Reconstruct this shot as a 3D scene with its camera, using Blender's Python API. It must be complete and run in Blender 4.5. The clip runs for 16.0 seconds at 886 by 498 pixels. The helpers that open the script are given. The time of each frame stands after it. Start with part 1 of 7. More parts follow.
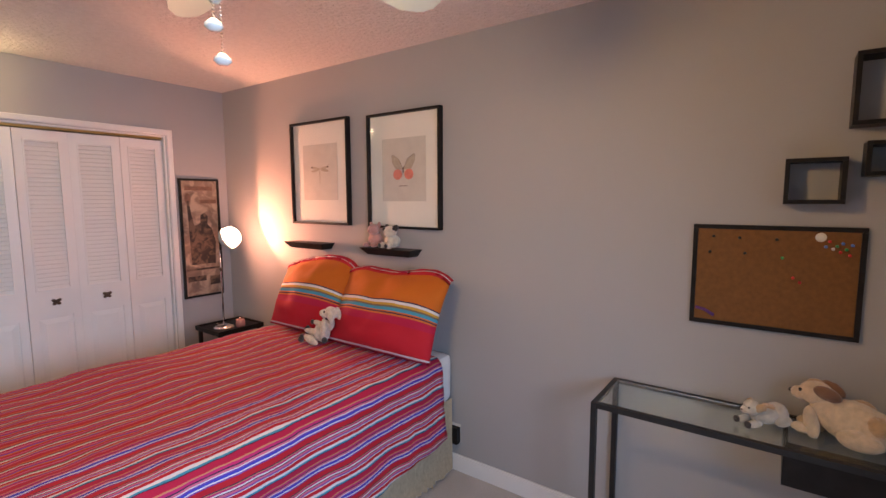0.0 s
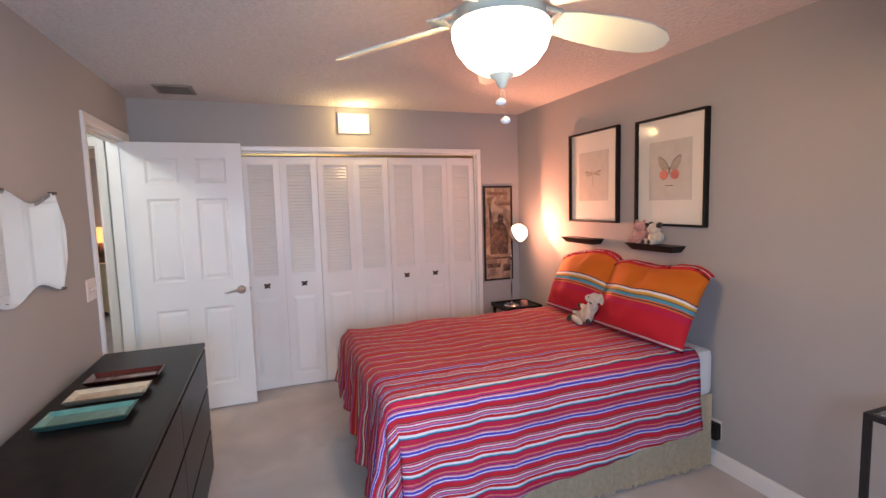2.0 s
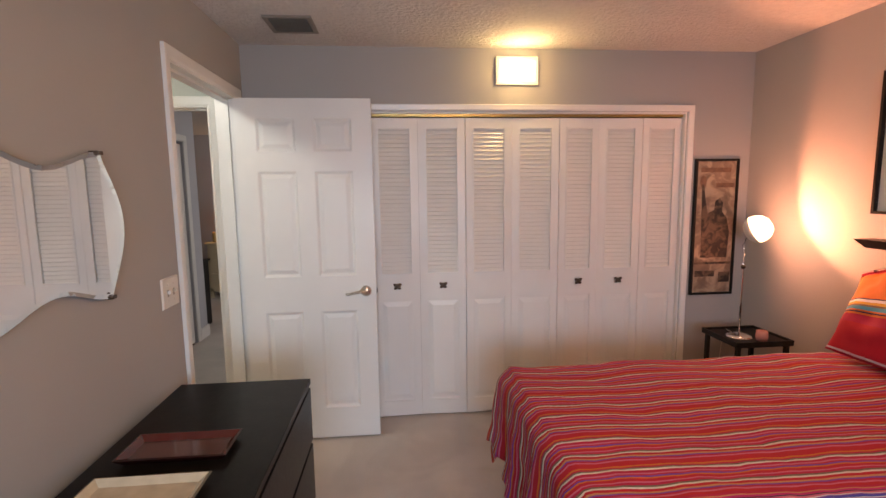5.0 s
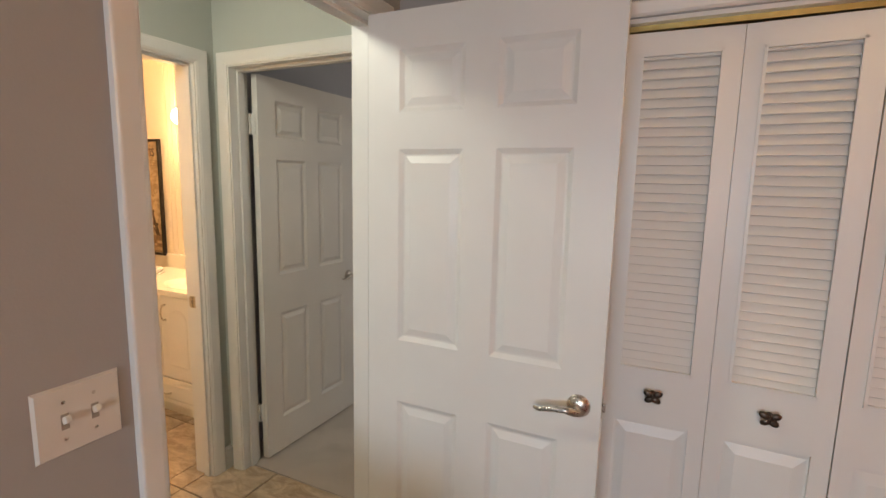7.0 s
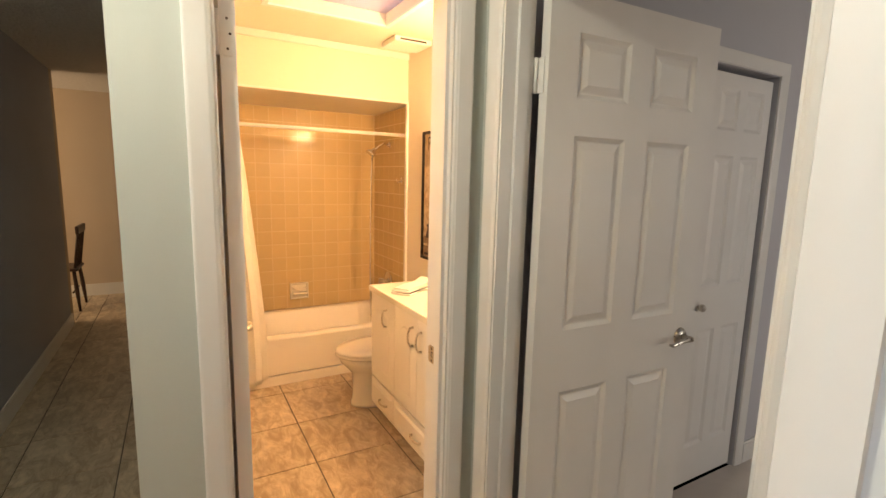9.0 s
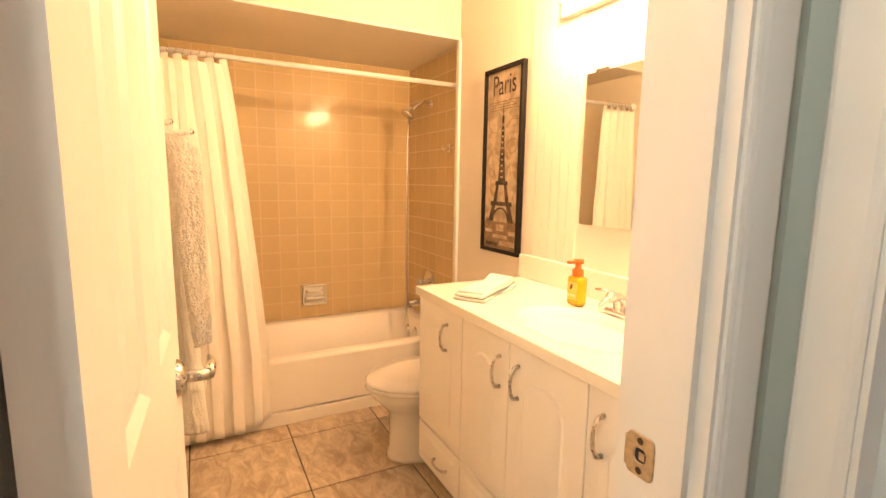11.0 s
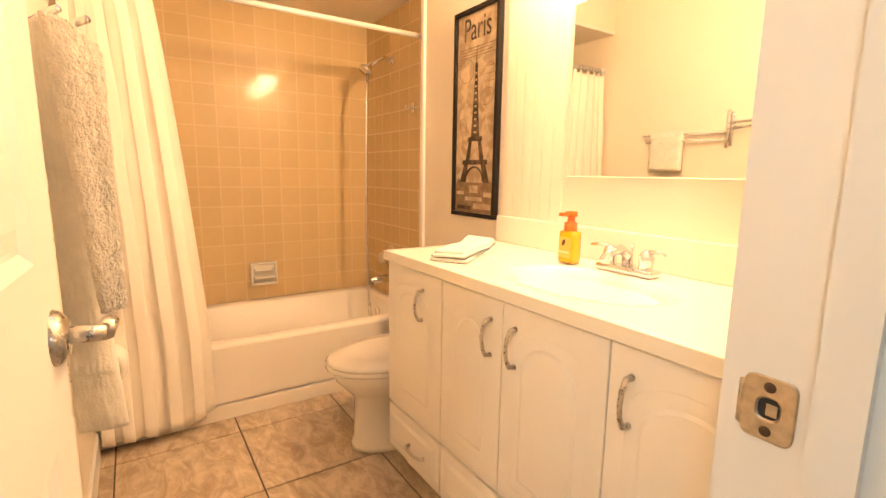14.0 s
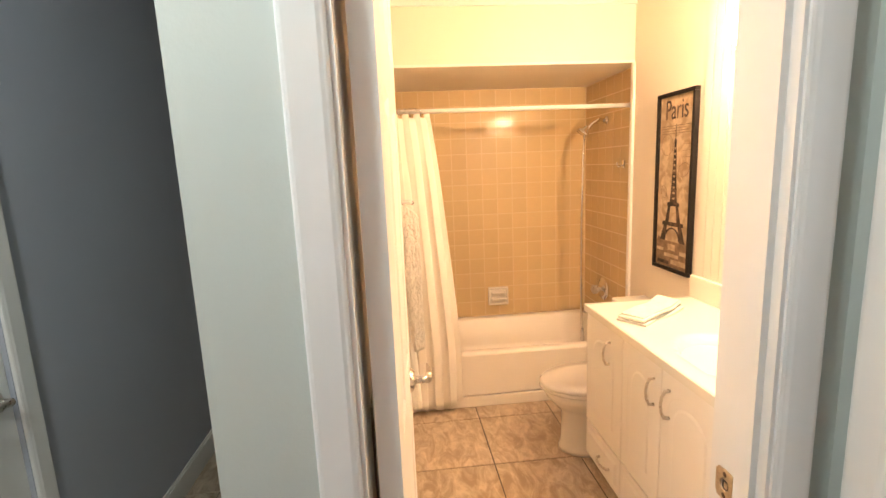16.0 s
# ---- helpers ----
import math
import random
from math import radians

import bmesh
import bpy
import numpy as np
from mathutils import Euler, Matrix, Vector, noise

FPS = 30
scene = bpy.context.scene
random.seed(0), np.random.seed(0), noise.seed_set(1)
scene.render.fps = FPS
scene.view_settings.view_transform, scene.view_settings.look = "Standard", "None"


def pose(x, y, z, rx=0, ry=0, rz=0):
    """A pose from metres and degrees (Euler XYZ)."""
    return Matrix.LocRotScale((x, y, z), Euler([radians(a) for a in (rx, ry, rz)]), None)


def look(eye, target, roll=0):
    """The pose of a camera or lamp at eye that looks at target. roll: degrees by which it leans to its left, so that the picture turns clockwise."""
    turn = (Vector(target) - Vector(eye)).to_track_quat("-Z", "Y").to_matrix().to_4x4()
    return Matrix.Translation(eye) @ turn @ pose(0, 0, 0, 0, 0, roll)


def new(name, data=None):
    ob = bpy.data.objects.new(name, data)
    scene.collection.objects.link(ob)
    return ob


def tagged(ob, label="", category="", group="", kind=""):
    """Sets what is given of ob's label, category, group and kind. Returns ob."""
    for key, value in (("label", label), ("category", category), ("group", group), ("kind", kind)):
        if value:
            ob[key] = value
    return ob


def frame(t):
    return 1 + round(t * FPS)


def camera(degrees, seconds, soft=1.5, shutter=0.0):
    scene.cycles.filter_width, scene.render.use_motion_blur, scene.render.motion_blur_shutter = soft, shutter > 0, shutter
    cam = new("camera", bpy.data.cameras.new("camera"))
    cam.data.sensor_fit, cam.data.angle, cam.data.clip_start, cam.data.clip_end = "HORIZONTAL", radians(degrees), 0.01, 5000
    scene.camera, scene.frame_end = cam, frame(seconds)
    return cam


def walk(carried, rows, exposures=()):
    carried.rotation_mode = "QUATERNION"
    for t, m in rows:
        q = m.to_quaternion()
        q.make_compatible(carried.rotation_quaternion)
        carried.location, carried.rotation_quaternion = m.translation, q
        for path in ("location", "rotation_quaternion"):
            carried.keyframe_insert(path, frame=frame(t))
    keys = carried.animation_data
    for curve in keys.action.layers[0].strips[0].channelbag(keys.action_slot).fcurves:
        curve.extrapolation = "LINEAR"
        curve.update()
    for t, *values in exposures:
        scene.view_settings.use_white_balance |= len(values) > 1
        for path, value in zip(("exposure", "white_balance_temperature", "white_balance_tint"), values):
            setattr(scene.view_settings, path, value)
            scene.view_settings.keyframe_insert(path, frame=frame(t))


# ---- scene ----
cam = camera(86.2, 16.0)
PATH = [
    (0, (1.141, -3.676, 1.528), (2.754, -2.512, 1.318), -0.2),
    (0.5, (1.054, -3.823, 1.528), (2.432, -2.385, 1.355), 1.2),
    (1, (0.982, -3.982, 1.554), (2.065, -2.311, 1.369), 0.4),
    (1.5, (0.97, -4.097, 1.543), (1.783, -2.279, 1.358), -0.6),
    (2, (0.94, -4.138, 1.53), (1.621, -2.267, 1.341), -1.6),
    (2.5, (0.948, -4.132, 1.53), (1.559, -2.237, 1.338), -1.7),
    (3, (0.955, -4.078, 1.525), (1.51, -2.166, 1.326), -1.1),
    (3.5, (0.945, -3.937, 1.531), (1.441, -2.01, 1.322), -0.8),
    (4, (0.927, -3.689, 1.536), (1.35, -1.746, 1.323), -0.6),
    (4.5, (0.917, -3.388, 1.514), (1.228, -1.426, 1.284), -0.9),
    (4.7, (0.912, -3.239, 1.501), (1.18, -1.271, 1.262), -0.9),
    (6.8, (0.936, -1.632, 1.531), (0.205, 0.207, 1.242), 1.1),
    (7, (0.883, -1.501, 1.524), (0.046, 0.294, 1.245), 1.2),
    (7.5, (0.742, -1.222, 1.516), (-0.374, 0.413, 1.231), 1.2),
    (8, (0.591, -0.985, 1.493), (-0.831, 0.392, 1.202), 0.4),
    (8.5, (0.376, -0.803, 1.48), (-1.237, 0.339, 1.175), 0.8),
    (9, (0.117, -0.665, 1.488), (-1.606, 0.308, 1.192), 1.4),
    (9.5, (-0.159, -0.561, 1.478), (-1.958, 0.267, 1.201), 1.5),
    (9.7, (-0.268, -0.536, 1.459), (-2.09, 0.245, 1.191), 1.4),
    (11.8, (-1.011, -0.424, 1.127), (-2.678, 0.644, 0.843), 1.6),
    (12, (-1.047, -0.414, 1.098), (-2.694, 0.686, 0.815), 1.9),
    (12.5, (-1.091, -0.388, 1.07), (-2.724, 0.731, 0.785), 1.8),
    (13, (-1.108, -0.378, 1.061), (-2.727, 0.757, 0.762), 1.4),
    (13.5, (-1.103, -0.38, 1.072), (-2.723, 0.749, 0.751), 1.0),
    (14, (-1.03, -0.411, 1.112), (-2.681, 0.673, 0.797), 0.9),
    (14.5, (-0.894, -0.461, 1.193), (-2.617, 0.511, 0.897), -0.0),
    (15, (-0.754, -0.48, 1.347), (-2.558, 0.335, 1.062), -0.7),
    (15.5, (-0.598, -0.497, 1.468), (-2.493, 0.055, 1.142), -1.1),
    (16, (-0.49, -0.505, 1.489), (-2.453, -0.326, 1.148), -2.4),
]
EXPOSURES = [(0.0, -0.32, 6500, 16), (0.5, -0.30, 6600, 17), (1.5, -0.25, 6750, 17), (3.5, -0.28, 7100, 18), (4.7, -0.42, 7600, 18), (7.0, -0.46, 8000, 12), (8.0, -0.25, 8100, 12), (9.0, -0.06, 8250, 14), (12.0, 0.07, 7300, 14), (14.0, 0.10, 7150, 12), (14.5, 0.16, 7000, 11), (15.5, 0.05, 6900, 12), (16.0, 0.12, 6450, 12)]
walk(cam, [(t, look(eye, target, roll)) for t, eye, target, roll in PATH], EXPOSURES)

# ---- world and daylight ----
world = bpy.data.worlds.new("sky")
scene.world = world
world.use_nodes = True
wn = world.node_tree
sky = wn.nodes.new("ShaderNodeTexSky")
sky.sky_type, sky.sun_disc = "NISHITA", False
sky.sun_elevation, sky.sun_rotation = radians(20), radians(0)
wn.links.new(sky.outputs[0], wn.nodes["Background"].inputs[0])
wn.nodes["Background"].inputs[1].default_value = 0.12
sun_data = bpy.data.lights.new("sun", "SUN")
sun_data.energy, sun_data.angle, sun_data.color = 2.5, radians(0.5), (1, 0.95, 0.88)
sun = new("sun", sun_data)
sun.matrix_world = look((0, 20, 7.28), (0, 0, 0))


def area_lamp(name, eye, target, sx, sy, watts, color, spread=180):
    data = bpy.data.lights.new(name, "AREA")
    data.shape, data.size, data.size_y, data.energy, data.color = "RECTANGLE", sx, sy, watts, color
    data.spread = radians(spread)
    ob = new(name, data)
    ob.matrix_world = look(eye, target)
    return ob


def point_lamp(name, at, watts, color, radius=0.05):
    data = bpy.data.lights.new(name, "POINT")
    data.energy, data.color, data.shadow_soft_size = watts, color, radius
    ob = new(name, data)
    ob.location = at
    return ob


DAY = (0.80, 0.88, 1.0)
area_lamp("daylight_bedroom_window", (1.05, -4.69, 1.45), (1.05, -1.4, 0.25), 1.3, 0.75, 52, (0.48, 0.69, 1.0), 130)
area_lamp("daylight_skylight", (-2.3, 0.13, 2.75), (-2.3, 0.13, 0), 0.6, 0.6, 2.4, (0.78, 0.80, 1.0))
area_lamp("daylight_second_bedroom", (1.85, 2.6, 1.5), (-1.3, 4.3, 1.2), 1.3, 1.2, 28, (0.92, 0.95, 1.0))
# warm fill added for the far room's glow, whose source is unseen
area_lamp("far_room_warm_fill", (-6.12, -3.85, 1.5), (-6.12, 0, 1.0), 0.9, 1.3, 44, (1, 0.82, 0.6))
point_lamp("fan_bulb", (1.597, -2.872, 1.99), 45, (1.0, 0.61, 0.24), 0.09)
# the bedside reflector throws its light towards the wall behind the bed
spot_data = bpy.data.lights.new("bedside_bulb", "SPOT")
spot_data.energy, spot_data.color, spot_data.shadow_soft_size = 62, (1.0, 0.37, 0.20), 0.02
spot_data.spot_size, spot_data.spot_blend = radians(124), 0.34
spot = new("bedside_bulb", spot_data)
spot.matrix_world = look((3.016, -0.404, 1.250), (3.266, -1.244, 1.700))
point_lamp("bedside_shade_glow", (2.995, -0.43, 1.26), 16, (1.0, 0.40, 0.23), 0.04)
point_lamp("sconce_bulb", (1.662, -0.15, 2.225), 5.0, (1.0, 0.70, 0.30), 0.04)
for bx in (-2.15, -1.88, -1.61):
    point_lamp("vanity_bulb", (bx, 0.735, 1.93), 27, (1.0, 0.62, 0.325), 0.05)
point_lamp("second_bedroom_bulb", (-1.42, 4.15, 1.2), 6, (1.0, 0.66, 0.36), 0.04)

# added fill lamp: no source of the hall's light is known
point_lamp("hall_fill_bulb", (-0.55, -1.15, 2.31), 40, (0.90, 1.0, 0.97), 0.08)

# ---- building helpers ----
PLACES = {}


def thing(name, at=(0, 0, 0), label="", category="", group="", kind=""):
    ob = new(name)
    ob.empty_display_size = 0.1
    ob.location = at
    PLACES[ob] = Matrix.Translation(at)
    return tagged(ob, label, category, group, kind)


def part(name, bm, material, parent=None, label="", smooth=False):
    """Links bm, given in world places, as one mesh object under parent."""
    bmesh.ops.recalc_face_normals(bm, faces=bm.faces)
    me = bpy.data.meshes.new(name)
    bm.to_mesh(me)
    bm.free()
    for m in material if isinstance(material, (list, tuple)) else (material,):
        me.materials.append(m)
    if smooth:
        me.shade_smooth()
    return place_mesh(name, me, parent, label)


def place_mesh(name, me, parent=None, label="", at=None):
    ob = new(name, me)
    if parent is not None:
        ob.parent = parent
        ob.matrix_parent_inverse = PLACES[parent].inverted()
    PLACES[ob] = Matrix.Identity(4)
    if at is not None:
        ob.matrix_basis = at
        PLACES[ob] = at
    if label:
        ob["label"] = label
    return ob


def structure(name, bm, material, label, category):
    return tagged(part(name, bm, material), label, category, kind="structure")


def moved(bm, m):
    bmesh.ops.transform(bm, matrix=m, verts=bm.verts)
    return bm


def box(bm, x0, x1, y0, y1, z0, z1, bevel=0.0, mi=0):
    x0, x1, y0, y1, z0, z1 = min(x0, x1), max(x0, x1), min(y0, y1), max(y0, y1), min(z0, z1), max(z0, z1)
    vs = [bm.verts.new((x, y, z)) for x in (x0, x1) for y in (y0, y1) for z in (z0, z1)]
    quads = ((0, 1, 3, 2), (4, 6, 7, 5), (0, 4, 5, 1), (2, 3, 7, 6), (0, 2, 6, 4), (1, 5, 7, 3))
    fs = [bm.faces.new([vs[i] for i in q]) for q in quads]
    for f in fs:
        f.material_index = mi
    if bevel:
        es = {e for f in fs for e in f.edges}
        r = bmesh.ops.bevel(bm, geom=list(es), offset=bevel, segments=2, affect="EDGES", profile=0.6)
        for f in r["faces"]:
            f.material_index = mi
    return bm


def boxed(*a, **k):
    return box(bmesh.new(), *a, **k)


def lathe(bm, profile, at=(0, 0, 0), m=None, seg=24, mi=0):
    """Turns (radius, height) pairs round z, then moves by m and at."""
    m = Matrix.Translation(at) @ (m or Matrix.Identity(4))
    rings = []
    for r, h in profile:
        if r < 1e-5:
            rings.append([bm.verts.new(m @ Vector((0, 0, h)))])
        else:
            rings.append([bm.verts.new(m @ Vector((r * math.cos(2 * math.pi * i / seg), r * math.sin(2 * math.pi * i / seg), h))) for i in range(seg)])
    for a, b in zip(rings, rings[1:]):
        for i in range(seg):
            j = (i + 1) % seg
            if len(a) == 1 and len(b) == 1:
                continue
            if len(a) == 1:
                f = bm.faces.new((a[0], b[j], b[i]))
            elif len(b) == 1:
                f = bm.faces.new((a[i], a[j], b[0]))
            else:
                f = bm.faces.new((a[i], a[j], b[j], b[i]))
            f.material_index, f.smooth = mi, True
    return bm


def tube(bm, pts, r, seg=8, mi=0):
    pts = [Vector(p) for p in pts]
    rings = []
    for i, p in enumerate(pts):
        d = (pts[min(i + 1, len(pts) - 1)] - pts[max(i - 1, 0)]).normalized()
        up = Vector((0, 0, 1)) if abs(d.z) < 0.9 else Vector((1, 0, 0))
        a = d.cross(up).normalized()
        b = d.cross(a)
        rr = r[i] if isinstance(r, (list, tuple)) else r
        rings.append([bm.verts.new(p + rr * (math.cos(2 * math.pi * k / seg) * a + math.sin(2 * math.pi * k / seg) * b)) for k in range(seg)])
    for a, b in zip(rings, rings[1:]):
        for k in range(seg):
            f = bm.faces.new((a[k], a[(k + 1) % seg], b[(k + 1) % seg], b[k]))
            f.material_index, f.smooth = mi, True
    for ring in (rings[0], rings[-1]):
        bm.faces.new(ring).material_index = mi
    return bm


def ball(bm, at, rx, ry=None, rz=None, m=None, seg=14, mi=0):
    ry, rz = ry or rx, rz or rx
    n = 9
    prof = [(math.sin(math.pi * i / n), -math.cos(math.pi * i / n)) for i in range(n + 1)]
    prof[0], prof[-1] = (0, -1), (0, 1)
    return lathe(bm, prof, at, (m or Matrix.Identity(4)) @ Matrix.Diagonal((rx, ry, rz, 1)), seg, mi)


def sheet(bm, pts, mi=0):
    f = bm.faces.new([bm.verts.new(p) for p in pts])
    f.material_index = mi
    return bm


def prism(bm, outline, depth, mi=0):
    """A flat outline of points pushed along the vector depth."""
    a = [bm.verts.new(p) for p in outline]
    b = [bm.verts.new(Vector(p) + Vector(depth)) for p in outline]
    bm.faces.new(a).material_index = mi
    bm.faces.new(list(reversed(b))).material_index = mi
    for i in range(len(a)):
        bm.faces.new((a[i], a[(i + 1) % len(a)], b[(i + 1) % len(a)], b[i])).material_index = mi
    return bm


# ---- materials ----
def links(m):
    return m.node_tree.nodes, m.node_tree.links


def surface(name, color, rough=0.5, metal=0.0, var=0.06, scale=6.0, bump=0.05, bump_scale=120.0, per_object=0.0, sheen=0.0, second=None, second_scale=2.0, bump_dist=0.002, coat=0.0, stretch=None):
    m = bpy.data.materials.new(name)
    m.use_nodes = True
    n, l = links(m)
    b = n["Principled BSDF"]
    b.inputs["Metallic"].default_value = metal
    b.inputs["Coat Weight"].default_value = coat
    b.inputs["Sheen Weight"].default_value = sheen
    tc = n.new("ShaderNodeTexCoord")
    big, fine = n.new("ShaderNodeTexNoise"), n.new("ShaderNodeTexNoise")
    big.inputs["Scale"].default_value, big.inputs["Detail"].default_value = scale, 6
    fine.inputs["Scale"].default_value, fine.inputs["Detail"].default_value = bump_scale, 4
    for t in (big, fine):
        l.new(tc.outputs["Object"], t.inputs["Vector"])
    ramp = n.new("ShaderNodeValToRGB")
    c = Vector(color[:3])
    ramp.color_ramp.elements[0].position, ramp.color_ramp.elements[1].position = 0.3, 0.7
    ramp.color_ramp.elements[0].color = (*(c * (1 - var)), 1)
    ramp.color_ramp.elements[1].color = (*[min(1, v) for v in c * (1 + var)], 1)
    l.new(big.outputs["Fac"], ramp.inputs["Fac"])
    out = ramp.outputs["Color"]
    if second:
        blot = n.new("ShaderNodeTexNoise")
        blot.inputs["Scale"].default_value, blot.inputs["Detail"].default_value, blot.inputs["Distortion"].default_value = second_scale, 8, 1.2
        if stretch:
            blot.inputs["Roughness"].default_value, blot.inputs["Distortion"].default_value = 0.70, 0.9
            mp, info2, mul = n.new("ShaderNodeMapping"), n.new("ShaderNodeObjectInfo"), n.new("ShaderNodeVectorMath")
            mp.inputs["Scale"].default_value, mp.inputs["Rotation"].default_value = stretch, (0, 0, radians(35))
            mul.operation = "MULTIPLY_ADD"
            mul.inputs[1].default_value = (37, 53, 11)
            l.new(info2.outputs["Random"], mul.inputs[0])
            l.new(tc.outputs["Object"], mul.inputs[2])
            l.new(mul.outputs[0], mp.inputs["Vector"])
            l.new(mp.outputs[0], blot.inputs["Vector"])
        else:
            l.new(tc.outputs["Object"], blot.inputs["Vector"])
        cut = n.new("ShaderNodeMapRange")
        cut.inputs["From Min"].default_value, cut.inputs["From Max"].default_value = (0.40, 0.60) if stretch else (0.46, 0.62)
        l.new(blot.outputs["Fac"], cut.inputs["Value"])
        mx = n.new("ShaderNodeMixRGB")
        mx.inputs["Color2"].default_value = (*second, 1)
        l.new(cut.outputs["Result"], mx.inputs["Fac"])
        l.new(out, mx.inputs["Color1"])
        out = mx.outputs["Color"]
    if per_object:
        info, hs, mr = n.new("ShaderNodeObjectInfo"), n.new("ShaderNodeHueSaturation"), n.new("ShaderNodeMapRange")
        mr.inputs["To Min"].default_value, mr.inputs["To Max"].default_value = 1 - per_object, 1 + per_object
        l.new(info.outputs["Random"], mr.inputs["Value"])
        l.new(mr.outputs["Result"], hs.inputs["Value"])
        l.new(out, hs.inputs["Color"])
        out = hs.outputs["Color"]
    l.new(out, b.inputs["Base Color"])
    rr = n.new("ShaderNodeMapRange")
    rr.inputs["To Min"].default_value, rr.inputs["To Max"].default_value = max(0.02, rough * 0.85), min(1, rough * 1.15)
    l.new(fine.outputs["Fac"], rr.inputs["Value"])
    l.new(rr.outputs["Result"], b.inputs["Roughness"])
    if bump:
        bp = n.new("ShaderNodeBump")
        bp.inputs["Strength"].default_value, bp.inputs["Distance"].default_value = bump, bump_dist
        l.new(fine.outputs["Fac"], bp.inputs["Height"])
        l.new(bp.outputs["Normal"], b.inputs["Normal"])
    return m


def glow(name, color, strength):
    m = bpy.data.materials.new(name)
    m.use_nodes = True
    b = m.node_tree.nodes["Principled BSDF"]
    b.inputs["Base Color"].default_value = (*color, 1)
    b.inputs["Emission Color"].default_value = (*color, 1)
    b.inputs["Emission Strength"].default_value = strength
    b.inputs["Roughness"].default_value = 0.3
    return m


def stripes(name, bands, period, rough=0.85, second=None, split=0.0):
    """Woven bands (width, colour) across the cloth's v; second: other bands below v = split."""
    m = bpy.data.materials.new(name)
    m.use_nodes = True
    n, l = links(m)
    b = n["Principled BSDF"]
    b.inputs["Roughness"].default_value = rough
    b.inputs["Sheen Weight"].default_value = 0.0
    uv, sep = n.new("ShaderNodeUVMap"), n.new("ShaderNodeSeparateXYZ")
    l.new(uv.outputs["UV"], sep.inputs["Vector"])
    wob = n.new("ShaderNodeTexNoise")
    wob.inputs["Scale"].default_value = 9
    l.new(uv.outputs["UV"], wob.inputs["Vector"])
    wm = n.new("ShaderNodeMath")
    wm.operation = "MULTIPLY_ADD"
    wm.inputs[1].default_value = 0.006
    l.new(wob.outputs["Fac"], wm.inputs[0])
    l.new(sep.outputs["Y"], wm.inputs[2])

    def banded(rows):
        total = sum(w for w, _ in rows)
        div, frac = n.new("ShaderNodeMath"), n.new("ShaderNodeMath")
        div.operation, frac.operation = "DIVIDE", "FRACT"
        div.inputs[1].default_value = total * period
        l.new(wm.outputs[0], div.inputs[0])
        l.new(div.outputs[0], frac.inputs[0])
        ramp = n.new("ShaderNodeValToRGB")
        cr = ramp.color_ramp
        cr.interpolation = "CONSTANT"
        at = 0.0
        for i, (w, c) in enumerate(rows):
            e = cr.elements[i] if i < 2 else cr.elements.new(min(0.999, at / total))
            e.position = at / total
            e.color = (*c, 1)
            at += w
        l.new(frac.outputs[0], ramp.inputs["Fac"])
        return ramp.outputs["Color"]

    out = banded(bands)
    if second:
        cut, mx = n.new("ShaderNodeMath"), n.new("ShaderNodeMixRGB")
        cut.operation = "LESS_THAN"
        cut.inputs[1].default_value = split
        l.new(wm.outputs[0], cut.inputs[0])
        l.new(cut.outputs[0], mx.inputs["Fac"])
        l.new(out, mx.inputs["Color1"])
        l.new(banded(second), mx.inputs["Color2"])
        out = mx.outputs["Color"]
    grain, hs = n.new("ShaderNodeTexNoise"), n.new("ShaderNodeMixRGB")
    grain.inputs["Scale"].default_value = 260
    l.new(uv.outputs["UV"], grain.inputs["Vector"])
    hs.blend_type = "MULTIPLY"
    hs.inputs["Fac"].default_value = 0.35
    l.new(out, hs.inputs["Color1"])
    l.new(grain.outputs["Fac"], hs.inputs["Color2"])
    bright = n.new("ShaderNodeBrightContrast")
    bright.inputs["Bright"].default_value = 0.0
    l.new(hs.outputs["Color"], bright.inputs["Color"])
    l.new(bright.outputs["Color"], b.inputs["Base Color"])
    bp = n.new("ShaderNodeBump")
    bp.inputs["Strength"].default_value, bp.inputs["Distance"].default_value = 0.3, 0.001
    l.new(grain.outputs["Fac"], bp.inputs["Height"])
    l.new(bp.outputs["Normal"], b.inputs["Normal"])
    return m


def glass(name, tint=(0.95, 0.98, 0.97), rough=0.0):
    m = bpy.data.materials.new(name)
    m.use_nodes = True
    b = m.node_tree.nodes["Principled BSDF"]
    b.inputs["Base Color"].default_value = (*tint, 1)
    b.inputs["Transmission Weight"].default_value = 1.0
    b.inputs["Roughness"].default_value = rough
    b.inputs["IOR"].default_value = 1.45
    return m


def pane_glass(name):
    """A thin cover glass: clear, with the gloss of glass."""
    m = bpy.data.materials.new(name)
    m.use_nodes = True
    n, l = links(m)
    n.remove(n["Principled BSDF"])
    clear, gloss, mix, fr = n.new("ShaderNodeBsdfTransparent"), n.new("ShaderNodeBsdfGlossy"), n.new("ShaderNodeMixShader"), n.new("ShaderNodeFresnel")
    gloss.inputs["Roughness"].default_value = 0.02
    fr.inputs["IOR"].default_value = 1.30
    l.new(fr.outputs[0], mix.inputs[0])
    l.new(clear.outputs[0], mix.inputs[1])
    l.new(gloss.outputs[0], mix.inputs[2])
    l.new(mix.outputs[0], n["Material Output"].inputs["Surface"])
    return m


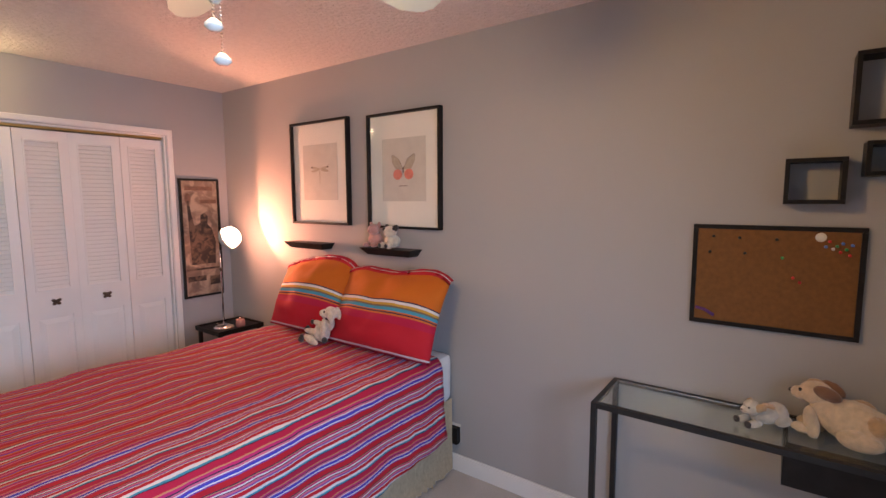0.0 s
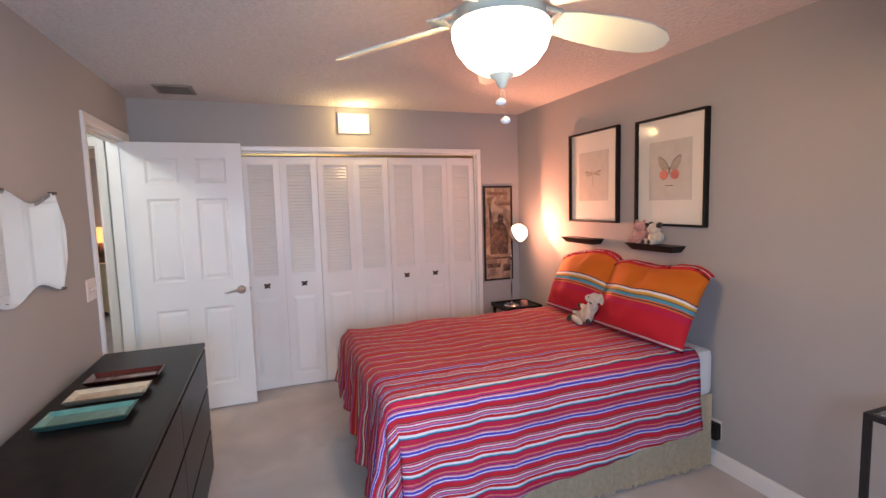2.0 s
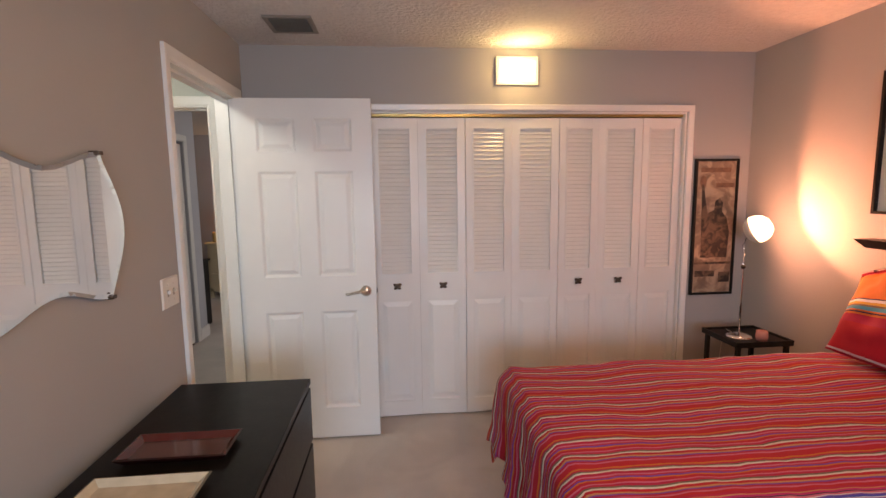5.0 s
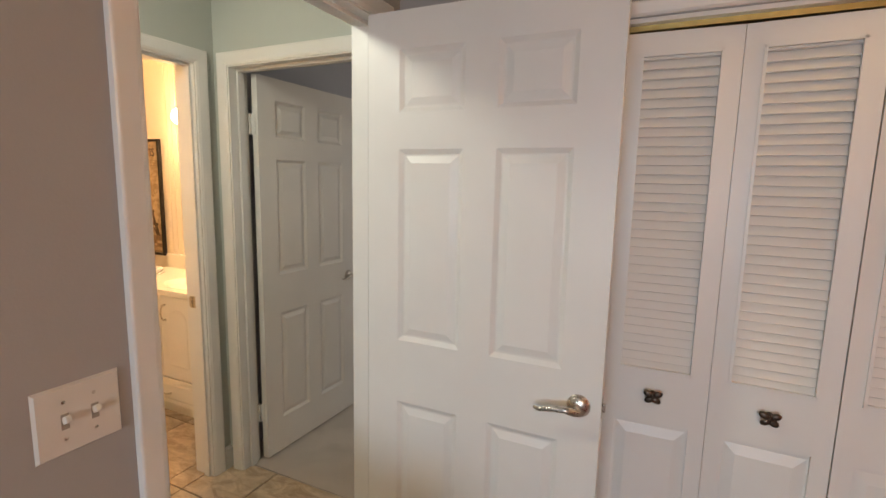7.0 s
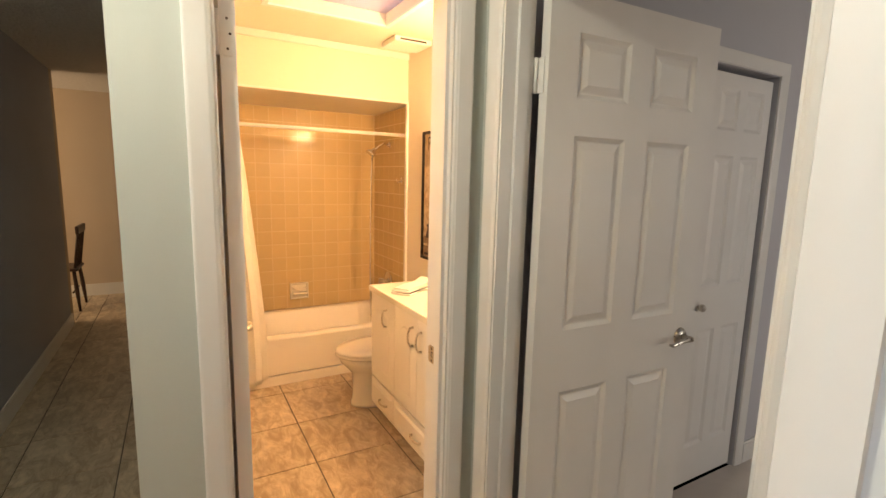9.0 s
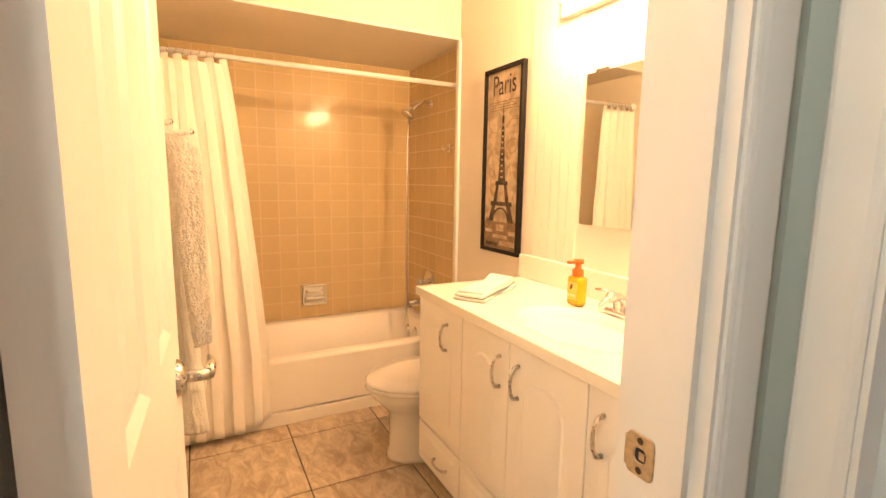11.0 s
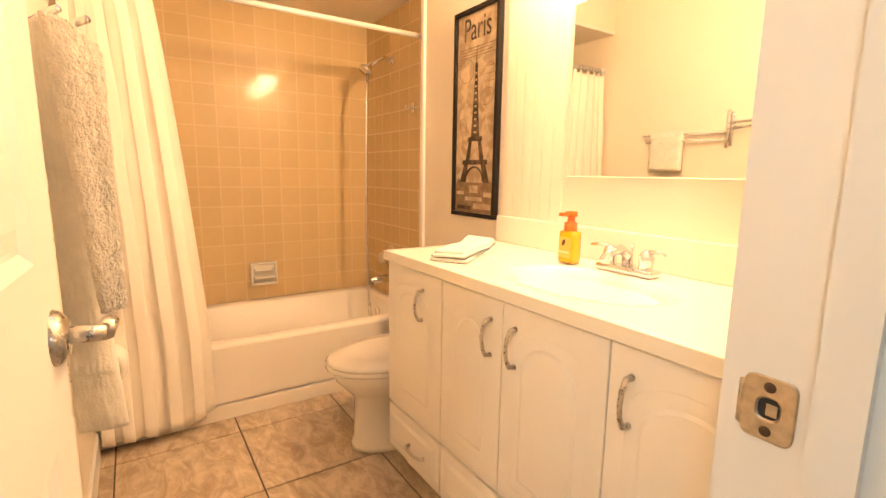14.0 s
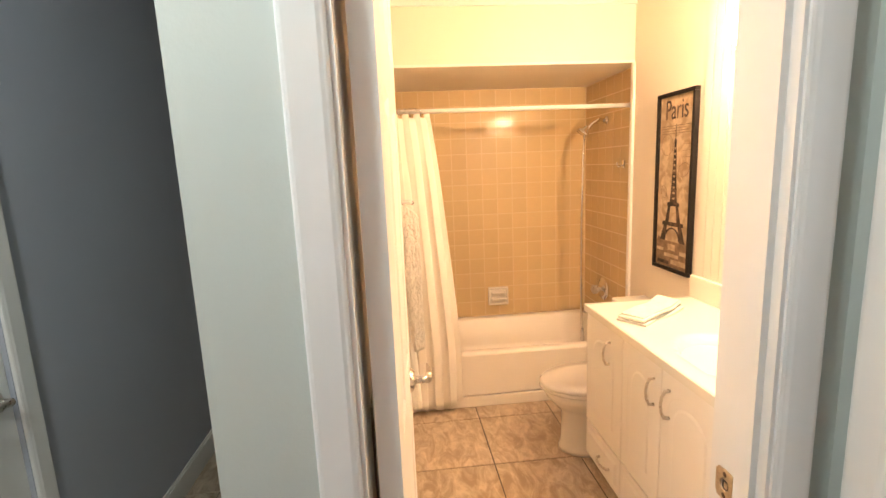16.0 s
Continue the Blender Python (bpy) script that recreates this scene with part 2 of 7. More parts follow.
WALL = surface("bedroom_wall_paint", (0.380, 0.371, 0.360), 0.75, var=0.025, scale=1.5, bump=0.12, bump_scale=160)
HALL = surface("hall_wall_paint", (0.48, 0.51, 0.47), 0.7, var=0.025, scale=1.5, bump=0.12, bump_scale=160)
SECOND = surface("second_bedroom_paint", (0.50, 0.50, 0.53), 0.75, var=0.025, scale=1.5, bump=0.12, bump_scale=160)
BATHWALL = surface("bathroom_wall_paint", (0.76, 0.70, 0.595), 0.5, var=0.02, scale=2, bump=0.06, bump_scale=140)
CEIL = surface("textured_ceiling", (0.66, 0.64, 0.62), 0.9, var=0.05, scale=30, bump=1.0, bump_scale=48, bump_dist=0.014)
TRIM = surface("white_trim_paint", (0.76, 0.75, 0.72), 0.32, var=0.02, scale=5, bump=0.04, bump_scale=60)
DOORWHITE = surface("white_door_paint", (0.78, 0.77, 0.74), 0.38, var=0.025, scale=4, bump=0.08, bump_scale=90)
ENAMEL = surface("gloss_enamel", (0.80, 0.78, 0.74), 0.20, var=0.02, scale=5, bump=0.02, bump_scale=60)
# corridor wall colour has the blue of daylight tinted into it
CORRIDOR = surface("corridor_wall_daylight_tint", (0.43, 0.45, 0.51), 0.75, var=0.03, scale=1.5, bump=0.12, bump_scale=160)
CARPET = surface("beige_carpet", (0.56, 0.50, 0.45), 0.95, var=0.10, scale=3, bump=1.0, bump_scale=330, sheen=0.3, bump_dist=0.006, second=(0.50, 0.445, 0.40), second_scale=2.5)
TILE = surface("marbled_floor_tile", (0.58, 0.475, 0.35), 0.3, var=0.14, scale=20, bump=0.08, bump_scale=40, per_object=0.08, second=(0.36, 0.27, 0.18), second_scale=8, stretch=(0.8, 1.8, 1))
GROUT = surface("floor_grout", (0.09, 0.075, 0.06), 0.9, var=0.15, scale=30, bump=0.3)
WALLTILE = surface("amber_wall_tile", (0.64, 0.485, 0.275), 0.07, var=0.03, scale=5, bump=0.02, bump_scale=14, per_object=0.03)
WALLGROUT = surface("pale_wall_grout", (0.66, 0.52, 0.31), 0.35, var=0.05, scale=30, bump=0.2)
BLACKWOOD = surface("black_brown_wood", (0.011, 0.009, 0.008), 0.30, var=0.35, scale=14, bump=0.08, bump_scale=70)
BLACKFRAME = surface("black_lacquer", (0.018, 0.016, 0.015), 0.4, var=0.2, scale=20, bump=0.05)
BLACKSTEEL = surface("black_steel", (0.02, 0.02, 0.02), 0.45, metal=0.3, var=0.2, scale=20, bump=0.05)
PAPER = surface("cream_paper", (0.74, 0.71, 0.64), 0.8, var=0.02, scale=8, bump=0.03)
PRINT = surface("grey_print_paper", (0.56, 0.53, 0.47), 0.8, var=0.05, scale=20, bump=0.03)
CHROME = surface("chrome", (0.75, 0.75, 0.76), 0.12, metal=1.0, var=0.03, scale=30, bump=0.0)
NICKEL = surface("satin_nickel", (0.58, 0.54, 0.48), 0.28, metal=1.0, var=0.06, scale=30, bump=0.03)
BRONZE = surface("dark_bronze", (0.10, 0.075, 0.06), 0.35, metal=0.9, var=0.3, scale=60, bump=0.1)
BRASS = surface("brass", (0.55, 0.40, 0.16), 0.3, metal=1.0, var=0.1, scale=30, bump=0.03)
PORCELAIN = surface("white_porcelain", (0.80, 0.77, 0.70), 0.10, var=0.015, scale=4, bump=0.0, coat=0.4)
TUBWHITE = surface("tub_enamel", (0.82, 0.77, 0.69), 0.34, var=0.015, scale=4, bump=0.0)
COUNTER = surface("cultured_marble", (0.80, 0.77, 0.68), 0.22, var=0.02, scale=6, bump=0.02)
CABINET = surface("white_cabinet", (0.79, 0.76, 0.70), 0.35, var=0.02, scale=5, bump=0.04)
MIRROR = surface("mirror_silver", (0.90, 0.92, 0.91), 0.015, metal=1.0, var=0.0, bump=0.0)
TOWEL = surface("grey_towel", (0.70, 0.68, 0.62), 0.95, var=0.06, scale=25, bump=0.7, bump_scale=170, sheen=0.3, bump_dist=0.003)
CURTAIN = surface("white_shower_curtain", (0.84, 0.80, 0.72), 0.7, var=0.02, scale=6, bump=0.1, bump_scale=300)
SKIRT = surface("tan_fringe", (0.50, 0.40, 0.27), 0.95, var=0.12, scale=40, bump=0.7, bump_scale=400, bump_dist=0.004)
MATTRESS = surface("white_mattress", (0.74, 0.74, 0.74), 0.8, var=0.03, scale=8, bump=0.3, bump_scale=150)
CORK = surface("cork", (0.18, 0.078, 0.021), 0.9, var=0.14, scale=60, bump=0.3, bump_scale=220)
PLUSH = surface("cream_plush", (0.62, 0.54, 0.42), 0.98, var=0.18, scale=45, bump=1.0, bump_scale=260, sheen=0.6, bump_dist=0.006)
PLUSH_TAN = surface("tan_plush", (0.55, 0.33, 0.15), 0.98, var=0.2, scale=45, bump=1.0, bump_scale=260, sheen=0.6, bump_dist=0.006)
PLUSH_PINK = surface("pink_plush", (0.55, 0.27, 0.23), 0.98, var=0.2, scale=45, bump=1.0, bump_scale=260, sheen=0.6, bump_dist=0.006)
PLUSH_DARK = surface("dark_plush", (0.03, 0.022, 0.018), 0.98, var=0.2, scale=45, bump=1.0, bump_scale=260, sheen=0.3, bump_dist=0.006)
CREAMPAINT = surface("antique_cream_paint", (0.62, 0.54, 0.36), 0.5, var=0.06, scale=6, bump=0.08)
FANWHITE = surface("fan_white", (0.52, 0.54, 0.47), 0.35, var=0.02, scale=6, bump=0.03)
# near-black colour that paints the shade inside gaps, holes and slots
GAP_SHADE = surface("cavity_shade", (0.03, 0.028, 0.025), 0.9, var=0.1, bump=0.0)
DARKOAK = surface("dark_chair_wood", (0.05, 0.025, 0.018), 0.4, var=0.3, scale=18, bump=0.1)
PLASTIC = surface("ivory_plastic", (0.70, 0.66, 0.60), 0.35, var=0.02, bump=0.0)
COVERGLASS = pane_glass("cover_glass")
TABLEGLASS = glass("table_glass", (0.80, 0.88, 0.86))
for m in (BLACKWOOD, BLACKFRAME):
    m.node_tree.nodes["Principled BSDF"].inputs["Specular IOR Level"].default_value = 0.10

# ---- the large structure ----
CZ = 2.37


def wall(name, boxes, material, label):
    bm = bmesh.new()
    for b in boxes:
        box(bm, *b)
    return structure(name, bm, material, label, "wall")


# bedroom
wall("wall_east", [(3.25, 3.37, -4.82, 0.6, 0, CZ)], WALL, "grey painted bedroom wall behind the bed")
wall("wall_north", [(-0.11, 0.42, 0, 0.11, 0, CZ), (2.80, 3.25, 0, 0.11, 0, CZ), (0.42, 2.80, 0, 0.11, 1.99, CZ)], WALL, "grey painted wall round the closet opening")
wall("wall_west", [(-0.11, 0, -4.82, -0.925, 0, CZ), (-0.11, 0, -0.12, 0, 0, CZ), (-0.11, 0, -0.925, -0.12, 2.04, CZ)], WALL, "grey painted wall with the bedroom doorway")
wall("wall_south", [(0, 0.20, -4.82, -4.70, 0, CZ), (1.90, 3.25, -4.82, -4.70, 0, CZ), (0.20, 1.90, -4.82, -4.70, 0, 0.85), (0.20, 1.90, -4.82, -4.70, 2.05, CZ)], WALL, "grey painted wall with a window")
wall("closet_shell", [(0.30, 2.95, 0.62, 0.70, 0, CZ), (0.30, 0.36, 0.11, 0.62, 0, CZ), (2.89, 2.95, 0.11, 0.62, 0, CZ)], WALL, "unlit inside walls of the closet")
structure("floor_bedroom", boxed(-0.05, 3.37, -4.82, 0.65, -0.08, 0), CARPET, "beige cut-pile carpet of the bedroom", "carpet")
structure("ceiling_bedroom", boxed(-0.11, 3.37, -4.82, 0.7, CZ, CZ + 0.1), CEIL, "textured off-white bedroom ceiling", "ceiling")
# hall and corridor
wall("wall_hall_north", [(-1.115, -1.02, 0.16, 0.260, 0, CZ), (-0.26, -0.11, 0.16, 0.255, 0, CZ), (-1.02, -0.26, 0.16, 0.255, 2.04, CZ)], HALL, "pale green hall wall with a doorway")
wall("wall_hall_infill", [(-0.11, -0.10, 0.0, 0.16, 0, CZ)], HALL, "short hall wall beside the doorway")
wall("wall_hall_west", [(-1.225, -1.115, -0.775, -0.575, 0, CZ), (-1.225, -1.115, 0.05, 0.27, 0, CZ), (-1.225, -1.115, -0.575, 0.05, 2.04, CZ)], HALL, "pale green hall wall with the bathroom doorway")
wall("wall_corridor_north", [(-4.1, -1.225, -0.770, -0.69, 0, CZ)], HALL, "corridor wall behind the bathroom")
wall("wall_corridor_south", [(-5.45, -1.84, -1.72, -1.60, 0, CZ), (-1.09, -0.11, -1.72, -1.60, 0, CZ), (-1.84, -1.09, -1.72, -1.60, 2.04, CZ)], CORRIDOR, "corridor wall with bluish daylight put into its colour, and a closed door")
FAR = surface("far_room_paint", (0.55, 0.46, 0.36), 0.75, var=0.03, scale=1.5, bump=0.1)
wall("wall_far", [(-6.85, -6.73, -4, -1.17, 0, CZ), (-6.85, -6.73, -0.55, 1.2, 0, CZ), (-6.85, -6.73, -1.17, -0.55, 2.04, CZ)], FAR, "warm beige wall at the corridor's end")
wall("wall_far_side", [(-6.73, -4.0, 1.1, 1.2, 0, CZ), (-4.1, -4.0, -0.69, 1.1, 0, CZ), (-5.57, -5.45, -4.0, -1.60, 0, CZ)], FAR, "beige side walls of the far room")
wall("wall_far_south", [(-6.73, -6.6, -4.0, -3.9, 0, CZ), (-5.65, -5.45, -4.0, -3.9, 0, CZ), (-6.6, -5.65, -4.0, -3.9, 0, 0.8), (-6.6, -5.65, -4.0, -3.9, 2.1, CZ)], FAR, "beige wall with an added window opening in the far room")
bm = box(bmesh.new(), -6.85, -1.23, -4.0, -0.70, CZ, CZ + 0.1)
box(bm, -6.85, -4.08, -0.70, 0.27, CZ, CZ + 0.1)
box(bm, -1.23, -0.11, -4.0, 0.27, CZ, CZ + 0.1)
structure("ceiling_hall", bm, CEIL, "textured ceiling over hall and corridor", "ceiling")
structure("ceiling_far_room", boxed(-6.85, -4.06, 0.27, 1.2, CZ, CZ + 0.1), CEIL, "textured ceiling of the far room", "ceiling")
# second bedroom
wall("wall_second_west", [(-1.26, -1.15, 0.27, 0.90, 0, CZ), (-1.26, -1.15, 1.86, 2.13, 0, CZ), (-1.26, -1.15, 0.90, 1.86, 2.0, CZ), (-1.75, -1.70, 0.90, 1.9, 0, CZ)], SECOND, "pale grey wall with a closet in the second bedroom")
wall("wall_second_rest", [(-3.0, -1.26, 2.03, 2.13, 0, CZ), (-3.1, -3.0, 2.03, 4.6, 0, CZ), (-3.0, 2.0, 4.5, 4.6, 0, CZ), (1.9, 2.0, 0.7, 2.0, 0, CZ), (1.9, 2.0, 3.2, 4.5, 0, CZ), (1.9, 2.0, 2.0, 3.2, 0, 0.9), (1.9, 2.0, 2.0, 3.2, 2.1, CZ), (-0.11, 1.9, 0.70, 0.75, 0, CZ), (-0.16, -0.11, 0.27, 0.75, 0, CZ)], SECOND, "pale grey walls of the second bedroom")
structure("floor_second_bedroom", box(boxed(-1.16, 2.0, 0.215, 2.1, -0.08, 0.004), -3.1, 2.0, 2.1, 4.6, -0.08, 0.004), CARPET, "beige carpet of the second bedroom", "carpet")
structure("ceiling_second_bedroom", box(boxed(-1.23, -0.115, 0.275, 2.1, CZ, CZ + 0.1), -3.1, 2.0, 2.1, 4.6, CZ, CZ + 0.1), CEIL, "textured ceiling of the second bedroom", "ceiling")
# bathroom
wall("wall_bath_south", [(-4.0, -1.225, -0.69, -0.60, 0, CZ)], BATHWALL, "cream bathroom wall behind the door and towels")
wall("wall_bath_north", [(-3.17, -1.225, 0.86, 0.95, 0, CZ)], BATHWALL, "cream bathroom wall behind the vanity")
wall("wall_tub_end", [(-4.07, -3.17, 0.905, 1.0, 0, CZ)], WALLGROUT, "tiled wall at the shower end of the tub")
wall("wall_tub_back", [(-4.07, -3.955, -0.60, 0.905, 0, CZ)], WALLGROUT, "tiled wall along the back of the tub")
wall("wall_bath_east", [(-1.235, -1.225, -0.60, -0.575, 0, CZ), (-1.235, -1.225, 0.05, 0.86, 0, CZ), (-1.235, -1.225, -0.575, 0.05, 2.04, CZ)], BATHWALL, "cream inner face of the bathroom's door wall")
structure("soffit_over_tub", boxed(-3.955, -3.16, -0.60, 0.905, 2.02, CZ), BATHWALL, "cream soffit over the tub", "soffit")
bm = bmesh.new()
for b in ((-4.07, -2.62, -0.69, 1.0), (-2.0, -1.231, -0.69, 0.95), (-2.62, -2.0, -0.69, -0.20), (-2.62, -2.0, 0.46, 0.95)):
    box(bm, b[0], b[1], b[2], b[3], CZ, CZ + 0.1)
structure("ceiling_bathroom", bm, BATHWALL, "cream bathroom ceiling with a skylight opening", "ceiling")
bm = bmesh.new()
for b in ((-2.66, -2.62, -0.24, 0.50), (-2.0, -1.96, -0.24, 0.50), (-2.62, -2.0, -0.24, -0.20), (-2.62, -2.0, 0.46, 0.50)):
    box(bm, *b, CZ + 0.1, CZ + 0.42)
structure("skylight_shaft", bm, BATHWALL, "white shaft of the bathroom skylight", "skylight")
SKYPANE = surface("frosted_skylight", (0.80, 0.73, 0.90), 0.5, var=0.02, bump=0.05)
SKYPANE.node_tree.nodes["Principled BSDF"].inputs["Transmission Weight"].default_value = 0.85
pane = structure("skylight_pane", boxed(-2.62, -2.0, -0.20, 0.46, CZ + 0.06, CZ + 0.07), SKYPANE, "frosted lilac skylight panel", "skylight")
pane.visible_shadow = False
structure("skylight_dome", boxed(-2.66, -1.96, -0.24, 0.50, CZ + 0.425, CZ + 0.44), SKYPANE, "clouded skylight dome", "skylight").visible_shadow = False
bm = bmesh.new()
for y0, y1, x0, x1 in ((-0.23, -0.20, -2.65, -1.97), (0.46, 0.49, -2.65, -1.97), (-0.20, 0.46, -2.65, -2.62), (-0.20, 0.46, -2.0, -1.97)):
    box(bm, x0, x1, y0, y1, CZ - 0.012, CZ, 0.003)
structure("skylight_trim", bm, TRIM, "white trim round the skylight", "trim")
bm = box(bmesh.new(), -3.16, -3.145, -0.60, 0.86, CZ - 0.045, CZ, 0.004)
box(bm, -3.16, -3.155, -0.60, 0.86, 2.02, 2.034)
structure("trim_soffit", bm, TRIM, "white moulding on the tub soffit", "trim")
structure("trim_tub_end", boxed(-3.175, -3.145, 0.845, 0.905, 0, 2.02, 0.004), TRIM, "white corner trim beside the tub", "trim")


def framing(name, label, category):
    ob = thing(name, label=label, category=category, kind="structure")
    return ob


def casing(name, plane, a0, a1, top, axis, out, width=0.062, thick=0.017, label="white moulded door casing"):
    """Mitred moulded casing round an opening from a0 to a1 on the wall face plane; out: the way it stands proud."""
    ob = framing(name, label, "door casing")
    w = width
    prof = [(0.003, 0.0), (0.003, 0.50), (0.007, 0.64), (0.16 * w, 0.68), (0.24 * w, 0.80), (0.60 * w, 0.90), (0.88 * w, 1.0), (w - 0.003, 0.97), (w, 0.82), (w, 0.0)]

    def at(along, z, h):
        p = plane + out * h * thick
        return (p, along, z) if axis == "x" else (along, p, z)

    for piece, ends in (("side_casing", (lambda d: (a0 - d, 0.0), lambda d: (a0 - d, top + d))), ("head_casing", (lambda d: (a0 - d, top + d), lambda d: (a1 + d, top + d))), ("side_casing", (lambda d: (a1 + d, top + d), lambda d: (a1 + d, 0.0)))):
        bm = bmesh.new()
        rows = [[bm.verts.new(at(*e(d), h)) for d, h in prof] for e in ends]
        for k in range(len(prof)):
            n = (k + 1) % len(prof)
            bm.faces.new((rows[0][k], rows[0][n], rows[1][n], rows[1][k]))
        bm.faces.new(rows[0])
        bm.faces.new(list(reversed(rows[1])))
        part(piece, bm, TRIM, ob)
    return ob


def jambs(name, across0, across1, a0, a1, top, axis, stop, plain_first=False):
    """The lining of an opening through a wall from across0 to across1, with door stops."""
    ob = framing(name, "white door frame lining", "door frame")
    for piece, s, e, z0, z1, p, q, u0, u1 in (("side_jamb", a0, a0 + 0.018, 0, top, a0 + 0.018, a0 + 0.030, 0, top - 0.018), ("side_jamb", a1 - 0.018, a1, 0, top, a1 - 0.030, a1 - 0.018, 0, top - 0.018), ("head_jamb", a0 + 0.018, a1 - 0.018, top - 0.018, top, a0 + 0.03, a1 - 0.03, top - 0.030, top - 0.018)):
        bm = bmesh.new()
        box(bm, *((across0, across1, s, e) if axis == "x" else (s, e, across0, across1)), z0, z1)
        if not (plain_first and s == a0):
            box(bm, *((stop, stop + 0.035, p, q) if axis == "x" else (p, q, stop, stop + 0.035)), u0, u1)
        part(piece, bm, TRIM, ob)
    return ob


casing("casing_bedroom", 0.0, -0.925, -0.12, 2.04, "x", 1, width=0.056)
casing("casing_bedroom_hall", -0.11, -0.925, -0.12, 2.04, "x", -1)
jambs("jamb_bedroom", -0.112, 0.002, -0.939, -0.106, 2.054, "x", -0.075)
casing("casing_bathroom", -1.115, -0.575, 0.05, 2.04, "x", 1)
jambs("jamb_bathroom", -1.239, -1.111, -0.589, 0.064, 2.054, "x", -1.165, plain_first=True)
casing("casing_bathroom_inner", -1.235, -0.575, 0.05, 2.04, "x", -1, width=0.023, thick=0.008)
casing("casing_second_bedroom", 0.16, -1.02, -0.26, 2.04, "y", -1)
jambs("jamb_second_bedroom", 0.156, 0.263, -1.034, -0.246, 2.054, "y", 0.20)
casing("casing_corridor_door", -1.60, -1.84, -1.09, 2.04, "y", 1)
casing("casing_far_door", -6.73, -1.17, -0.55, 2.04, "x", 1)
casing("casing_second_closet", -1.15, 0.90, 1.86, 2.0, "x", 1)
casing("casing_closet", 0.0, 0.42, 2.80, 1.99, "y", -1, width=0.042, label="white moulded casing round the closet")
bm = bmesh.new()
for x0, x1 in ((0.40, 0.432), (2.788, 2.82)):
    box(bm, x0, x1, 0.002, 0.108, 0, 1.99)
box(bm, 0.432, 2.788, 0.002, 0.108, 1.978, 1.99)
structure("jamb_closet", bm, TRIM, "white lining of the closet opening", "door frame")
structure("closet_track", boxed(0.432, 2.788, 0.03, 0.06, 1.963, 1.978), BRASS, "brass sliding track over the closet doors", "track")


def baseboard(name, x0, x1, y0, y1, h=0.085):
    bm = box(bmesh.new(), x0, x1, y0, y1, 0.002, h)
    box(bm, x0 + (0.004 if x1 - x0 < 0.05 else 0), x1 - (0.004 if x1 - x0 < 0.05 else 0), y0 + (0.004 if y1 - y0 < 0.05 else 0), y1 - (0.004 if y1 - y0 < 0.05 else 0), h, h + 0.012)
    return structure(name, bm, TRIM, "white painted baseboard", "baseboard")


baseboard("baseboard_east", 3.235, 3.25, -4.70, 0)
baseboard("baseboard_north", 2.845, 3.235, -0.015, 0)
baseboard("baseboard_west", 0, 0.015, -4.70, -1.03)
baseboard("baseboard_corridor", -5.45, -2.07, -1.60, -1.585, 0.11)
baseboard("baseboard_corridor_end", -5.465, -5.45, -1.75, -1.585, 0.11)
baseboard("baseboard_corridor_east", -1.18, -0.11, -1.60, -1.585, 0.11)
baseboard("baseboard_hall_stub", -1.115, -1.10, -0.775, -0.638, 0.11)
baseboard("baseboard_hall_corner", -1.115, -1.10, 0.116, 0.16, 0.11)
baseboard("baseboard_far", -6.73, -6.715, -3.9, -1.245, 0.13)
baseboard("baseboard_second", -1.15, -1.135, 1.93, 2.13, 0.11)
baseboard("baseboard_second_end", -1.26, -1.135, 2.13, 2.145, 0.11)
baseboard("baseboard_bath", -3.15, -1.9, -0.60, -0.585, 0.10)
bm = bmesh.new()
for x0, x1, z0, z1 in ((0.20, 0.25, 0.85, 2.05), (1.85, 1.90, 0.85, 2.05), (0.25, 1.85, 0.85, 0.90), (0.25, 1.85, 2.00, 2.05), (1.03, 1.07, 0.90, 2.00)):
    box(bm, x0, x1, -4.80, -4.73, z0, z1)
structure("window_1", bm, TRIM, "white framed bedroom window", "window")
# unseen window, added round the far room's warm fill
bm = bmesh.new()
for x0, x1, z0, z1 in ((-6.6, -6.55, 0.8, 2.1), (-5.70, -5.65, 0.8, 2.1), (-6.55, -5.70, 0.8, 0.85), (-6.55, -5.70, 2.05, 2.1)):
    box(bm, x0, x1, -3.99, -3.92, z0, z1)
structure("added_far_window", bm, TRIM, "added unseen white window frame in the far room", "window")
bm = bmesh.new()
for y0, y1, z0, z1 in ((2.0, 2.05, 0.9, 2.1), (3.15, 3.2, 0.9, 2.1), (2.05, 3.15, 0.9, 0.95), (2.05, 3.15, 2.05, 2.1)):
    box(bm, 1.91, 1.98, y0, y1, z0, z1)
structure("window_3", bm, TRIM, "white framed window of the second bedroom", "window")


# unseen dome, added to house the hall's fill lamp
hall_fill = thing("hall_fill_light", (-0.55, -1.15, CZ), "added unseen white dome light that fills the hall", "ceiling light")
part("rim", lathe(bmesh.new(), [(0.145, CZ - 0.001), (0.15, CZ - 0.02), (0.135, CZ - 0.028)], (-0.55, -1.15, 0), seg=28), TRIM, hall_fill, smooth=True)
dome_glass = part("dome", lathe(bmesh.new(), [(0.135, CZ - 0.026), (0.125, CZ - 0.06), (0.085, CZ - 0.09), (0.03, CZ - 0.102), (0, CZ - 0.103)], (-0.55, -1.15, 0), seg=28), glow("hall_fill_glow", (0.95, 1.0, 0.93), 2.5), hall_fill, "glowing dome of the added hall light", smooth=True)
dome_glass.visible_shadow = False


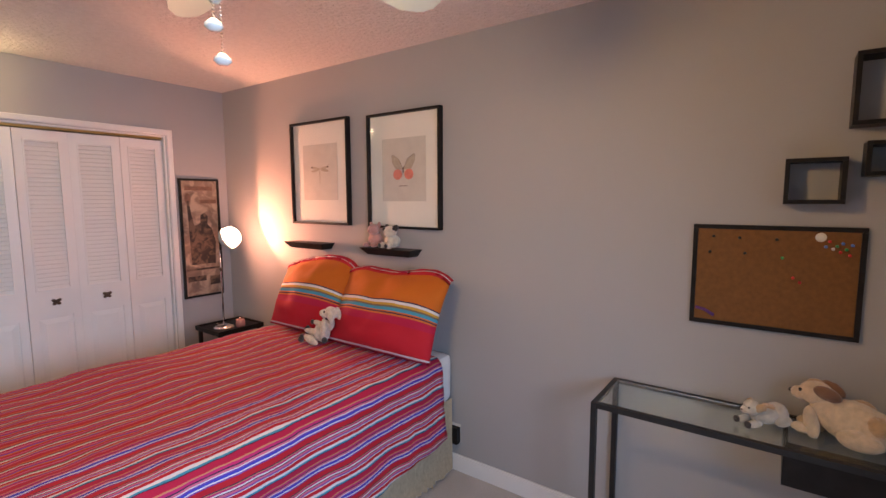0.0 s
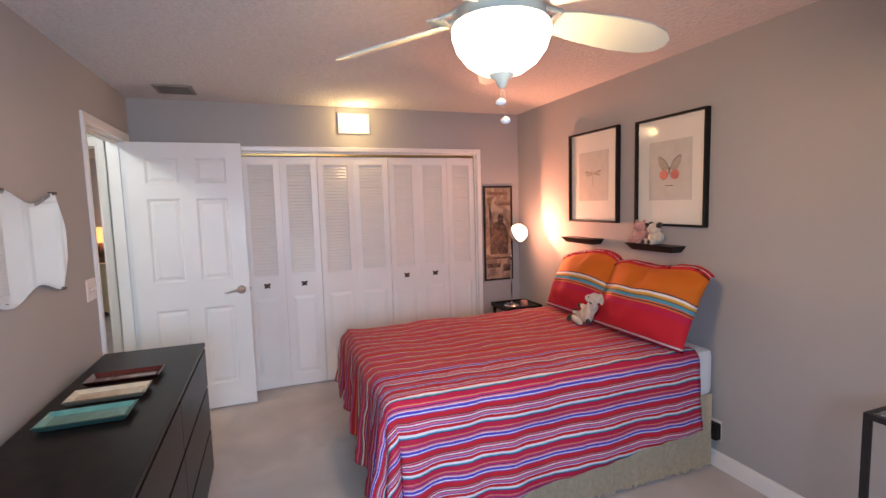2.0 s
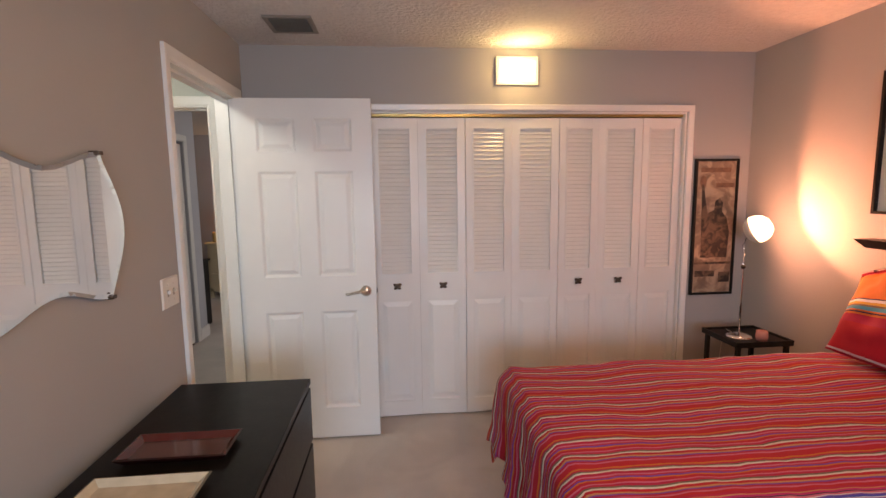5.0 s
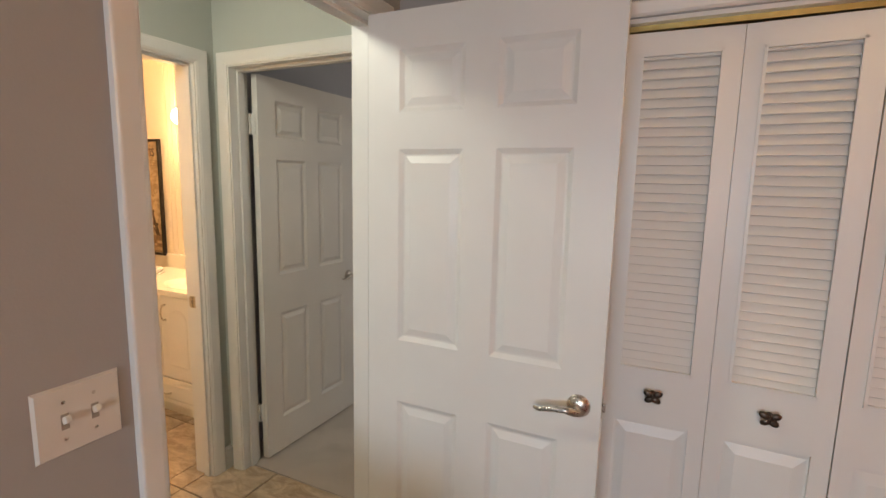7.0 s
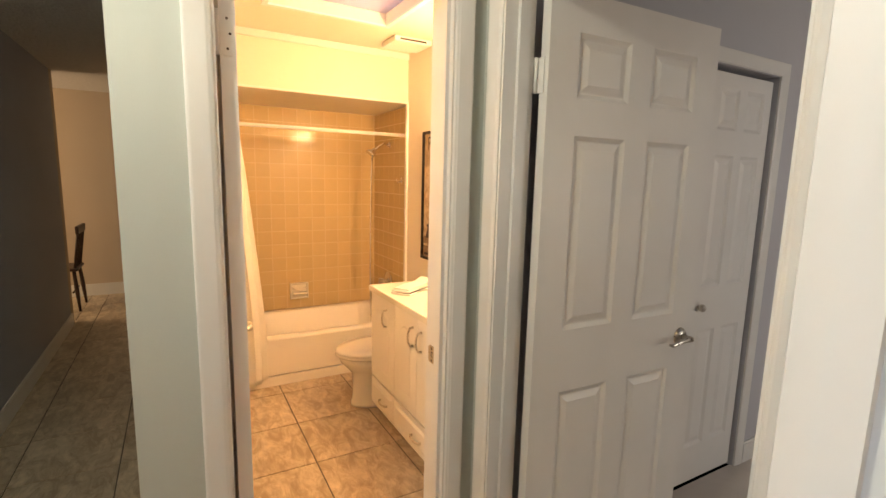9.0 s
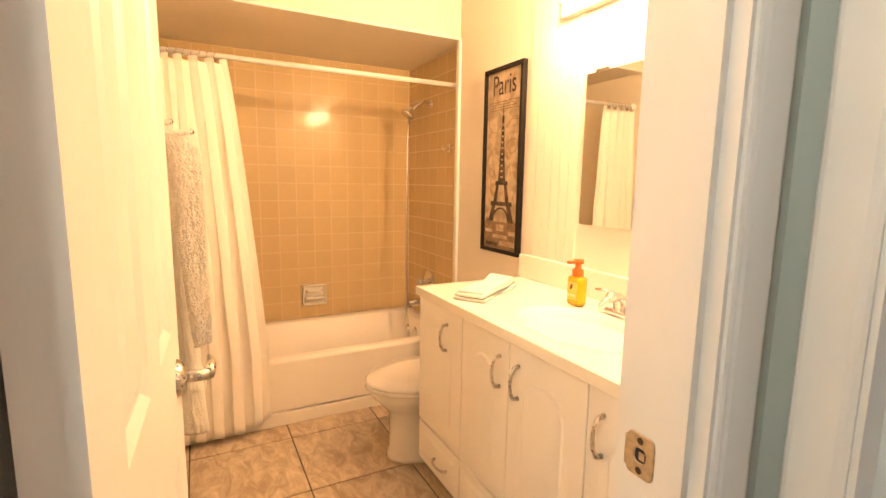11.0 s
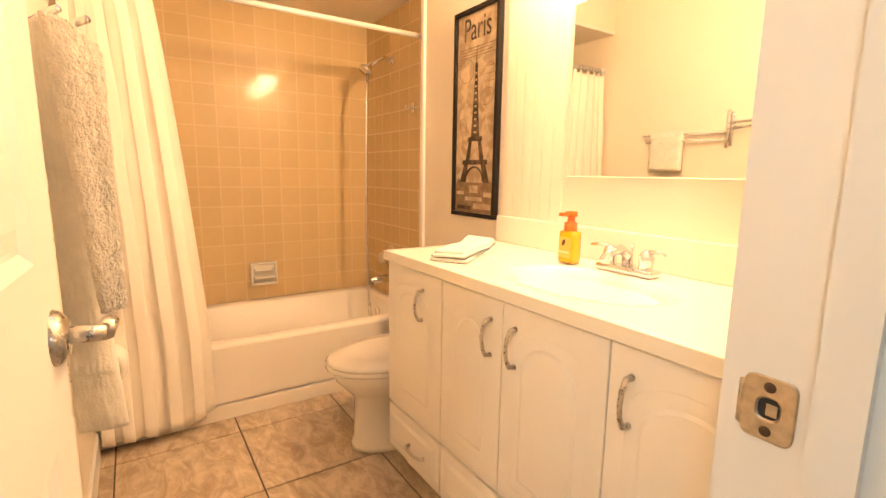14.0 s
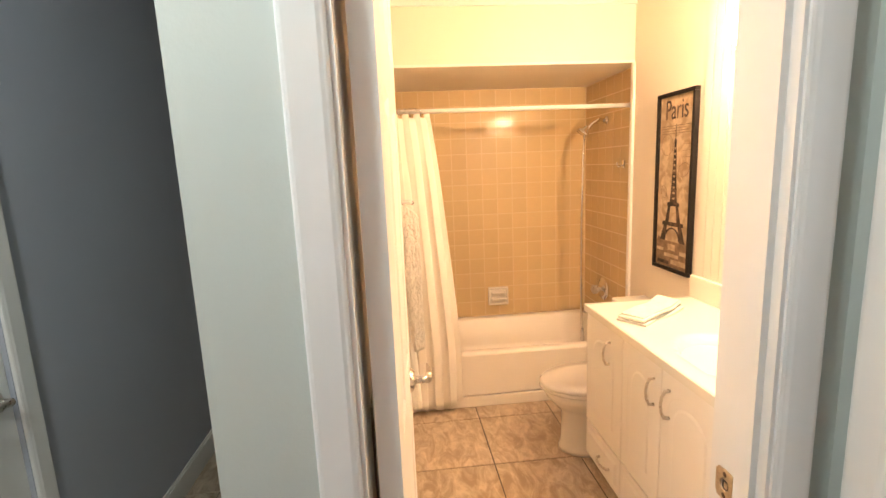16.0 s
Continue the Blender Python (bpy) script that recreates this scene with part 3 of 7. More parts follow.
# ---- doors ----
def framed_panel(w, h, proud, slope=0.022):
    """A raised field on the plane y = 0, standing towards -y, w by h round the origin."""
    bm = bmesh.new()
    a, b = (w / 2, h / 2), (w / 2 - slope, h / 2 - slope)
    lo = [bm.verts.new((sx * a[0], 0, sz * a[1])) for sx, sz in ((-1, -1), (1, -1), (1, 1), (-1, 1))]
    hi = [bm.verts.new((sx * b[0], -proud, sz * b[1])) for sx, sz in ((-1, -1), (1, -1), (1, 1), (-1, 1))]
    bm.faces.new(hi)
    bm.faces.new(list(reversed(lo)))
    for i in range(4):
        bm.faces.new((lo[i], lo[(i + 1) % 4], hi[(i + 1) % 4], hi[i]))
    return bm


def panel_leaf(parent, w, h, m, cols=2, t=0.036, name="leaf"):
    """A moulded leaf: x 0 to w, face at y = -t/2 and t/2, with raised fields on both faces."""
    st, mid = (0.07, 0) if cols == 1 else (0.112, 0.10) if w > 0.5 else (0.058, 0.055)
    rows = ((0.19, 0.79), (1.00, 1.61), (1.72, 1.905))
    pw = (w - 2 * st - (cols - 1) * mid) / cols
    xs = [st + i * (pw + mid) for i in range(cols)]
    rec = 0.009
    bm = bmesh.new()
    box(bm, 0, w, -t / 2 + rec, t / 2 - rec, 0.0, h)
    edges_x = [0] + [v for x in xs for v in (x, x + pw)] + [w]
    for sgn in (-1, 1):
        y0, y1 = sorted((sgn * t / 2, sgn * (t / 2 - rec)))
        for i in range(0, len(edges_x), 2):
            box(bm, edges_x[i], edges_x[i + 1], y0, y1, 0, h)
        zs = [0] + [v for r in rows for v in r] + [h]
        for x in xs:
            for i in range(0, len(zs), 2):
                box(bm, x, x + pw, y0, y1, zs[i], zs[i + 1])
            for z0, z1 in rows:
                for e in range(4):
                    s = 0.014
                    c = [(x, z0), (x + pw, z0), (x + pw, z1), (x, z1)]
                    d = [(x + s, z0 + s), (x + pw - s, z0 + s), (x + pw - s, z1 - s), (x + s, z1 - s)]
                    f = (e + 1) % 4
                    sheet(bm, [(c[e][0], sgn * t / 2, c[e][1]), (c[f][0], sgn * t / 2, c[f][1]), (d[f][0], sgn * (t / 2 - rec + 0.0005), d[f][1]), (d[e][0], sgn * (t / 2 - rec + 0.0005), d[e][1])])
    leaf = part(name, moved(bm, m), DOORWHITE, parent)
    for z0, z1 in rows:
        for x in xs:
            for turn in (0, 180):
                fp = framed_panel(pw - 0.040, z1 - z0 - 0.040, 0.007)
                part("panel", moved(fp, m @ pose(x + pw / 2, (-1 if turn == 0 else 1) * (t / 2 - rec + 0.0003), (z0 + z1) / 2, 0, 0, turn)), DOORWHITE, leaf)
    return leaf


def lever(parent, m, side=-1, flip=1):
    """A lever handle with a round rose, on the face towards -y at the origin."""
    bm = lathe(bmesh.new(), [(0, 0.016), (0.022, 0.014), (0.031, 0.006), (0.033, 0)], m=pose(0, 0, 0, 90))
    tube(bm, [(0, 0, 0), (0, -0.05, 0)], 0.011)
    tube(bm, [(0, -0.048, 0), (flip * 0.03, -0.052, 0.004), (flip * 0.07, -0.052, -0.002), (flip * 0.10, -0.050, -0.010), (flip * 0.115, -0.048, -0.006)], [0.012, 0.010, 0.008, 0.007, 0.004])
    return part("lever_handle", moved(bm, m), NICKEL, parent, "satin nickel lever handle", smooth=True)


def door(name, at, w, m, label, cols=2, handle_x=None, flips=(-1, -1), back=True):
    d = tagged(thing(name, at), label, "door", kind="structure")
    panel_leaf(d, w, 2.015, m, cols)
    if handle_x:
        lever(d, m @ pose(handle_x, -0.018, 0.905), flip=flips[0])
        if back:
            lever(d, m @ pose(handle_x, 0.018, 0.905, 0, 0, 180), flip=-flips[0])
    return d


bedroom_door = door("door_1", (0.0, -0.20, 0), 0.755, pose(0.012, -0.193, 0.012), "open white six-panel bedroom door with a lever handle", handle_x=0.695)
bm = box(bmesh.new(), 0.767, 0.769, -0.205, -0.181, 0.89, 0.945)
box(bm, 0.767, 0.777, -0.198, -0.188, 0.905, 0.930, 0.003)
part("latch", bm, NICKEL, bedroom_door, "metal latch plate")
second_door = door("door_2", (-1.0, 0.27, 0), 0.755, pose(-0.988, 0.280, 0.014, 0, 0, 88), "open white six-panel door of the second bedroom", handle_x=0.695)
for z in (0.27, 1.79):
    bm = tube(bmesh.new(), [(-1.013, 0.270, z - 0.05), (-1.013, 0.270, z + 0.05)], 0.0065)
    box(bm, -1.0175, -1.0145, 0.236, 0.270, z - 0.05, z + 0.05)
    box(bm, -1.0135, -0.985, 0.2755, 0.2785, z - 0.05, z + 0.05)
    part("hinge", bm, TRIM, second_door, "white painted butt hinge")
bath_door = door("door_3", (-1.27, -0.56, 0), 0.620, pose(-1.155, -0.540, 0.012, 0, 0, 177.6), "open white six-panel bathroom door with a lever handle", handle_x=0.560, flips=(1, 1), back=False)
door("door_4", (-1.10, -1.62, 0), 0.745, pose(-1.838, -1.63, 0.012), "closed white six-panel door in the corridor", handle_x=0.06, flips=(1, 1))
far_door = door("door_5", (-6.75, -1.17, 0), 0.61, pose(-6.755, -1.165, 0.012, 0, 0, 90), "closed white six-panel closet door in the far room")
part("knob", ball(bmesh.new(), (-6.715, -0.67, 0.93), 0.02), NICKEL, far_door, smooth=True)
bifold = tagged(thing("door_6", (-1.17, 1.38, 0)), "closed white panelled bifold closet door", "door", kind="structure")
for y0 in (0.908, 1.384):
    panel_leaf(bifold, 0.468, 1.965, pose(-1.185, y0, 0.012, 0, 0, 90), t=0.03)
part("knob", ball(bmesh.new(), (-1.15, 1.44, 0.92), 0.018), NICKEL, bifold, smooth=True)
for z in (0.27, 1.81):
    bm = tube(bmesh.new(), [(-1.150, -0.5645, z - 0.05), (-1.150, -0.5645, z + 0.05)], 0.006)
    box(bm, -1.1545, -1.1525, -0.562, -0.528, z - 0.05, z + 0.05)
    box(bm, -1.150, -1.120, -0.5708, -0.5690, z - 0.05, z + 0.05)
    h3 = part("hinge", bm, TRIM, bath_door, "white painted butt hinge")
    for dz in (-0.034, 0.0, 0.034):
        part("screw", lathe(bmesh.new(), [(0, 0.0012), (0.0035, 0)], (-1.1526, -0.541 + 0.006 * (dz == 0), z + dz), pose(0, 0, 0, 0, 90), 10), BRONZE, h3)
catch = tagged(thing("door_strike", (-0.05, -0.92, 0.92)), "dark metal strike plate on the bedroom door frame", "strike plate")
part("plate", boxed(-0.066, -0.036, -0.9212, -0.9195, 0.880, 0.945, 0.0006), BRONZE, catch)
part("recess", boxed(-0.058, -0.044, -0.9198, -0.9190, 0.895, 0.930), GAP_SHADE, catch, "dark patch painted as the latch hole's shade")
# strike plate in the bathroom frame
strike = tagged(thing("strike_plate", (-1.2, 0.046, 0.908)), "worn brass strike plate on the bathroom door frame", "strike plate")
SY, SCX, SCZ = 0.0458, -1.198, 0.911
WORNBRASS = surface("worn_strike_metal", (0.50, 0.42, 0.31), 0.38, metal=1.0, var=0.18, scale=90, bump=0.06)


def squircle(a, b, e, n=40):
    """Points of a rounded rectangle of half sizes a and b."""
    return [(a * math.copysign(abs(math.cos(t)) ** e, math.cos(t)), b * math.copysign(abs(math.sin(t)) ** e, math.sin(t))) for t in (2 * math.pi * i / n for i in range(n))]


bm = bmesh.new()
rings = [[bm.verts.new((SCX + x, y, SCZ + z)) for x, z in squircle(a, b, e)] for a, b, e, y in ((0.0215, 0.0295, 0.32, SY), (0.0215, 0.0295, 0.32, SY - 0.0016), (0.0205, 0.0285, 0.32, SY - 0.0024), (0.0105, 0.0112, 0.7, SY - 0.0024), (0.0090, 0.0098, 0.7, SY - 0.0010))]
for a, b in zip(rings, rings[1:]):
    for i in range(40):
        bm.faces.new((a[i], a[(i + 1) % 40], b[(i + 1) % 40], b[i]))
part("plate", bm, WORNBRASS, strike)
bm = bmesh.new()
cols = [[bm.verts.new((SCX - 0.0205 - 0.012 * u, SY - 0.0022 + 0.010 * u * u, SCZ + z * (1 - 0.35 * u * u))) for z in (-0.022, -0.011, 0, 0.011, 0.022)] for u in (0, 0.35, 0.7, 1.0)]
for a, b in zip(cols, cols[1:]):
    for i in range(4):
        bm.faces.new((a[i], a[i + 1], b[i + 1], b[i]))
part("lip", bm, WORNBRASS, strike, "curved worn lip", smooth=True).modifiers.new("thickness", "SOLIDIFY").thickness = 0.0015
part("recess", prism(bmesh.new(), [(SCX + x, SY - 0.0004, SCZ + z) for x, z in squircle(0.0088, 0.0096, 0.7)], (0, 0.0003, 0)), GAP_SHADE, strike, "dark patch painted as the latch hole's shade")
part("tongue", boxed(SCX - 0.002, SCX + 0.007, SY - 0.0012, SY - 0.0005, SCZ - 0.006, SCZ + 0.005, 0.0003), WORNBRASS, strike)
for z in (SCZ - 0.0205, SCZ + 0.0205):
    part("screw", lathe(bmesh.new(), [(0, 0.0009), (0.0016, 0.0007), (0.0045, 0.0002), (0.005, 0)], (SCX, SY - 0.0025, z), pose(0, 0, 0, 90), 12), BRONZE, strike, "dark countersunk screw", smooth=True)


# ---- louvred closet doors ----
SLAT_Z = [0.972 + 0.0268 * i for i in range(35)]


def louver_door(name, x0, x1, ya, yb):
    """One closet leaf from (x0, ya) to (x1, yb)."""
    d = tagged(thing(name, ((x0 + x1) / 2, (ya + yb) / 2, 0)), "white louvred bifold closet door panel", "closet door", "closet door panels")
    w = math.hypot(x1 - x0, yb - ya) - 0.0012
    m = pose(x0, ya, 0.012, 0, 0, math.degrees(math.atan2(yb - ya, x1 - x0)))
    st = 0.044
    bm = bmesh.new()
    for a, b, z0, z1 in ((0, st, 0, 1.942), (w - st, w, 0, 1.942), (st, w - st, 0, 0.10), (st, w - st, 0.79, 0.955), (st, w - st, 1.885, 1.942)):
        box(bm, a, b, -0.014, 0.014, z0, z1)
    for a, b, z0, z1 in ((st, st + 0.008, 0.955, 1.885), (w - st - 0.008, w - st, 0.955, 1.885), (st, w - st, 0.955, 0.963), (st, w - st, 1.877, 1.885)):
        box(bm, a, b, -0.019, -0.006, z0, z1)
    part("frame", moved(bm, m), DOORWHITE, d)
    bm = framed_panel(w - 2 * st - 0.012, 0.66, 0.008, 0.03)
    box(bm, -(w / 2 - st), w / 2 - st, 0.0, 0.008, -0.345, 0.345)
    part("panel", moved(bm, m @ pose(w / 2, -0.004, 0.445)), DOORWHITE, d)
    slat = boxed(-(w / 2 - st - 0.006), w / 2 - st - 0.006, -0.0165, 0.0165, -0.0026, 0.0026)
    me = bpy.data.meshes.new("slat")
    slat.to_mesh(me)
    slat.free()
    me.materials.append(ENAMEL)
    for z in SLAT_Z:
        place_mesh("slat", me, d, at=m @ pose(w / 2, 0.0, z, 62 + random.uniform(-2, 2)))
    return d, m, w


def closet_knob(parent, m):
    bm = lathe(bmesh.new(), [(0, 0.022), (0.007, 0.020), (0.006, 0.006), (0.010, 0)], m=pose(0, 0, 0, 90))
    for sx, sz, tilt in ((-1, 0.007, 25), (1, 0.007, -25), (-0.7, -0.011, -30), (0.7, -0.011, 30)):
        ball(bm, (sx * 0.013, -0.024, sz), 0.015, 0.006, 0.010, pose(0, 0, 0, 0, tilt), 10)
    ball(bm, (0, -0.027, -0.001), 0.004, 0.004, 0.016, seg=8)
    return part("knob", moved(bm, m), BRONZE, parent, "dark bronze butterfly knob", smooth=True)


EDGES = [(0.436, 0.03), (0.742, 0.018), (1.041, 0.03), (1.341, 0.018), (1.645, 0.032), (1.952, 0.016), (2.226, 0.034), (2.511, 0.018), (2.786, 0.032)]
for i, (a, b) in enumerate(zip(EDGES, EDGES[1:])):
    leaf, lm, lw = louver_door("closet_door", a[0] + 0.0006, b[0] - 0.0006, a[1] + 0.012, b[1] + 0.012)
    if i in (1, 2, 5, 6):
        closet_knob(leaf, lm @ pose(lw / 2, -0.014, 0.885))


# ---- bedroom: the bed ----
BX0, BX1, BY0, BY1, BZ = 1.355, 3.22, -2.27, -0.95, 0.70
bed = thing("bed", (2.3, -1.6, 0), "full-size bed with a white mattress and tan fringed skirt", "bed")


def soft_box(x0, x1, y0, y1, z0, z1, r):
    return box(bmesh.new(), x0, x1, y0, y1, z0, z1, r)


part("mattress", soft_box(BX0 + 0.02, BX1, BY0 + 0.03, BY1 - 0.03, 0.42, BZ - 0.012, 0.045), MATTRESS, bed, "white quilted mattress")
part("box_spring", soft_box(BX0 + 0.04, BX1, BY0 + 0.05, BY1 - 0.05, 0.16, 0.42, 0.02), MATTRESS, bed)
for lx in (BX0 + 0.12, BX1 - 0.12):
    for ly in (BY0 + 0.14, BY1 - 0.14):
        part("leg", tube(bmesh.new(), [(lx, ly, 0), (lx, ly, 0.16)], 0.025), BLACKWOOD, bed)


def fringe(points):
    """A hanging skirt of fine cords along a line of points."""
    bm = bmesh.new()
    rows = (0.435, 0.33, 0.22, 0.12, 0.015)
    line, run = [], 0.0
    for a, b in zip(points, points[1:]):
        a, b = Vector(a), Vector(b)
        n = int((b - a).length / 0.007)
        side = Vector((b.y - a.y, a.x - b.x)).normalized()
        for i in range(n):
            line.append((a.lerp(b, i / n), side))
    cols = []
    for i, (p, side) in enumerate(line):
        amp = (0.011 if i % 2 else -0.006) + random.uniform(-0.005, 0.005)
        drift = 0.012 * noise.noise(Vector((i * 0.03, 3.1, 0)))
        col = []
        for k, z in enumerate(rows):
            q = p + side * (amp * (0.3 + k * 0.25) + drift * k * 0.4)
            col.append(bm.verts.new((q.x, q.y, z + (random.uniform(-0.012, 0.020) if k == 4 else 0))))
        cols.append(col)
    for a, b in zip(cols, cols[1:]):
        for k in range(len(rows) - 1):
            bm.faces.new((a[k], b[k], b[k + 1], a[k + 1]))
    return bm


part("bed_skirt", fringe([(BX1, BY1 - 0.03), (BX0 + 0.045, BY1 - 0.03), (BX0 + 0.045, BY0 + 0.03), (BX1, BY0 + 0.03)]), SKIRT, bed, "tan corded fringe skirt")

RED, CRIM, MAG, PINK = (0.55, 0.008, 0.024), (0.50, 0.006, 0.055), (0.56, 0.018, 0.16), (0.66, 0.14, 0.24)
WHT, TAN, TEAL, BLUE = (0.78, 0.76, 0.76), (0.60, 0.27, 0.12), (0.05, 0.30, 0.44), (0.05, 0.06, 0.52)
PURP, NAVY, ORNG, OLIV = (0.20, 0.05, 0.36), (0.03, 0.015, 0.06), (0.66, 0.16, 0.02), (0.17, 0.12, 0.08)
SERAPE = [(8, WHT), (5, TEAL), (3, NAVY), (18, CRIM), (4, TAN), (7, MAG), (3, NAVY), (6, PINK), (3, WHT), (3, PURP), (7, BLUE), (4, WHT), (4, PURP), (18, RED), (3, NAVY), (3, TAN), (6, MAG), (4, WHT), (3, NAVY), (7, PINK), (4, PURP), (3, WHT), (12, RED)]
CREAM = (0.74, 0.67, 0.58)
SERAPE_FINE = [(12, RED), (6, ORNG), (5, CRIM), (5, OLIV), (6, CREAM), (9, CRIM), (6, PINK), (4, RED), (6, PURP), (5, ORNG), (10, RED), (5, PINK), (8, CRIM), (6, OLIV), (6, CREAM), (9, RED), (7, TAN), (5, PURP), (7, CRIM), (6, PINK), (8, RED)]
SPREAD = stripes("striped_serape_cloth", SERAPE, 0.00115, second=SERAPE_FINE, split=1.30)


def bedspread():
    bm = bmesh.new()
    uvl = bm.loops.layers.uv.new("UVMap")
    r = 0.05
    nt, nd, vt, vd = 54, 26, 60, 26
    head, foot = 3.075, BX0 + r
    y_n, y_s = BY1 - r, BY0 + r
    width = y_n - y_s

    def roll(d):
        if d <= 0:
            return 0.0, 0.0
        a = min(d / r, math.pi / 2)
        return r * math.sin(a), r * (1 - math.cos(a)) + max(0.0, d - r * math.pi / 2)

    us = [("t", i / nt) for i in range(nt + 1)] + [("d", (i + 1) / nd) for i in range(nd)]
    vs = [("n", 1 - i / vd) for i in range(vd)] + [("t", i / vt) for i in range(vt + 1)] + [("s", (i + 1) / vd) for i in range(vd)]
    grid = []
    for uk, uf in us:
        row = []
        for vk, vf in vs:
            across = 0.0 if vk == "n" else (vf if vk == "t" else 1.0)
            x = head + (foot - head) * (uf if uk == "t" else 1.0)
            du = uf * (0.36 + 0.17 * across) if uk == "d" else 0.0
            dn = vf * 0.36 if vk == "n" else 0.0
            ds = vf * (0.455 + (head - x) * 0.085) if vk == "s" else 0.0
            y = y_n - width * across
            side = ds or dn
            sgn = -1 if vk == "s" else 1
            tot = math.hypot(du, side)
            out, down = roll(tot)
            ang = math.atan2(side, du) if tot else 0.0
            # folds grow as the cloth hangs
            if du and side:
                wave = 0.07 * math.sin(ang * 7.0 + 0.6) + 0.11
            elif du:
                wave = 0.045 * math.sin(y * 23) + 0.03 * math.sin(y * 51 + 1) + 0.085
            else:
                near = max(0.0, 1 - (x - foot) / 0.7)
                wave = 0.015 * math.sin(x * 13 + 1.3) + 0.006 * math.sin(x * 37) + 0.045 + 0.05 * near * (0.7 + math.sin(x * 27))
            out += down * wave * 1.1
            px, py, pz = x - out * math.cos(ang) * (1 if tot else 0), y + sgn * out * math.sin(ang), BZ - down
            w = noise.noise(Vector((px * 6, py * 9, pz * 6))) * 0.008 + noise.noise(Vector((px * 18 + pz * 9, py * 24, 4 + pz * 12))) * 0.0045
            if tot < 0.02:
                pz += w + 0.008 * math.sin((x + y * 0.4) * 9) * (1 - across) + 0.004
            else:
                px += w * math.cos(ang) * 1.5
                py += sgn * w * math.sin(ang) * 1.5
            u = (head - x) + du
            v = (dn and -dn) + width * across + ds
            row.append((bm.verts.new((px, py, max(pz, 0.03))), (u, v + 0.36)))
        grid.append(row)
    for a, b in zip(grid, grid[1:]):
        for k in range(len(a) - 1):
            quad = (a[k], a[k + 1], b[k + 1], b[k])
            f = bm.faces.new([q[0] for q in quad])
            f.smooth = True
            for lp, q in zip(f.loops, quad):
                lp[uvl].uv = q[1]
    return bm


spread = tagged(part("bedspread", bedspread(), SPREAD, smooth=True), "red striped serape bedspread draped over the bed", "bedspread")
sol = spread.modifiers.new("thickness", "SOLIDIFY")
sol.thickness, sol.offset = 0.006, 1
PILLOW_BANDS = [(30, CRIM), (8, WHT), (130, RED), (40, CRIM), (9, ORNG), (5, NAVY), (8, ORNG), (16, TEAL), (10, OLIV), (13, (0.62, 0.34, 0.04)), (12, WHT), (7, NAVY), (165, (0.62, 0.145, 0.004)), (20, RED), (3, WHT), (20, CRIM), (60, RED)]
SHAM = stripes("striped_sham_cloth", PILLOW_BANDS, 0.001)


def sham(name, y0, y1, tilt, base_x, seed, top_sag):
    """A stuffed sham leaning on the wall, its long side from y0 to y1."""
    p = thing(name, (base_x, (y0 + y1) / 2, BZ), "orange and red striped pillow sham leaning on the wall", "pillow", "pillow shams on the bed")
    bm = bmesh.new()
    uvl = bm.loops.layers.uv.new("UVMap")
    w, h = y0 - y1, 0.47
    n1, n2 = 30, 24
    m = pose(base_x, (y0 + y1) / 2, BZ + 0.03, 0, tilt, 0)
    sides = []
    for s in (-1, 1):
        rows = []
        for i in range(n2 + 1):
            b = i / n2
            row = []
            for j in range(n1 + 1):
                a = j / n1
                pinch = 1 - 0.05 * math.sin(math.pi * b)
                full = (max(0.0, math.sin(math.pi * a)) ** 0.55) * (max(0.0, math.sin(math.pi * min(1, b * 1.08))) ** 0.55)
                crease = 0.020 * noise.noise(Vector((a * 5 + seed, b * 5, s))) + 0.016 * max(0.0, b - 0.45) * noise.noise(Vector(((a + b * 0.6) * 16 + seed, (b - a * 0.3) * 5, s))) * 2 + 0.005 * noise.noise(Vector((a * 22 + seed, b * 18, s)))
                edge = min(a, 1 - a, b, 1 - b) * 8
                q = Vector((s * (0.115 * full + crease * min(1, edge)), (0.5 - a) * w * pinch, h * b - top_sag * (1.3 * (2 * a - 1) ** 4 + 0.45 * math.sin(6 * a + seed)) * b * b))
                row.append((bm.verts.new(m @ q), (a * w, b * 0.46 + 0.018)))
            rows.append(row)
        sides.append(rows)
    for rows in sides:
        for a, b in zip(rows, rows[1:]):
            for k in range(n1):
                quad = (a[k], a[k + 1], b[k + 1], b[k])
                f = bm.faces.new([q[0] for q in quad])
                f.smooth = True
                for lp, q in zip(f.loops, quad):
                    lp[uvl].uv = q[1]
    bmesh.ops.remove_doubles(bm, verts=bm.verts, dist=0.0005)
    part("cover", bm, SHAM, p, smooth=True)
    # the flat flange at the top
    bm = bmesh.new()
    uvl = bm.loops.layers.uv.new("UVMap")
    cols = []
    for j in range(n1 + 1):
        a = j / n1
        z0 = h - top_sag * (1.3 * (2 * a - 1) ** 4 + 0.45 * math.sin(6 * a + seed)) - 0.004
        col = []
        for k in range(4):
            q = Vector((0.012 * k + 0.008 * noise.noise(Vector((a * 8 + seed, k, 2))), (0.5 - a) * w * 0.97, z0 + 0.012 * k * (1 - 0.5 * k / 3) + 0.008 * noise.noise(Vector((a * 9 + seed, 0, k)))))
            col.append((bm.verts.new(m @ q), (a * w, 0.478 + 0.02 * k)))
        cols.append(col)
    for a, b in zip(cols, cols[1:]):
        for k in range(3):
            quad = (a[k], b[k], b[k + 1], a[k + 1])
            f = bm.faces.new([q[0] for q in quad])
            for lp, q in zip(f.loops, quad):
                lp[uvl].uv = q[1]
    ob = part("flange", bm, SHAM, p, "red striped hem of the sham", smooth=True)
    mod = ob.modifiers.new("thickness", "SOLIDIFY")
    mod.thickness = 0.005
    return p


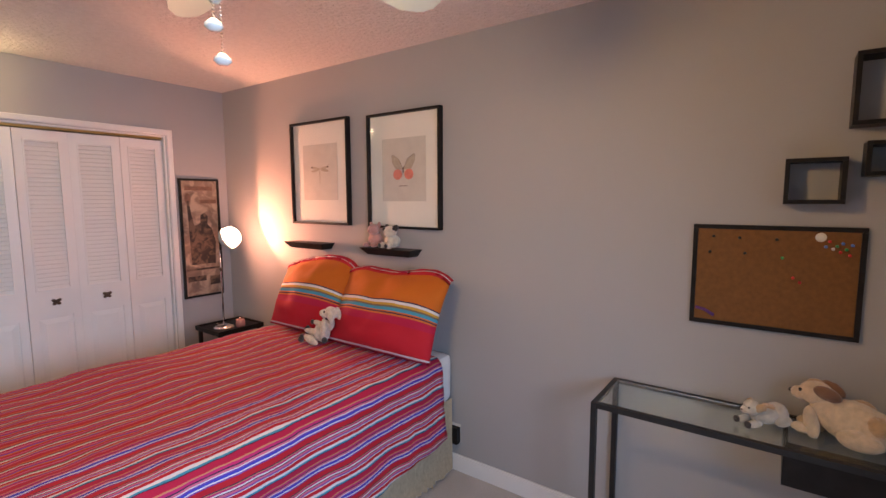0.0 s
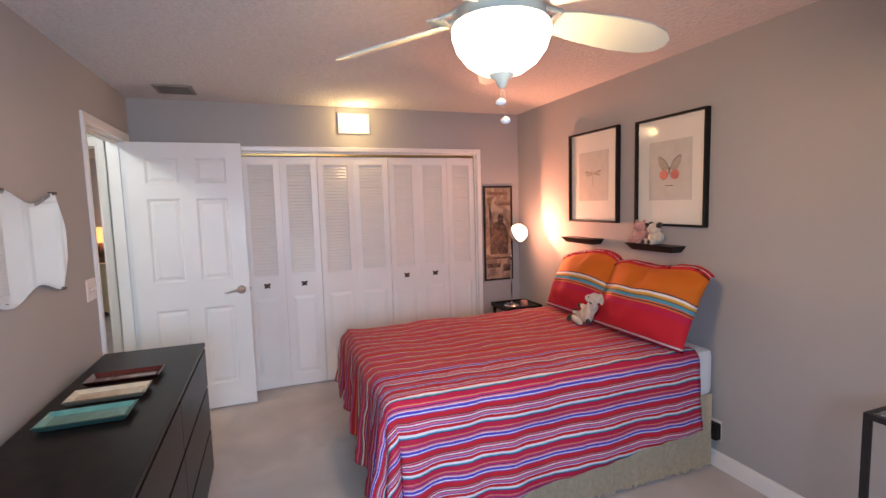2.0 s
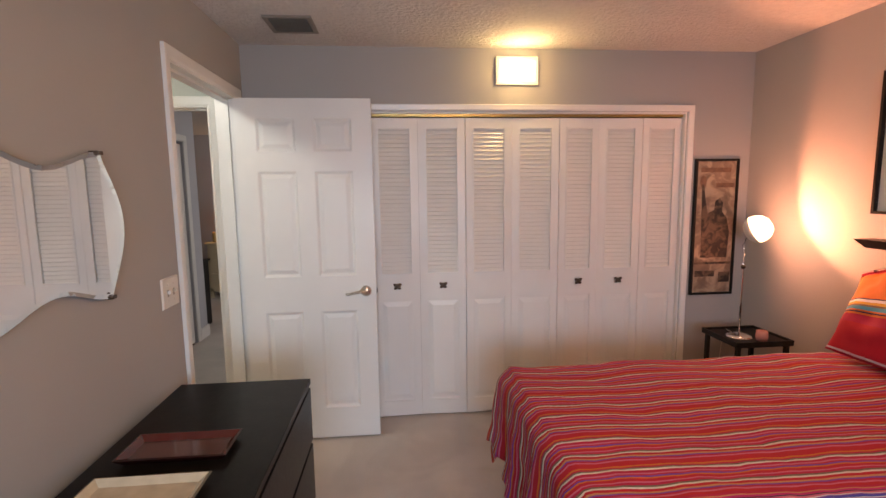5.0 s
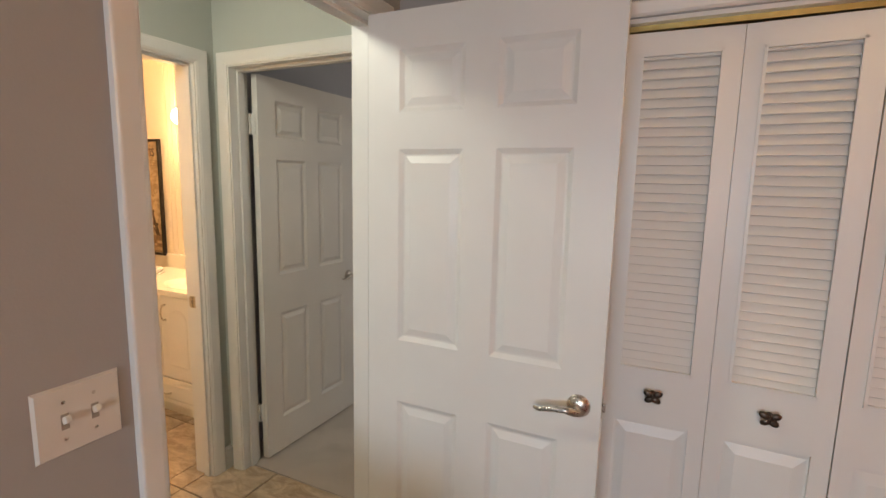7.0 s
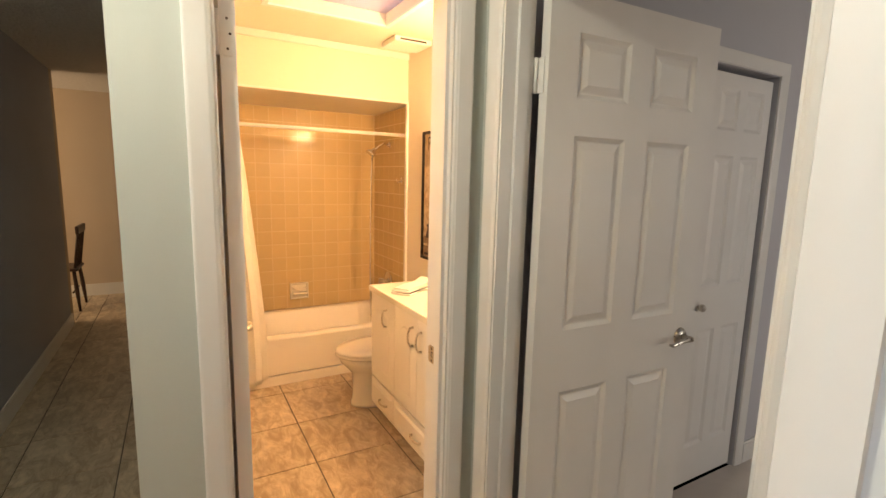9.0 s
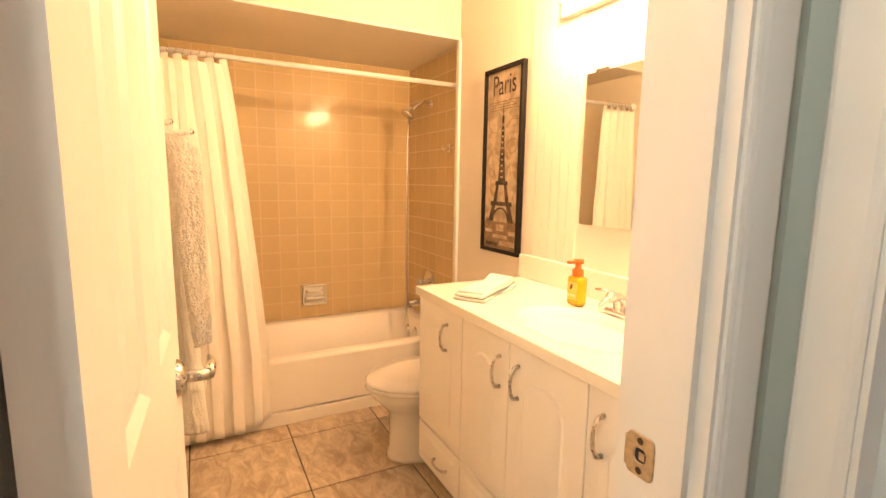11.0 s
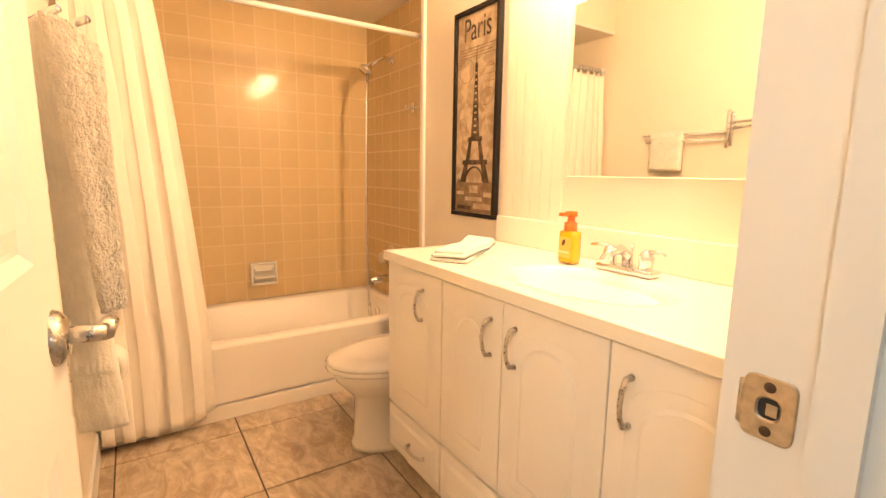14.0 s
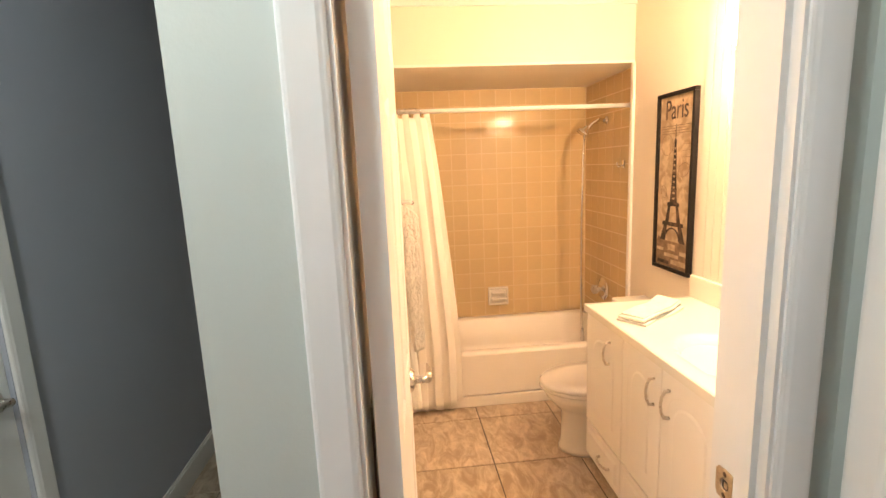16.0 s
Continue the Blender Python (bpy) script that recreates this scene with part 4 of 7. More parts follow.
sham("pillow", -0.99, -1.66, 24, 2.93, 1.0, 0.045)
sham("pillow", -1.60, -2.33, 26, 2.89, 5.2, 0.05)


# ---- plush animals, each one plain mesh ----
def plush(name, blobs, at, turn, size, label, mats):
    bm = bmesh.new()
    m = pose(*at, 0, 0, turn) @ Matrix.Scale(size, 4)
    for (x, y, z), (a, b, c), mi, tilt in blobs:
        ball(bm, (0, 0, 0), a, b, c, pose(0, 0, 0, tilt[0], tilt[1], tilt[2]), 16, mi)
        bmesh.ops.translate(bm, vec=(x, y, z), verts=bm.verts[-(16 * 8 + 2):])
    for v in bm.verts:
        k = v.co * 30
        v.co += Vector((noise.noise(k), noise.noise(k + Vector((9, 0, 0))), noise.noise(k + Vector((0, 9, 0))))) * 0.012
    moved(bm, m)
    return tagged(part(name, bm, mats, smooth=True), label, "plush toy")


def lamb_blob(p, r, mi=0, tilt=(0, 0, 0)):
    return (tuple(4 * (a - b) for a, b in zip(p, (2.80, -1.62, BZ)))), tuple(4 * v for v in r), mi, tilt


LAMB = [lamb_blob((2.80, -1.655, 0.790), (0.046, 0.058, 0.062), 0, (28, 0, 0)), lamb_blob((2.81, -1.700, 0.850), (0.040, 0.044, 0.055), 0, (28, 0, 0)),
        lamb_blob((2.80, -1.745, 0.925), (0.040, 0.045, 0.039), 0, (10, 0, 0)), lamb_blob((2.785, -1.706, 0.918), (0.030, 0.036, 0.026), 0, (18, 0, 0)),
        lamb_blob((2.768, -1.776, 0.912), (0.014, 0.022, 0.044), 0, (-14, 0, 0)), lamb_blob((2.832, -1.772, 0.920), (0.014, 0.022, 0.040), 0, (-14, 0, 0)),
        lamb_blob((2.83, -1.555, 0.765), (0.022, 0.095, 0.022), 0, (4, 0, 8)), lamb_blob((2.755, -1.600, 0.745), (0.024, 0.085, 0.025), 0, (6, 0, -12)),
        lamb_blob((2.84, -1.464, 0.768), (0.022, 0.016, 0.028), 1), lamb_blob((2.745, -1.520, 0.742), (0.022, 0.016, 0.026), 1),
        lamb_blob((2.755, -1.725, 0.825), (0.018, 0.026, 0.060), 0, (12, 0, 0)), lamb_blob((2.750, -1.735, 0.765), (0.018, 0.018, 0.018), 1),
        lamb_blob((2.79, -1.640, 0.845), (0.018, 0.050, 0.018), 0, (10, 0, 0)), lamb_blob((2.785, -1.590, 0.850), (0.016, 0.016, 0.016), 1),
        lamb_blob((2.80, -1.730, 0.895), (0.034, 0.030, 0.010), 1, (30, 0, 0)), lamb_blob((2.760, -1.728, 0.938), (0.006, 0.006, 0.006), 1), lamb_blob((2.778, -1.672, 0.914), (0.008, 0.006, 0.006), 1)]
plush("plush_lamb", LAMB, (2.850, -1.570, BZ + 0.004), 0, 0.225, "cream plush lamb with dark paws reclining on the bed", [PLUSH, PLUSH_DARK])
plush("plush_pig", [((0, 0, 0.30), (0.30, 0.30, 0.30), 0, (0, 0, 0)), ((0, -0.10, 0.70), (0.26, 0.26, 0.24), 0, (0, 0, 0)), ((-0.2, 0, 0.88), (0.09, 0.05, 0.16), 0, (0, -20, 0)), ((0.2, 0, 0.88), (0.09, 0.05, 0.16), 0, (0, 20, 0)),
      ((-0.2, -0.3, 0.1), (0.1, 0.2, 0.1), 0, (0, 0, 0)), ((0.2, -0.3, 0.1), (0.1, 0.2, 0.1), 0, (0, 0, 0)), ((0, -0.36, 0.68), (0.09, 0.06, 0.07), 0, (0, 0, 0))],
      (3.19, -1.70, 1.246), -90, 0.145, "pink plush animal on the wall shelf", [PLUSH_PINK])
plush("plush_dog", [((0, 0, 0.28), (0.34, 0.32, 0.28), 0, (0, 0, 0)), ((0.02, -0.12, 0.66), (0.27, 0.28, 0.24), 0, (0, 0, 0)), ((-0.24, -0.05, 0.80), (0.10, 0.14, 0.16), 1, (0, -30, 0)), ((0.26, -0.05, 0.80), (0.10, 0.14, 0.16), 1, (0, 30, 0)),
      ((-0.2, -0.34, 0.12), (0.13, 0.18, 0.12), 0, (0, 0, 0)), ((0.22, -0.34, 0.12), (0.13, 0.18, 0.12), 0, (0, 0, 0)), ((-0.20, -0.5, 0.12), (0.09, 0.05, 0.09), 1, (0, 0, 0)), ((0.22, -0.5, 0.12), (0.09, 0.05, 0.09), 1, (0, 0, 0)), ((-0.1, -0.33, 0.76), (0.08, 0.06, 0.08), 1, (0, 0, 0))],
      (3.19, -1.835, 1.246), -100, 0.145, "black and white plush dog on the wall shelf", [PLUSH, PLUSH_DARK])
LIE = [((0, 0, 0.30), (0.30, 0.55, 0.30), 0, (0, 0, 0)), ((0, 0.30, 0.30), (0.34, 0.34, 0.33), 0, (0, 0, 0)), ((0, -0.55, 0.55), (0.23, 0.25, 0.23), 0, (0, 0, 0)), ((0, -0.76, 0.50), (0.13, 0.13, 0.11), 0, (0, 0, 0)),
       ((-0.22, -0.45, 0.60), (0.07, 0.20, 0.13), 1, (20, 0, 20)), ((0.22, -0.45, 0.60), (0.07, 0.20, 0.13), 1, (20, 0, -20)), ((-0.20, -0.60, 0.12), (0.11, 0.24, 0.11), 0, (0, 0, 8)), ((0.20, -0.60, 0.12), (0.11, 0.24, 0.11), 0, (0, 0, -8)), ((-0.22, -0.84, 0.12), (0.11, 0.08, 0.11), 2, (0, 0, 0)), ((0.22, -0.84, 0.12), (0.11, 0.08, 0.11), 2, (0, 0, 0)),
       ((-0.30, 0.30, 0.16), (0.12, 0.28, 0.16), 0, (0, 0, 0)), ((0.30, 0.30, 0.16), (0.12, 0.28, 0.16), 0, (0, 0, 0)), ((0, 0.02, 0.42), (0.24, 0.28, 0.2), 1, (0, 0, 0)), ((-0.12, -0.74, 0.60), (0.03, 0.03, 0.03), 2, (0, 0, 0)), ((0.12, -0.74, 0.60), (0.03, 0.03, 0.03), 2, (0, 0, 0)), ((0, -0.88, 0.52), (0.035, 0.03, 0.03), 2, (0, 0, 0))]
PERCH = [((0, 0.10, 0.34), (0.30, 0.44, 0.34), 0, (0, 0, 0)), ((0, 0.34, 0.30), (0.34, 0.30, 0.30), 0, (0, 0, 0)), ((0, -0.20, 0.44), (0.22, 0.24, 0.28), 0, (25, 0, 0)), ((0, -0.38, 0.66), (0.21, 0.25, 0.20), 0, (0, 0, 0)), ((0, -0.60, 0.60), (0.12, 0.14, 0.11), 0, (0, 0, 0)),
         ((-0.17, -0.20, 0.74), (0.06, 0.20, 0.11), 3, (-20, 0, -15)), ((0.17, -0.20, 0.74), (0.06, 0.20, 0.11), 3, (-20, 0, 15)), ((-0.18, -0.38, 0.20), (0.10, 0.11, 0.28), 0, (12, 0, 0)), ((0.18, -0.38, 0.20), (0.10, 0.11, 0.28), 0, (12, 0, 0)), ((-0.18, -0.50, 0.07), (0.11, 0.17, 0.08), 0, (0, 0, 0)), ((0.18, -0.50, 0.07), (0.11, 0.17, 0.08), 0, (0, 0, 0)),
         ((-0.30, 0.26, 0.16), (0.12, 0.30, 0.16), 0, (0, 0, 0)), ((0.30, 0.26, 0.16), (0.12, 0.30, 0.16), 0, (0, 0, 0)), ((-0.14, 0.18, 0.48), (0.20, 0.22, 0.20), 1, (0, 0, 0)), ((0.16, 0.44, 0.40), (0.18, 0.18, 0.18), 1, (0, 0, 0)), ((-0.10, -0.42, 0.76), (0.13, 0.14, 0.11), 1, (0, 0, 0)),
         ((-0.13, -0.57, 0.70), (0.03, 0.03, 0.03), 2, (0, 0, 0)), ((0.13, -0.57, 0.70), (0.03, 0.03, 0.03), 2, (0, 0, 0)), ((0, -0.74, 0.62), (0.04, 0.03, 0.03), 2, (0, 0, 0))]
PLUSH_GOLD = surface("golden_plush", (0.70, 0.53, 0.33), 0.98, var=0.15, scale=45, bump=1.0, bump_scale=260, sheen=0.6, bump_dist=0.006)
PLUSH_BROWN = surface("brown_plush", (0.24, 0.11, 0.05), 0.98, var=0.2, scale=45, bump=1.0, bump_scale=260, sheen=0.4, bump_dist=0.006)
plush("plush_rabbit", PERCH, (3.10, -3.87, 0.742), 165, 0.20, "large golden plush rabbit on the glass table", [PLUSH_GOLD, PLUSH_TAN, PLUSH_DARK, PLUSH_BROWN])
plush("plush_puppy", LIE, (3.09, -3.665, 0.742), 225, 0.115, "small white and tan plush puppy on the glass table", [PLUSH, PLUSH_TAN, PLUSH_DARK])


# ---- bedroom: furniture along the west wall ----
dresser = thing("dresser", (0.32, -2.0, 0), "black-brown six-drawer dresser with a flat top", "dresser")
DX0, DX1, DY0, DY1, DZ = 0.075, 0.555, -2.80, -1.20, 0.785
part("top", boxed(DX0, DX1, DY0, DY1, DZ - 0.022, DZ, 0.002), BLACKWOOD, dresser)
for y0, y1 in ((DY0, DY0 + 0.025), (DY1 - 0.025, DY1)):
    part("side_panel", boxed(DX0, DX1 - 0.022, y0, y1, 0.0, DZ - 0.022), BLACKWOOD, dresser)
part("back_panel", boxed(DX0, DX0 + 0.012, DY0 + 0.025, DY1 - 0.025, 0.03, DZ - 0.022), BLACKWOOD, dresser)
part("carcass", boxed(DX0 + 0.012, DX1 - 0.05, DY0 + 0.025, DY1 - 0.025, 0.04, DZ - 0.03), GAP_SHADE, dresser, "inner body coloured dark as the shade between the drawers")
for y0, y1 in ((DY0 + 0.001, (DY0 + DY1) / 2 - 0.002), ((DY0 + DY1) / 2 + 0.002, DY1 - 0.001)):
    for z0, z1 in ((0.045, 0.275), (0.292, 0.520), (0.537, 0.748)):
        part("drawer", boxed(DX1 - 0.020, DX1 - 0.001, y0, y1, z0, z1, 0.0015), BLACKWOOD, dresser)


def tray(x0, x1, y0, y1, color, label):
    t = thing("tray", ((x0 + x1) / 2, (y0 + y1) / 2, DZ), label, "tray", "trays on the dresser")
    glaze = surface("glaze", color, 0.18, var=0.10, scale=25, bump=0.05, coat=0.5)
    rim = surface("dark_rim", [c * 0.25 for c in color], 0.25, var=0.1, bump=0.0)
    z = DZ + 0.002
    bm = bmesh.new()
    rings = []
    for k, (g, h) in enumerate(((0.018, 0.0), (0.0, 0.020), (0.006, 0.022), (0.024, 0.008))):
        rings.append([bm.verts.new(p) for p in ((x0 + g, y0 + g, z + h), (x1 - g, y0 + g, z + h), (x1 - g, y1 - g, z + h), (x0 + g, y1 - g, z + h))])
    bm.faces.new(list(reversed(rings[0])))
    for a, b, mi in ((rings[0], rings[1], 1), (rings[1], rings[2], 1), (rings[2], rings[3], 0)):
        for i in range(4):
            bm.faces.new((a[i], a[(i + 1) % 4], b[(i + 1) % 4], b[i])).material_index = mi
    bm.faces.new(rings[3]).material_index = 0
    part("dish", bm, [glaze, rim], t)
    return t


tray(0.145, 0.435, -1.765, -1.620, (0.085, 0.014, 0.010), "glossy dark red rectangular tray on the dresser")
tray(0.145, 0.428, -1.980, -1.835, (0.55, 0.46, 0.32), "glossy cream rectangular tray on the dresser")
tray(0.135, 0.422, -2.205, -2.052, (0.09, 0.25, 0.21), "glossy teal rectangular tray on the dresser")

# wavy mirror
YC, ZC = -1.945, 1.408
outline = []
NM = 40
top_edge = [(YC + 0.475 - 0.95 * i / NM) for i in range(NM + 1)]
for y in top_edge:
    outline.append((y, 1.605 + 0.026 * math.cos(2 * math.pi * (y - YC) / 0.475)))
for i in range(1, 14):
    z = 1.631 - (1.631 - 1.185) * i / 14
    outline.append((YC - 0.475 - 0.095 * math.sin(math.pi * i / 14) ** 1.2, z))
for y in reversed(top_edge):
    outline.append((y, 1.211 - 0.026 * math.cos(2 * math.pi * (y - YC) / 0.475)))
for i in range(1, 14):
    z = 1.185 + (1.631 - 1.185) * i / 14
    outline.append((YC + 0.475 + 0.095 * math.sin(math.pi * i / 14) ** 1.2, z))
wavy = thing("wall_mirror", (0.0, YC, ZC), "frameless wavy-edged mirror with a cut-glass rim", "mirror")
bm = bmesh.new()
inner = [bm.verts.new((0.026, YC + (y - YC) * 0.955, ZC + (z - ZC) * 0.92)) for y, z in outline]
outer = [bm.verts.new((0.021, y, z)) for y, z in outline]
back = [bm.verts.new((0.008, y, z)) for y, z in outline]
bm.faces.new(inner)
for a, b in ((inner, outer), (outer, back)):
    for i in range(len(a)):
        bm.faces.new((a[i], a[(i + 1) % len(a)], b[(i + 1) % len(b)], b[i]))
part("mirror_glass", bm, MIRROR, wavy)
for y, z in ((YC + 0.47, 1.628), (YC, 1.628), (YC + 0.47, 1.188), (YC - 0.47, 1.628), (YC - 0.47, 1.188)):
    part("bracket", boxed(0.0, 0.030, y - 0.012, y + 0.012, z - 0.006, z + 0.006, 0.003), BRONZE, wavy, "dark metal mirror clip")

# light switch
# darker plastic colour stands in for shade inside the toggle slots
TOGGLE_SHADE = surface("slot_shade_plastic", (0.34, 0.30, 0.25), 0.5, bump=0.0)
plate = thing("light_switch", (0, -1.06, 1.11), "ivory two-toggle light switch plate with screws", "switch")
bm = bmesh.new()
rim = [bm.verts.new((0.0005, y, z)) for y, z in ((-1.1385, 1.058), (-1.0045, 1.058), (-1.0045, 1.178), (-1.1385, 1.178))]
face = [bm.verts.new((0.0065, y, z)) for y, z in ((-1.1345, 1.062), (-1.0085, 1.062), (-1.0085, 1.174), (-1.1345, 1.174))]
bm.faces.new(rim)
bm.faces.new(face)
for i in range(4):
    bm.faces.new((rim[i], rim[(i + 1) % 4], face[(i + 1) % 4], face[i]))
part("plate", bm, PLASTIC, plate)
for y in (-1.095, -1.049):
    part("slot", boxed(0.0063, 0.0072, y - 0.006, y + 0.006, 1.103, 1.130), TOGGLE_SHADE, plate, "thin patch coloured as the toggle slot's shade")
    part("toggle", moved(boxed(0.0, 0.015, -0.0045, 0.0045, -0.006, 0.006, 0.002), pose(0.006, y, 1.118, 0, -28, 0)), PLASTIC, plate)
    for z in (1.086, 1.150):
        part("screw", lathe(bmesh.new(), [(0, 0.0015), (0.0035, 0)], (0.0066, y, z), pose(0, 0, 0, 0, 90), 8), NICKEL, plate)


# ---- bedroom: east wall ----
def picture(name, y0, y1, z0, z1, label):
    """A dark frame on the east wall with mat, print and glass; returns the thing and the print's box."""
    p = thing(name, (3.25, (y0 + y1) / 2, z0), label, "picture", "framed prints over the bed")
    bm = bmesh.new()
    w = 0.014
    for a, b, c, d in ((y0, y1, z0, z0 + w), (y0, y1, z1 - w, z1), (y0, y0 + w, z0 + w, z1 - w), (y1 - w, y1, z0 + w, z1 - w)):
        box(bm, 3.215, 3.249, a, b, c, d, 0.001)
    part("frame", bm, BLACKFRAME, p, "dark wood picture frame")
    part("mat", boxed(3.238, 3.246, y0 + w, y1 - w, z0 + w, z1 - w), PAPER, p, "cream mat board")
    cy, cz, hw, hh = (y0 + y1) / 2, (z0 + z1) / 2 + 0.005, (y1 - y0) * 0.30, (z1 - z0) * 0.27
    part("print", boxed(3.2355, 3.2375, cy - hw, cy + hw, cz - hh, cz + hh), PRINT, p, "pale grey printed sheet")
    g = part("cover_pane", sheet(bmesh.new(), [(3.223, y0 + w, z0 + w), (3.223, y0 + w, z1 - w), (3.223, y1 - w, z1 - w), (3.223, y1 - w, z0 + w)]), COVERGLASS, p, "glossy cover glass")
    g.visible_shadow = False
    return p, cy, cz, hw, hh


def flat(outline, x=3.2350):
    return prism(bmesh.new(), [(x, y, z) for y, z in outline], (-0.0006, 0, 0))


def ellipse(cy, cz, a, b, turn=0, n=20):
    t = radians(turn)
    return [(cy + a * math.cos(k) * math.cos(t) - b * math.sin(k) * math.sin(t), cz + a * math.cos(k) * math.sin(t) + b * math.sin(k) * math.cos(t)) for k in (2 * math.pi * i / n for i in range(n))]


INK = surface("brown_ink", (0.12, 0.09, 0.07), 0.8, var=0.2, scale=60, bump=0.0)
WING = surface("pale_wing_ink", (0.40, 0.35, 0.27), 0.8, var=0.2, scale=60, bump=0.0)
ROSE = surface("coral_ink", (0.60, 0.20, 0.15), 0.8, var=0.25, scale=80, bump=0.0)
pic, cy, cz, hw, hh = picture("picture", -2.157, -1.615, 1.357, 2.025, "framed butterfly print in a dark frame")
for s in (-1, 1):
    part("wing", flat([(cy, cz), (cy + s * 0.03, cz + 0.055), (cy + s * 0.075, cz + 0.085), (cy + s * 0.088, cz + 0.075), (cy + s * 0.085, cz + 0.045), (cy + s * 0.06, cz + 0.005)]), WING, pic)
    part("wing_outline", tube(bmesh.new(), [(3.2345, cy, cz), (3.2345, cy + s * 0.03, cz + 0.057), (3.2345, cy + s * 0.075, cz + 0.088), (3.2345, cy + s * 0.09, cz + 0.076)], 0.0012, 5), INK, pic)
    part("hind_wing", flat(ellipse(cy + s * 0.042, cz - 0.026, 0.034, 0.030), 3.2343), ROSE, pic, "coral hind wing")
part("body", flat(ellipse(cy, cz - 0.002, 0.004, 0.022), 3.2336), INK, pic)
part("caption", boxed(3.2335, 3.2352, cy - 0.032, cy + 0.032, cz - 0.094, cz - 0.090), INK, pic, "thin caption bar")
pic, cy, cz, hw, hh = picture("picture", -1.444, -0.882, 1.363, 2.040, "framed dragonfly print in a dark frame")
for s in (-1, 1):
    for z, turn in ((0.028, 10), (0.012, -8)):
        part("wing", flat(ellipse(cy + s * 0.045, cz + z, 0.043, 0.009, s * turn)), WING, pic)
    part("wing_spot", flat(ellipse(cy + s * 0.078, cz + 0.034, 0.007, 0.007), 3.2343), INK, pic)
part("body", flat(ellipse(cy, cz - 0.02, 0.004, 0.058), 3.2336), WING, pic)


def tray_shelf(y0, y1, label):
    s = thing("wall_shelf", (3.25, (y0 + y1) / 2, 1.2), label, "shelf", "black wall shelves")
    bm = bmesh.new()
    g = 0.035
    lo = [bm.verts.new(p) for p in ((3.25, y0 + g, 1.200), (3.17, y0 + g, 1.200), (3.17, y1 - g, 1.200), (3.25, y1 - g, 1.200))]
    hi = [bm.verts.new(p) for p in ((3.25, y0, 1.242), (3.135, y0, 1.242), (3.135, y1, 1.242), (3.25, y1, 1.242))]
    bm.faces.new(lo)
    bm.faces.new(hi)
    for i in range(4):
        bm.faces.new((lo[i], lo[(i + 1) % 4], hi[(i + 1) % 4], hi[i]))
    bmesh.ops.bevel(bm, geom=bm.edges[:], offset=0.002, segments=1, affect="EDGES")
    part("ledge", bm, BLACKFRAME, s)
    return s


tray_shelf(-1.275, -0.88, "empty black tapered wall shelf")
tray_shelf(-2.01, -1.615, "black tapered wall shelf holding plush toys")

# cork board
board = thing("cork_board", (3.25, -3.645, 1.035), "cork notice board in a black frame with push pins", "notice board")
bm = bmesh.new()
CB = (-3.905, -3.387, 1.037, 1.427)
for a, b, c, d in ((CB[0], CB[1], CB[2], CB[2] + 0.016), (CB[0], CB[1], CB[3] - 0.016, CB[3]), (CB[0], CB[0] + 0.016, CB[2] + 0.016, CB[3] - 0.016), (CB[1] - 0.016, CB[1], CB[2] + 0.016, CB[3] - 0.016)):
    box(bm, 3.232, 3.249, a, b, c, d, 0.002)
part("frame", bm, BLACKFRAME, board)
part("cork", boxed(3.238, 3.246, CB[0] + 0.016, CB[1] - 0.016, CB[2] + 0.016, CB[3] - 0.016), CORK, board, "brown cork sheet")
PINS = [surface("pin_" + n, c, 0.3, var=0.0, bump=0.0) for n, c in (("red", (0.5, 0.02, 0.02)), ("green", (0.03, 0.3, 0.08)), ("blue", (0.1, 0.2, 0.55)), ("black", (0.02, 0.02, 0.02)), ("white", (0.7, 0.7, 0.75)))]
for i, (dy, dz, mi) in enumerate(((0.07, -0.045, 3), (0.155, -0.048, 3), (0.27, -0.05, 3), (0.06, -0.105, 3), (0.175, -0.105, 3), (0.29, -0.115, 1), (0.325, -0.185, 0), (0.345, -0.20, 0), (0.42, -0.05, 0), (0.44, -0.065, 1), (0.455, -0.055, 2), (0.45, -0.085, 0), (0.43, -0.075, 4), (0.465, -0.075, 1), (0.475, -0.095, 0), (0.41, -0.068, 2), (0.48, -0.06, 2))):
    part("push_pin", lathe(bmesh.new(), [(0, 0.014), (0.005, 0.013), (0.003, 0.006), (0.0055, 0)], (3.238, CB[1] - dy, CB[3] - dz * -1), pose(0, 0, 0, 0, -90), 8), PINS[mi], board)
part("badge", lathe(bmesh.new(), [(0, 0.004), (0.014, 0.003), (0.016, 0)], (3.238, CB[1] - 0.395, CB[3] - 0.036), pose(0, 0, 0, 0, -90), 16), PAPER, board, "round cream badge")
part("ribbon", tube(bmesh.new(), [(3.236, CB[1] - 0.02, CB[2] + 0.06), (3.234, CB[1] - 0.05, CB[2] + 0.055), (3.234, CB[1] - 0.085, CB[2] + 0.035)], 0.006), surface("purple_ribbon", (0.12, 0.04, 0.2), 0.5, bump=0.0), board, "purple ribbon scrap")


def cube_shelf(y0, y1, z0, z1, label, depth=0.10):
    s = thing("box_shelf", (3.25, (y0 + y1) / 2, z0), label, "shelf", "black box shelves")
    t = 0.014
    for a, b, c, d in ((y0, y1, z0, z0 + t), (y0, y1, z1 - t, z1), (y0, y0 + t, z0 + t, z1 - t), (y1 - t, y1, z0 + t, z1 - t)):
        part("board", boxed(3.25 - depth, 3.249, a, b, c, d, 0.001), BLACKFRAME, s)
    return s


cube_shelf(-3.832, -3.667, 1.507, 1.660, "small black open box shelf on the wall")
cube_shelf(-4.10, -3.832, 1.757, 1.985, "large black open box shelf on the wall")
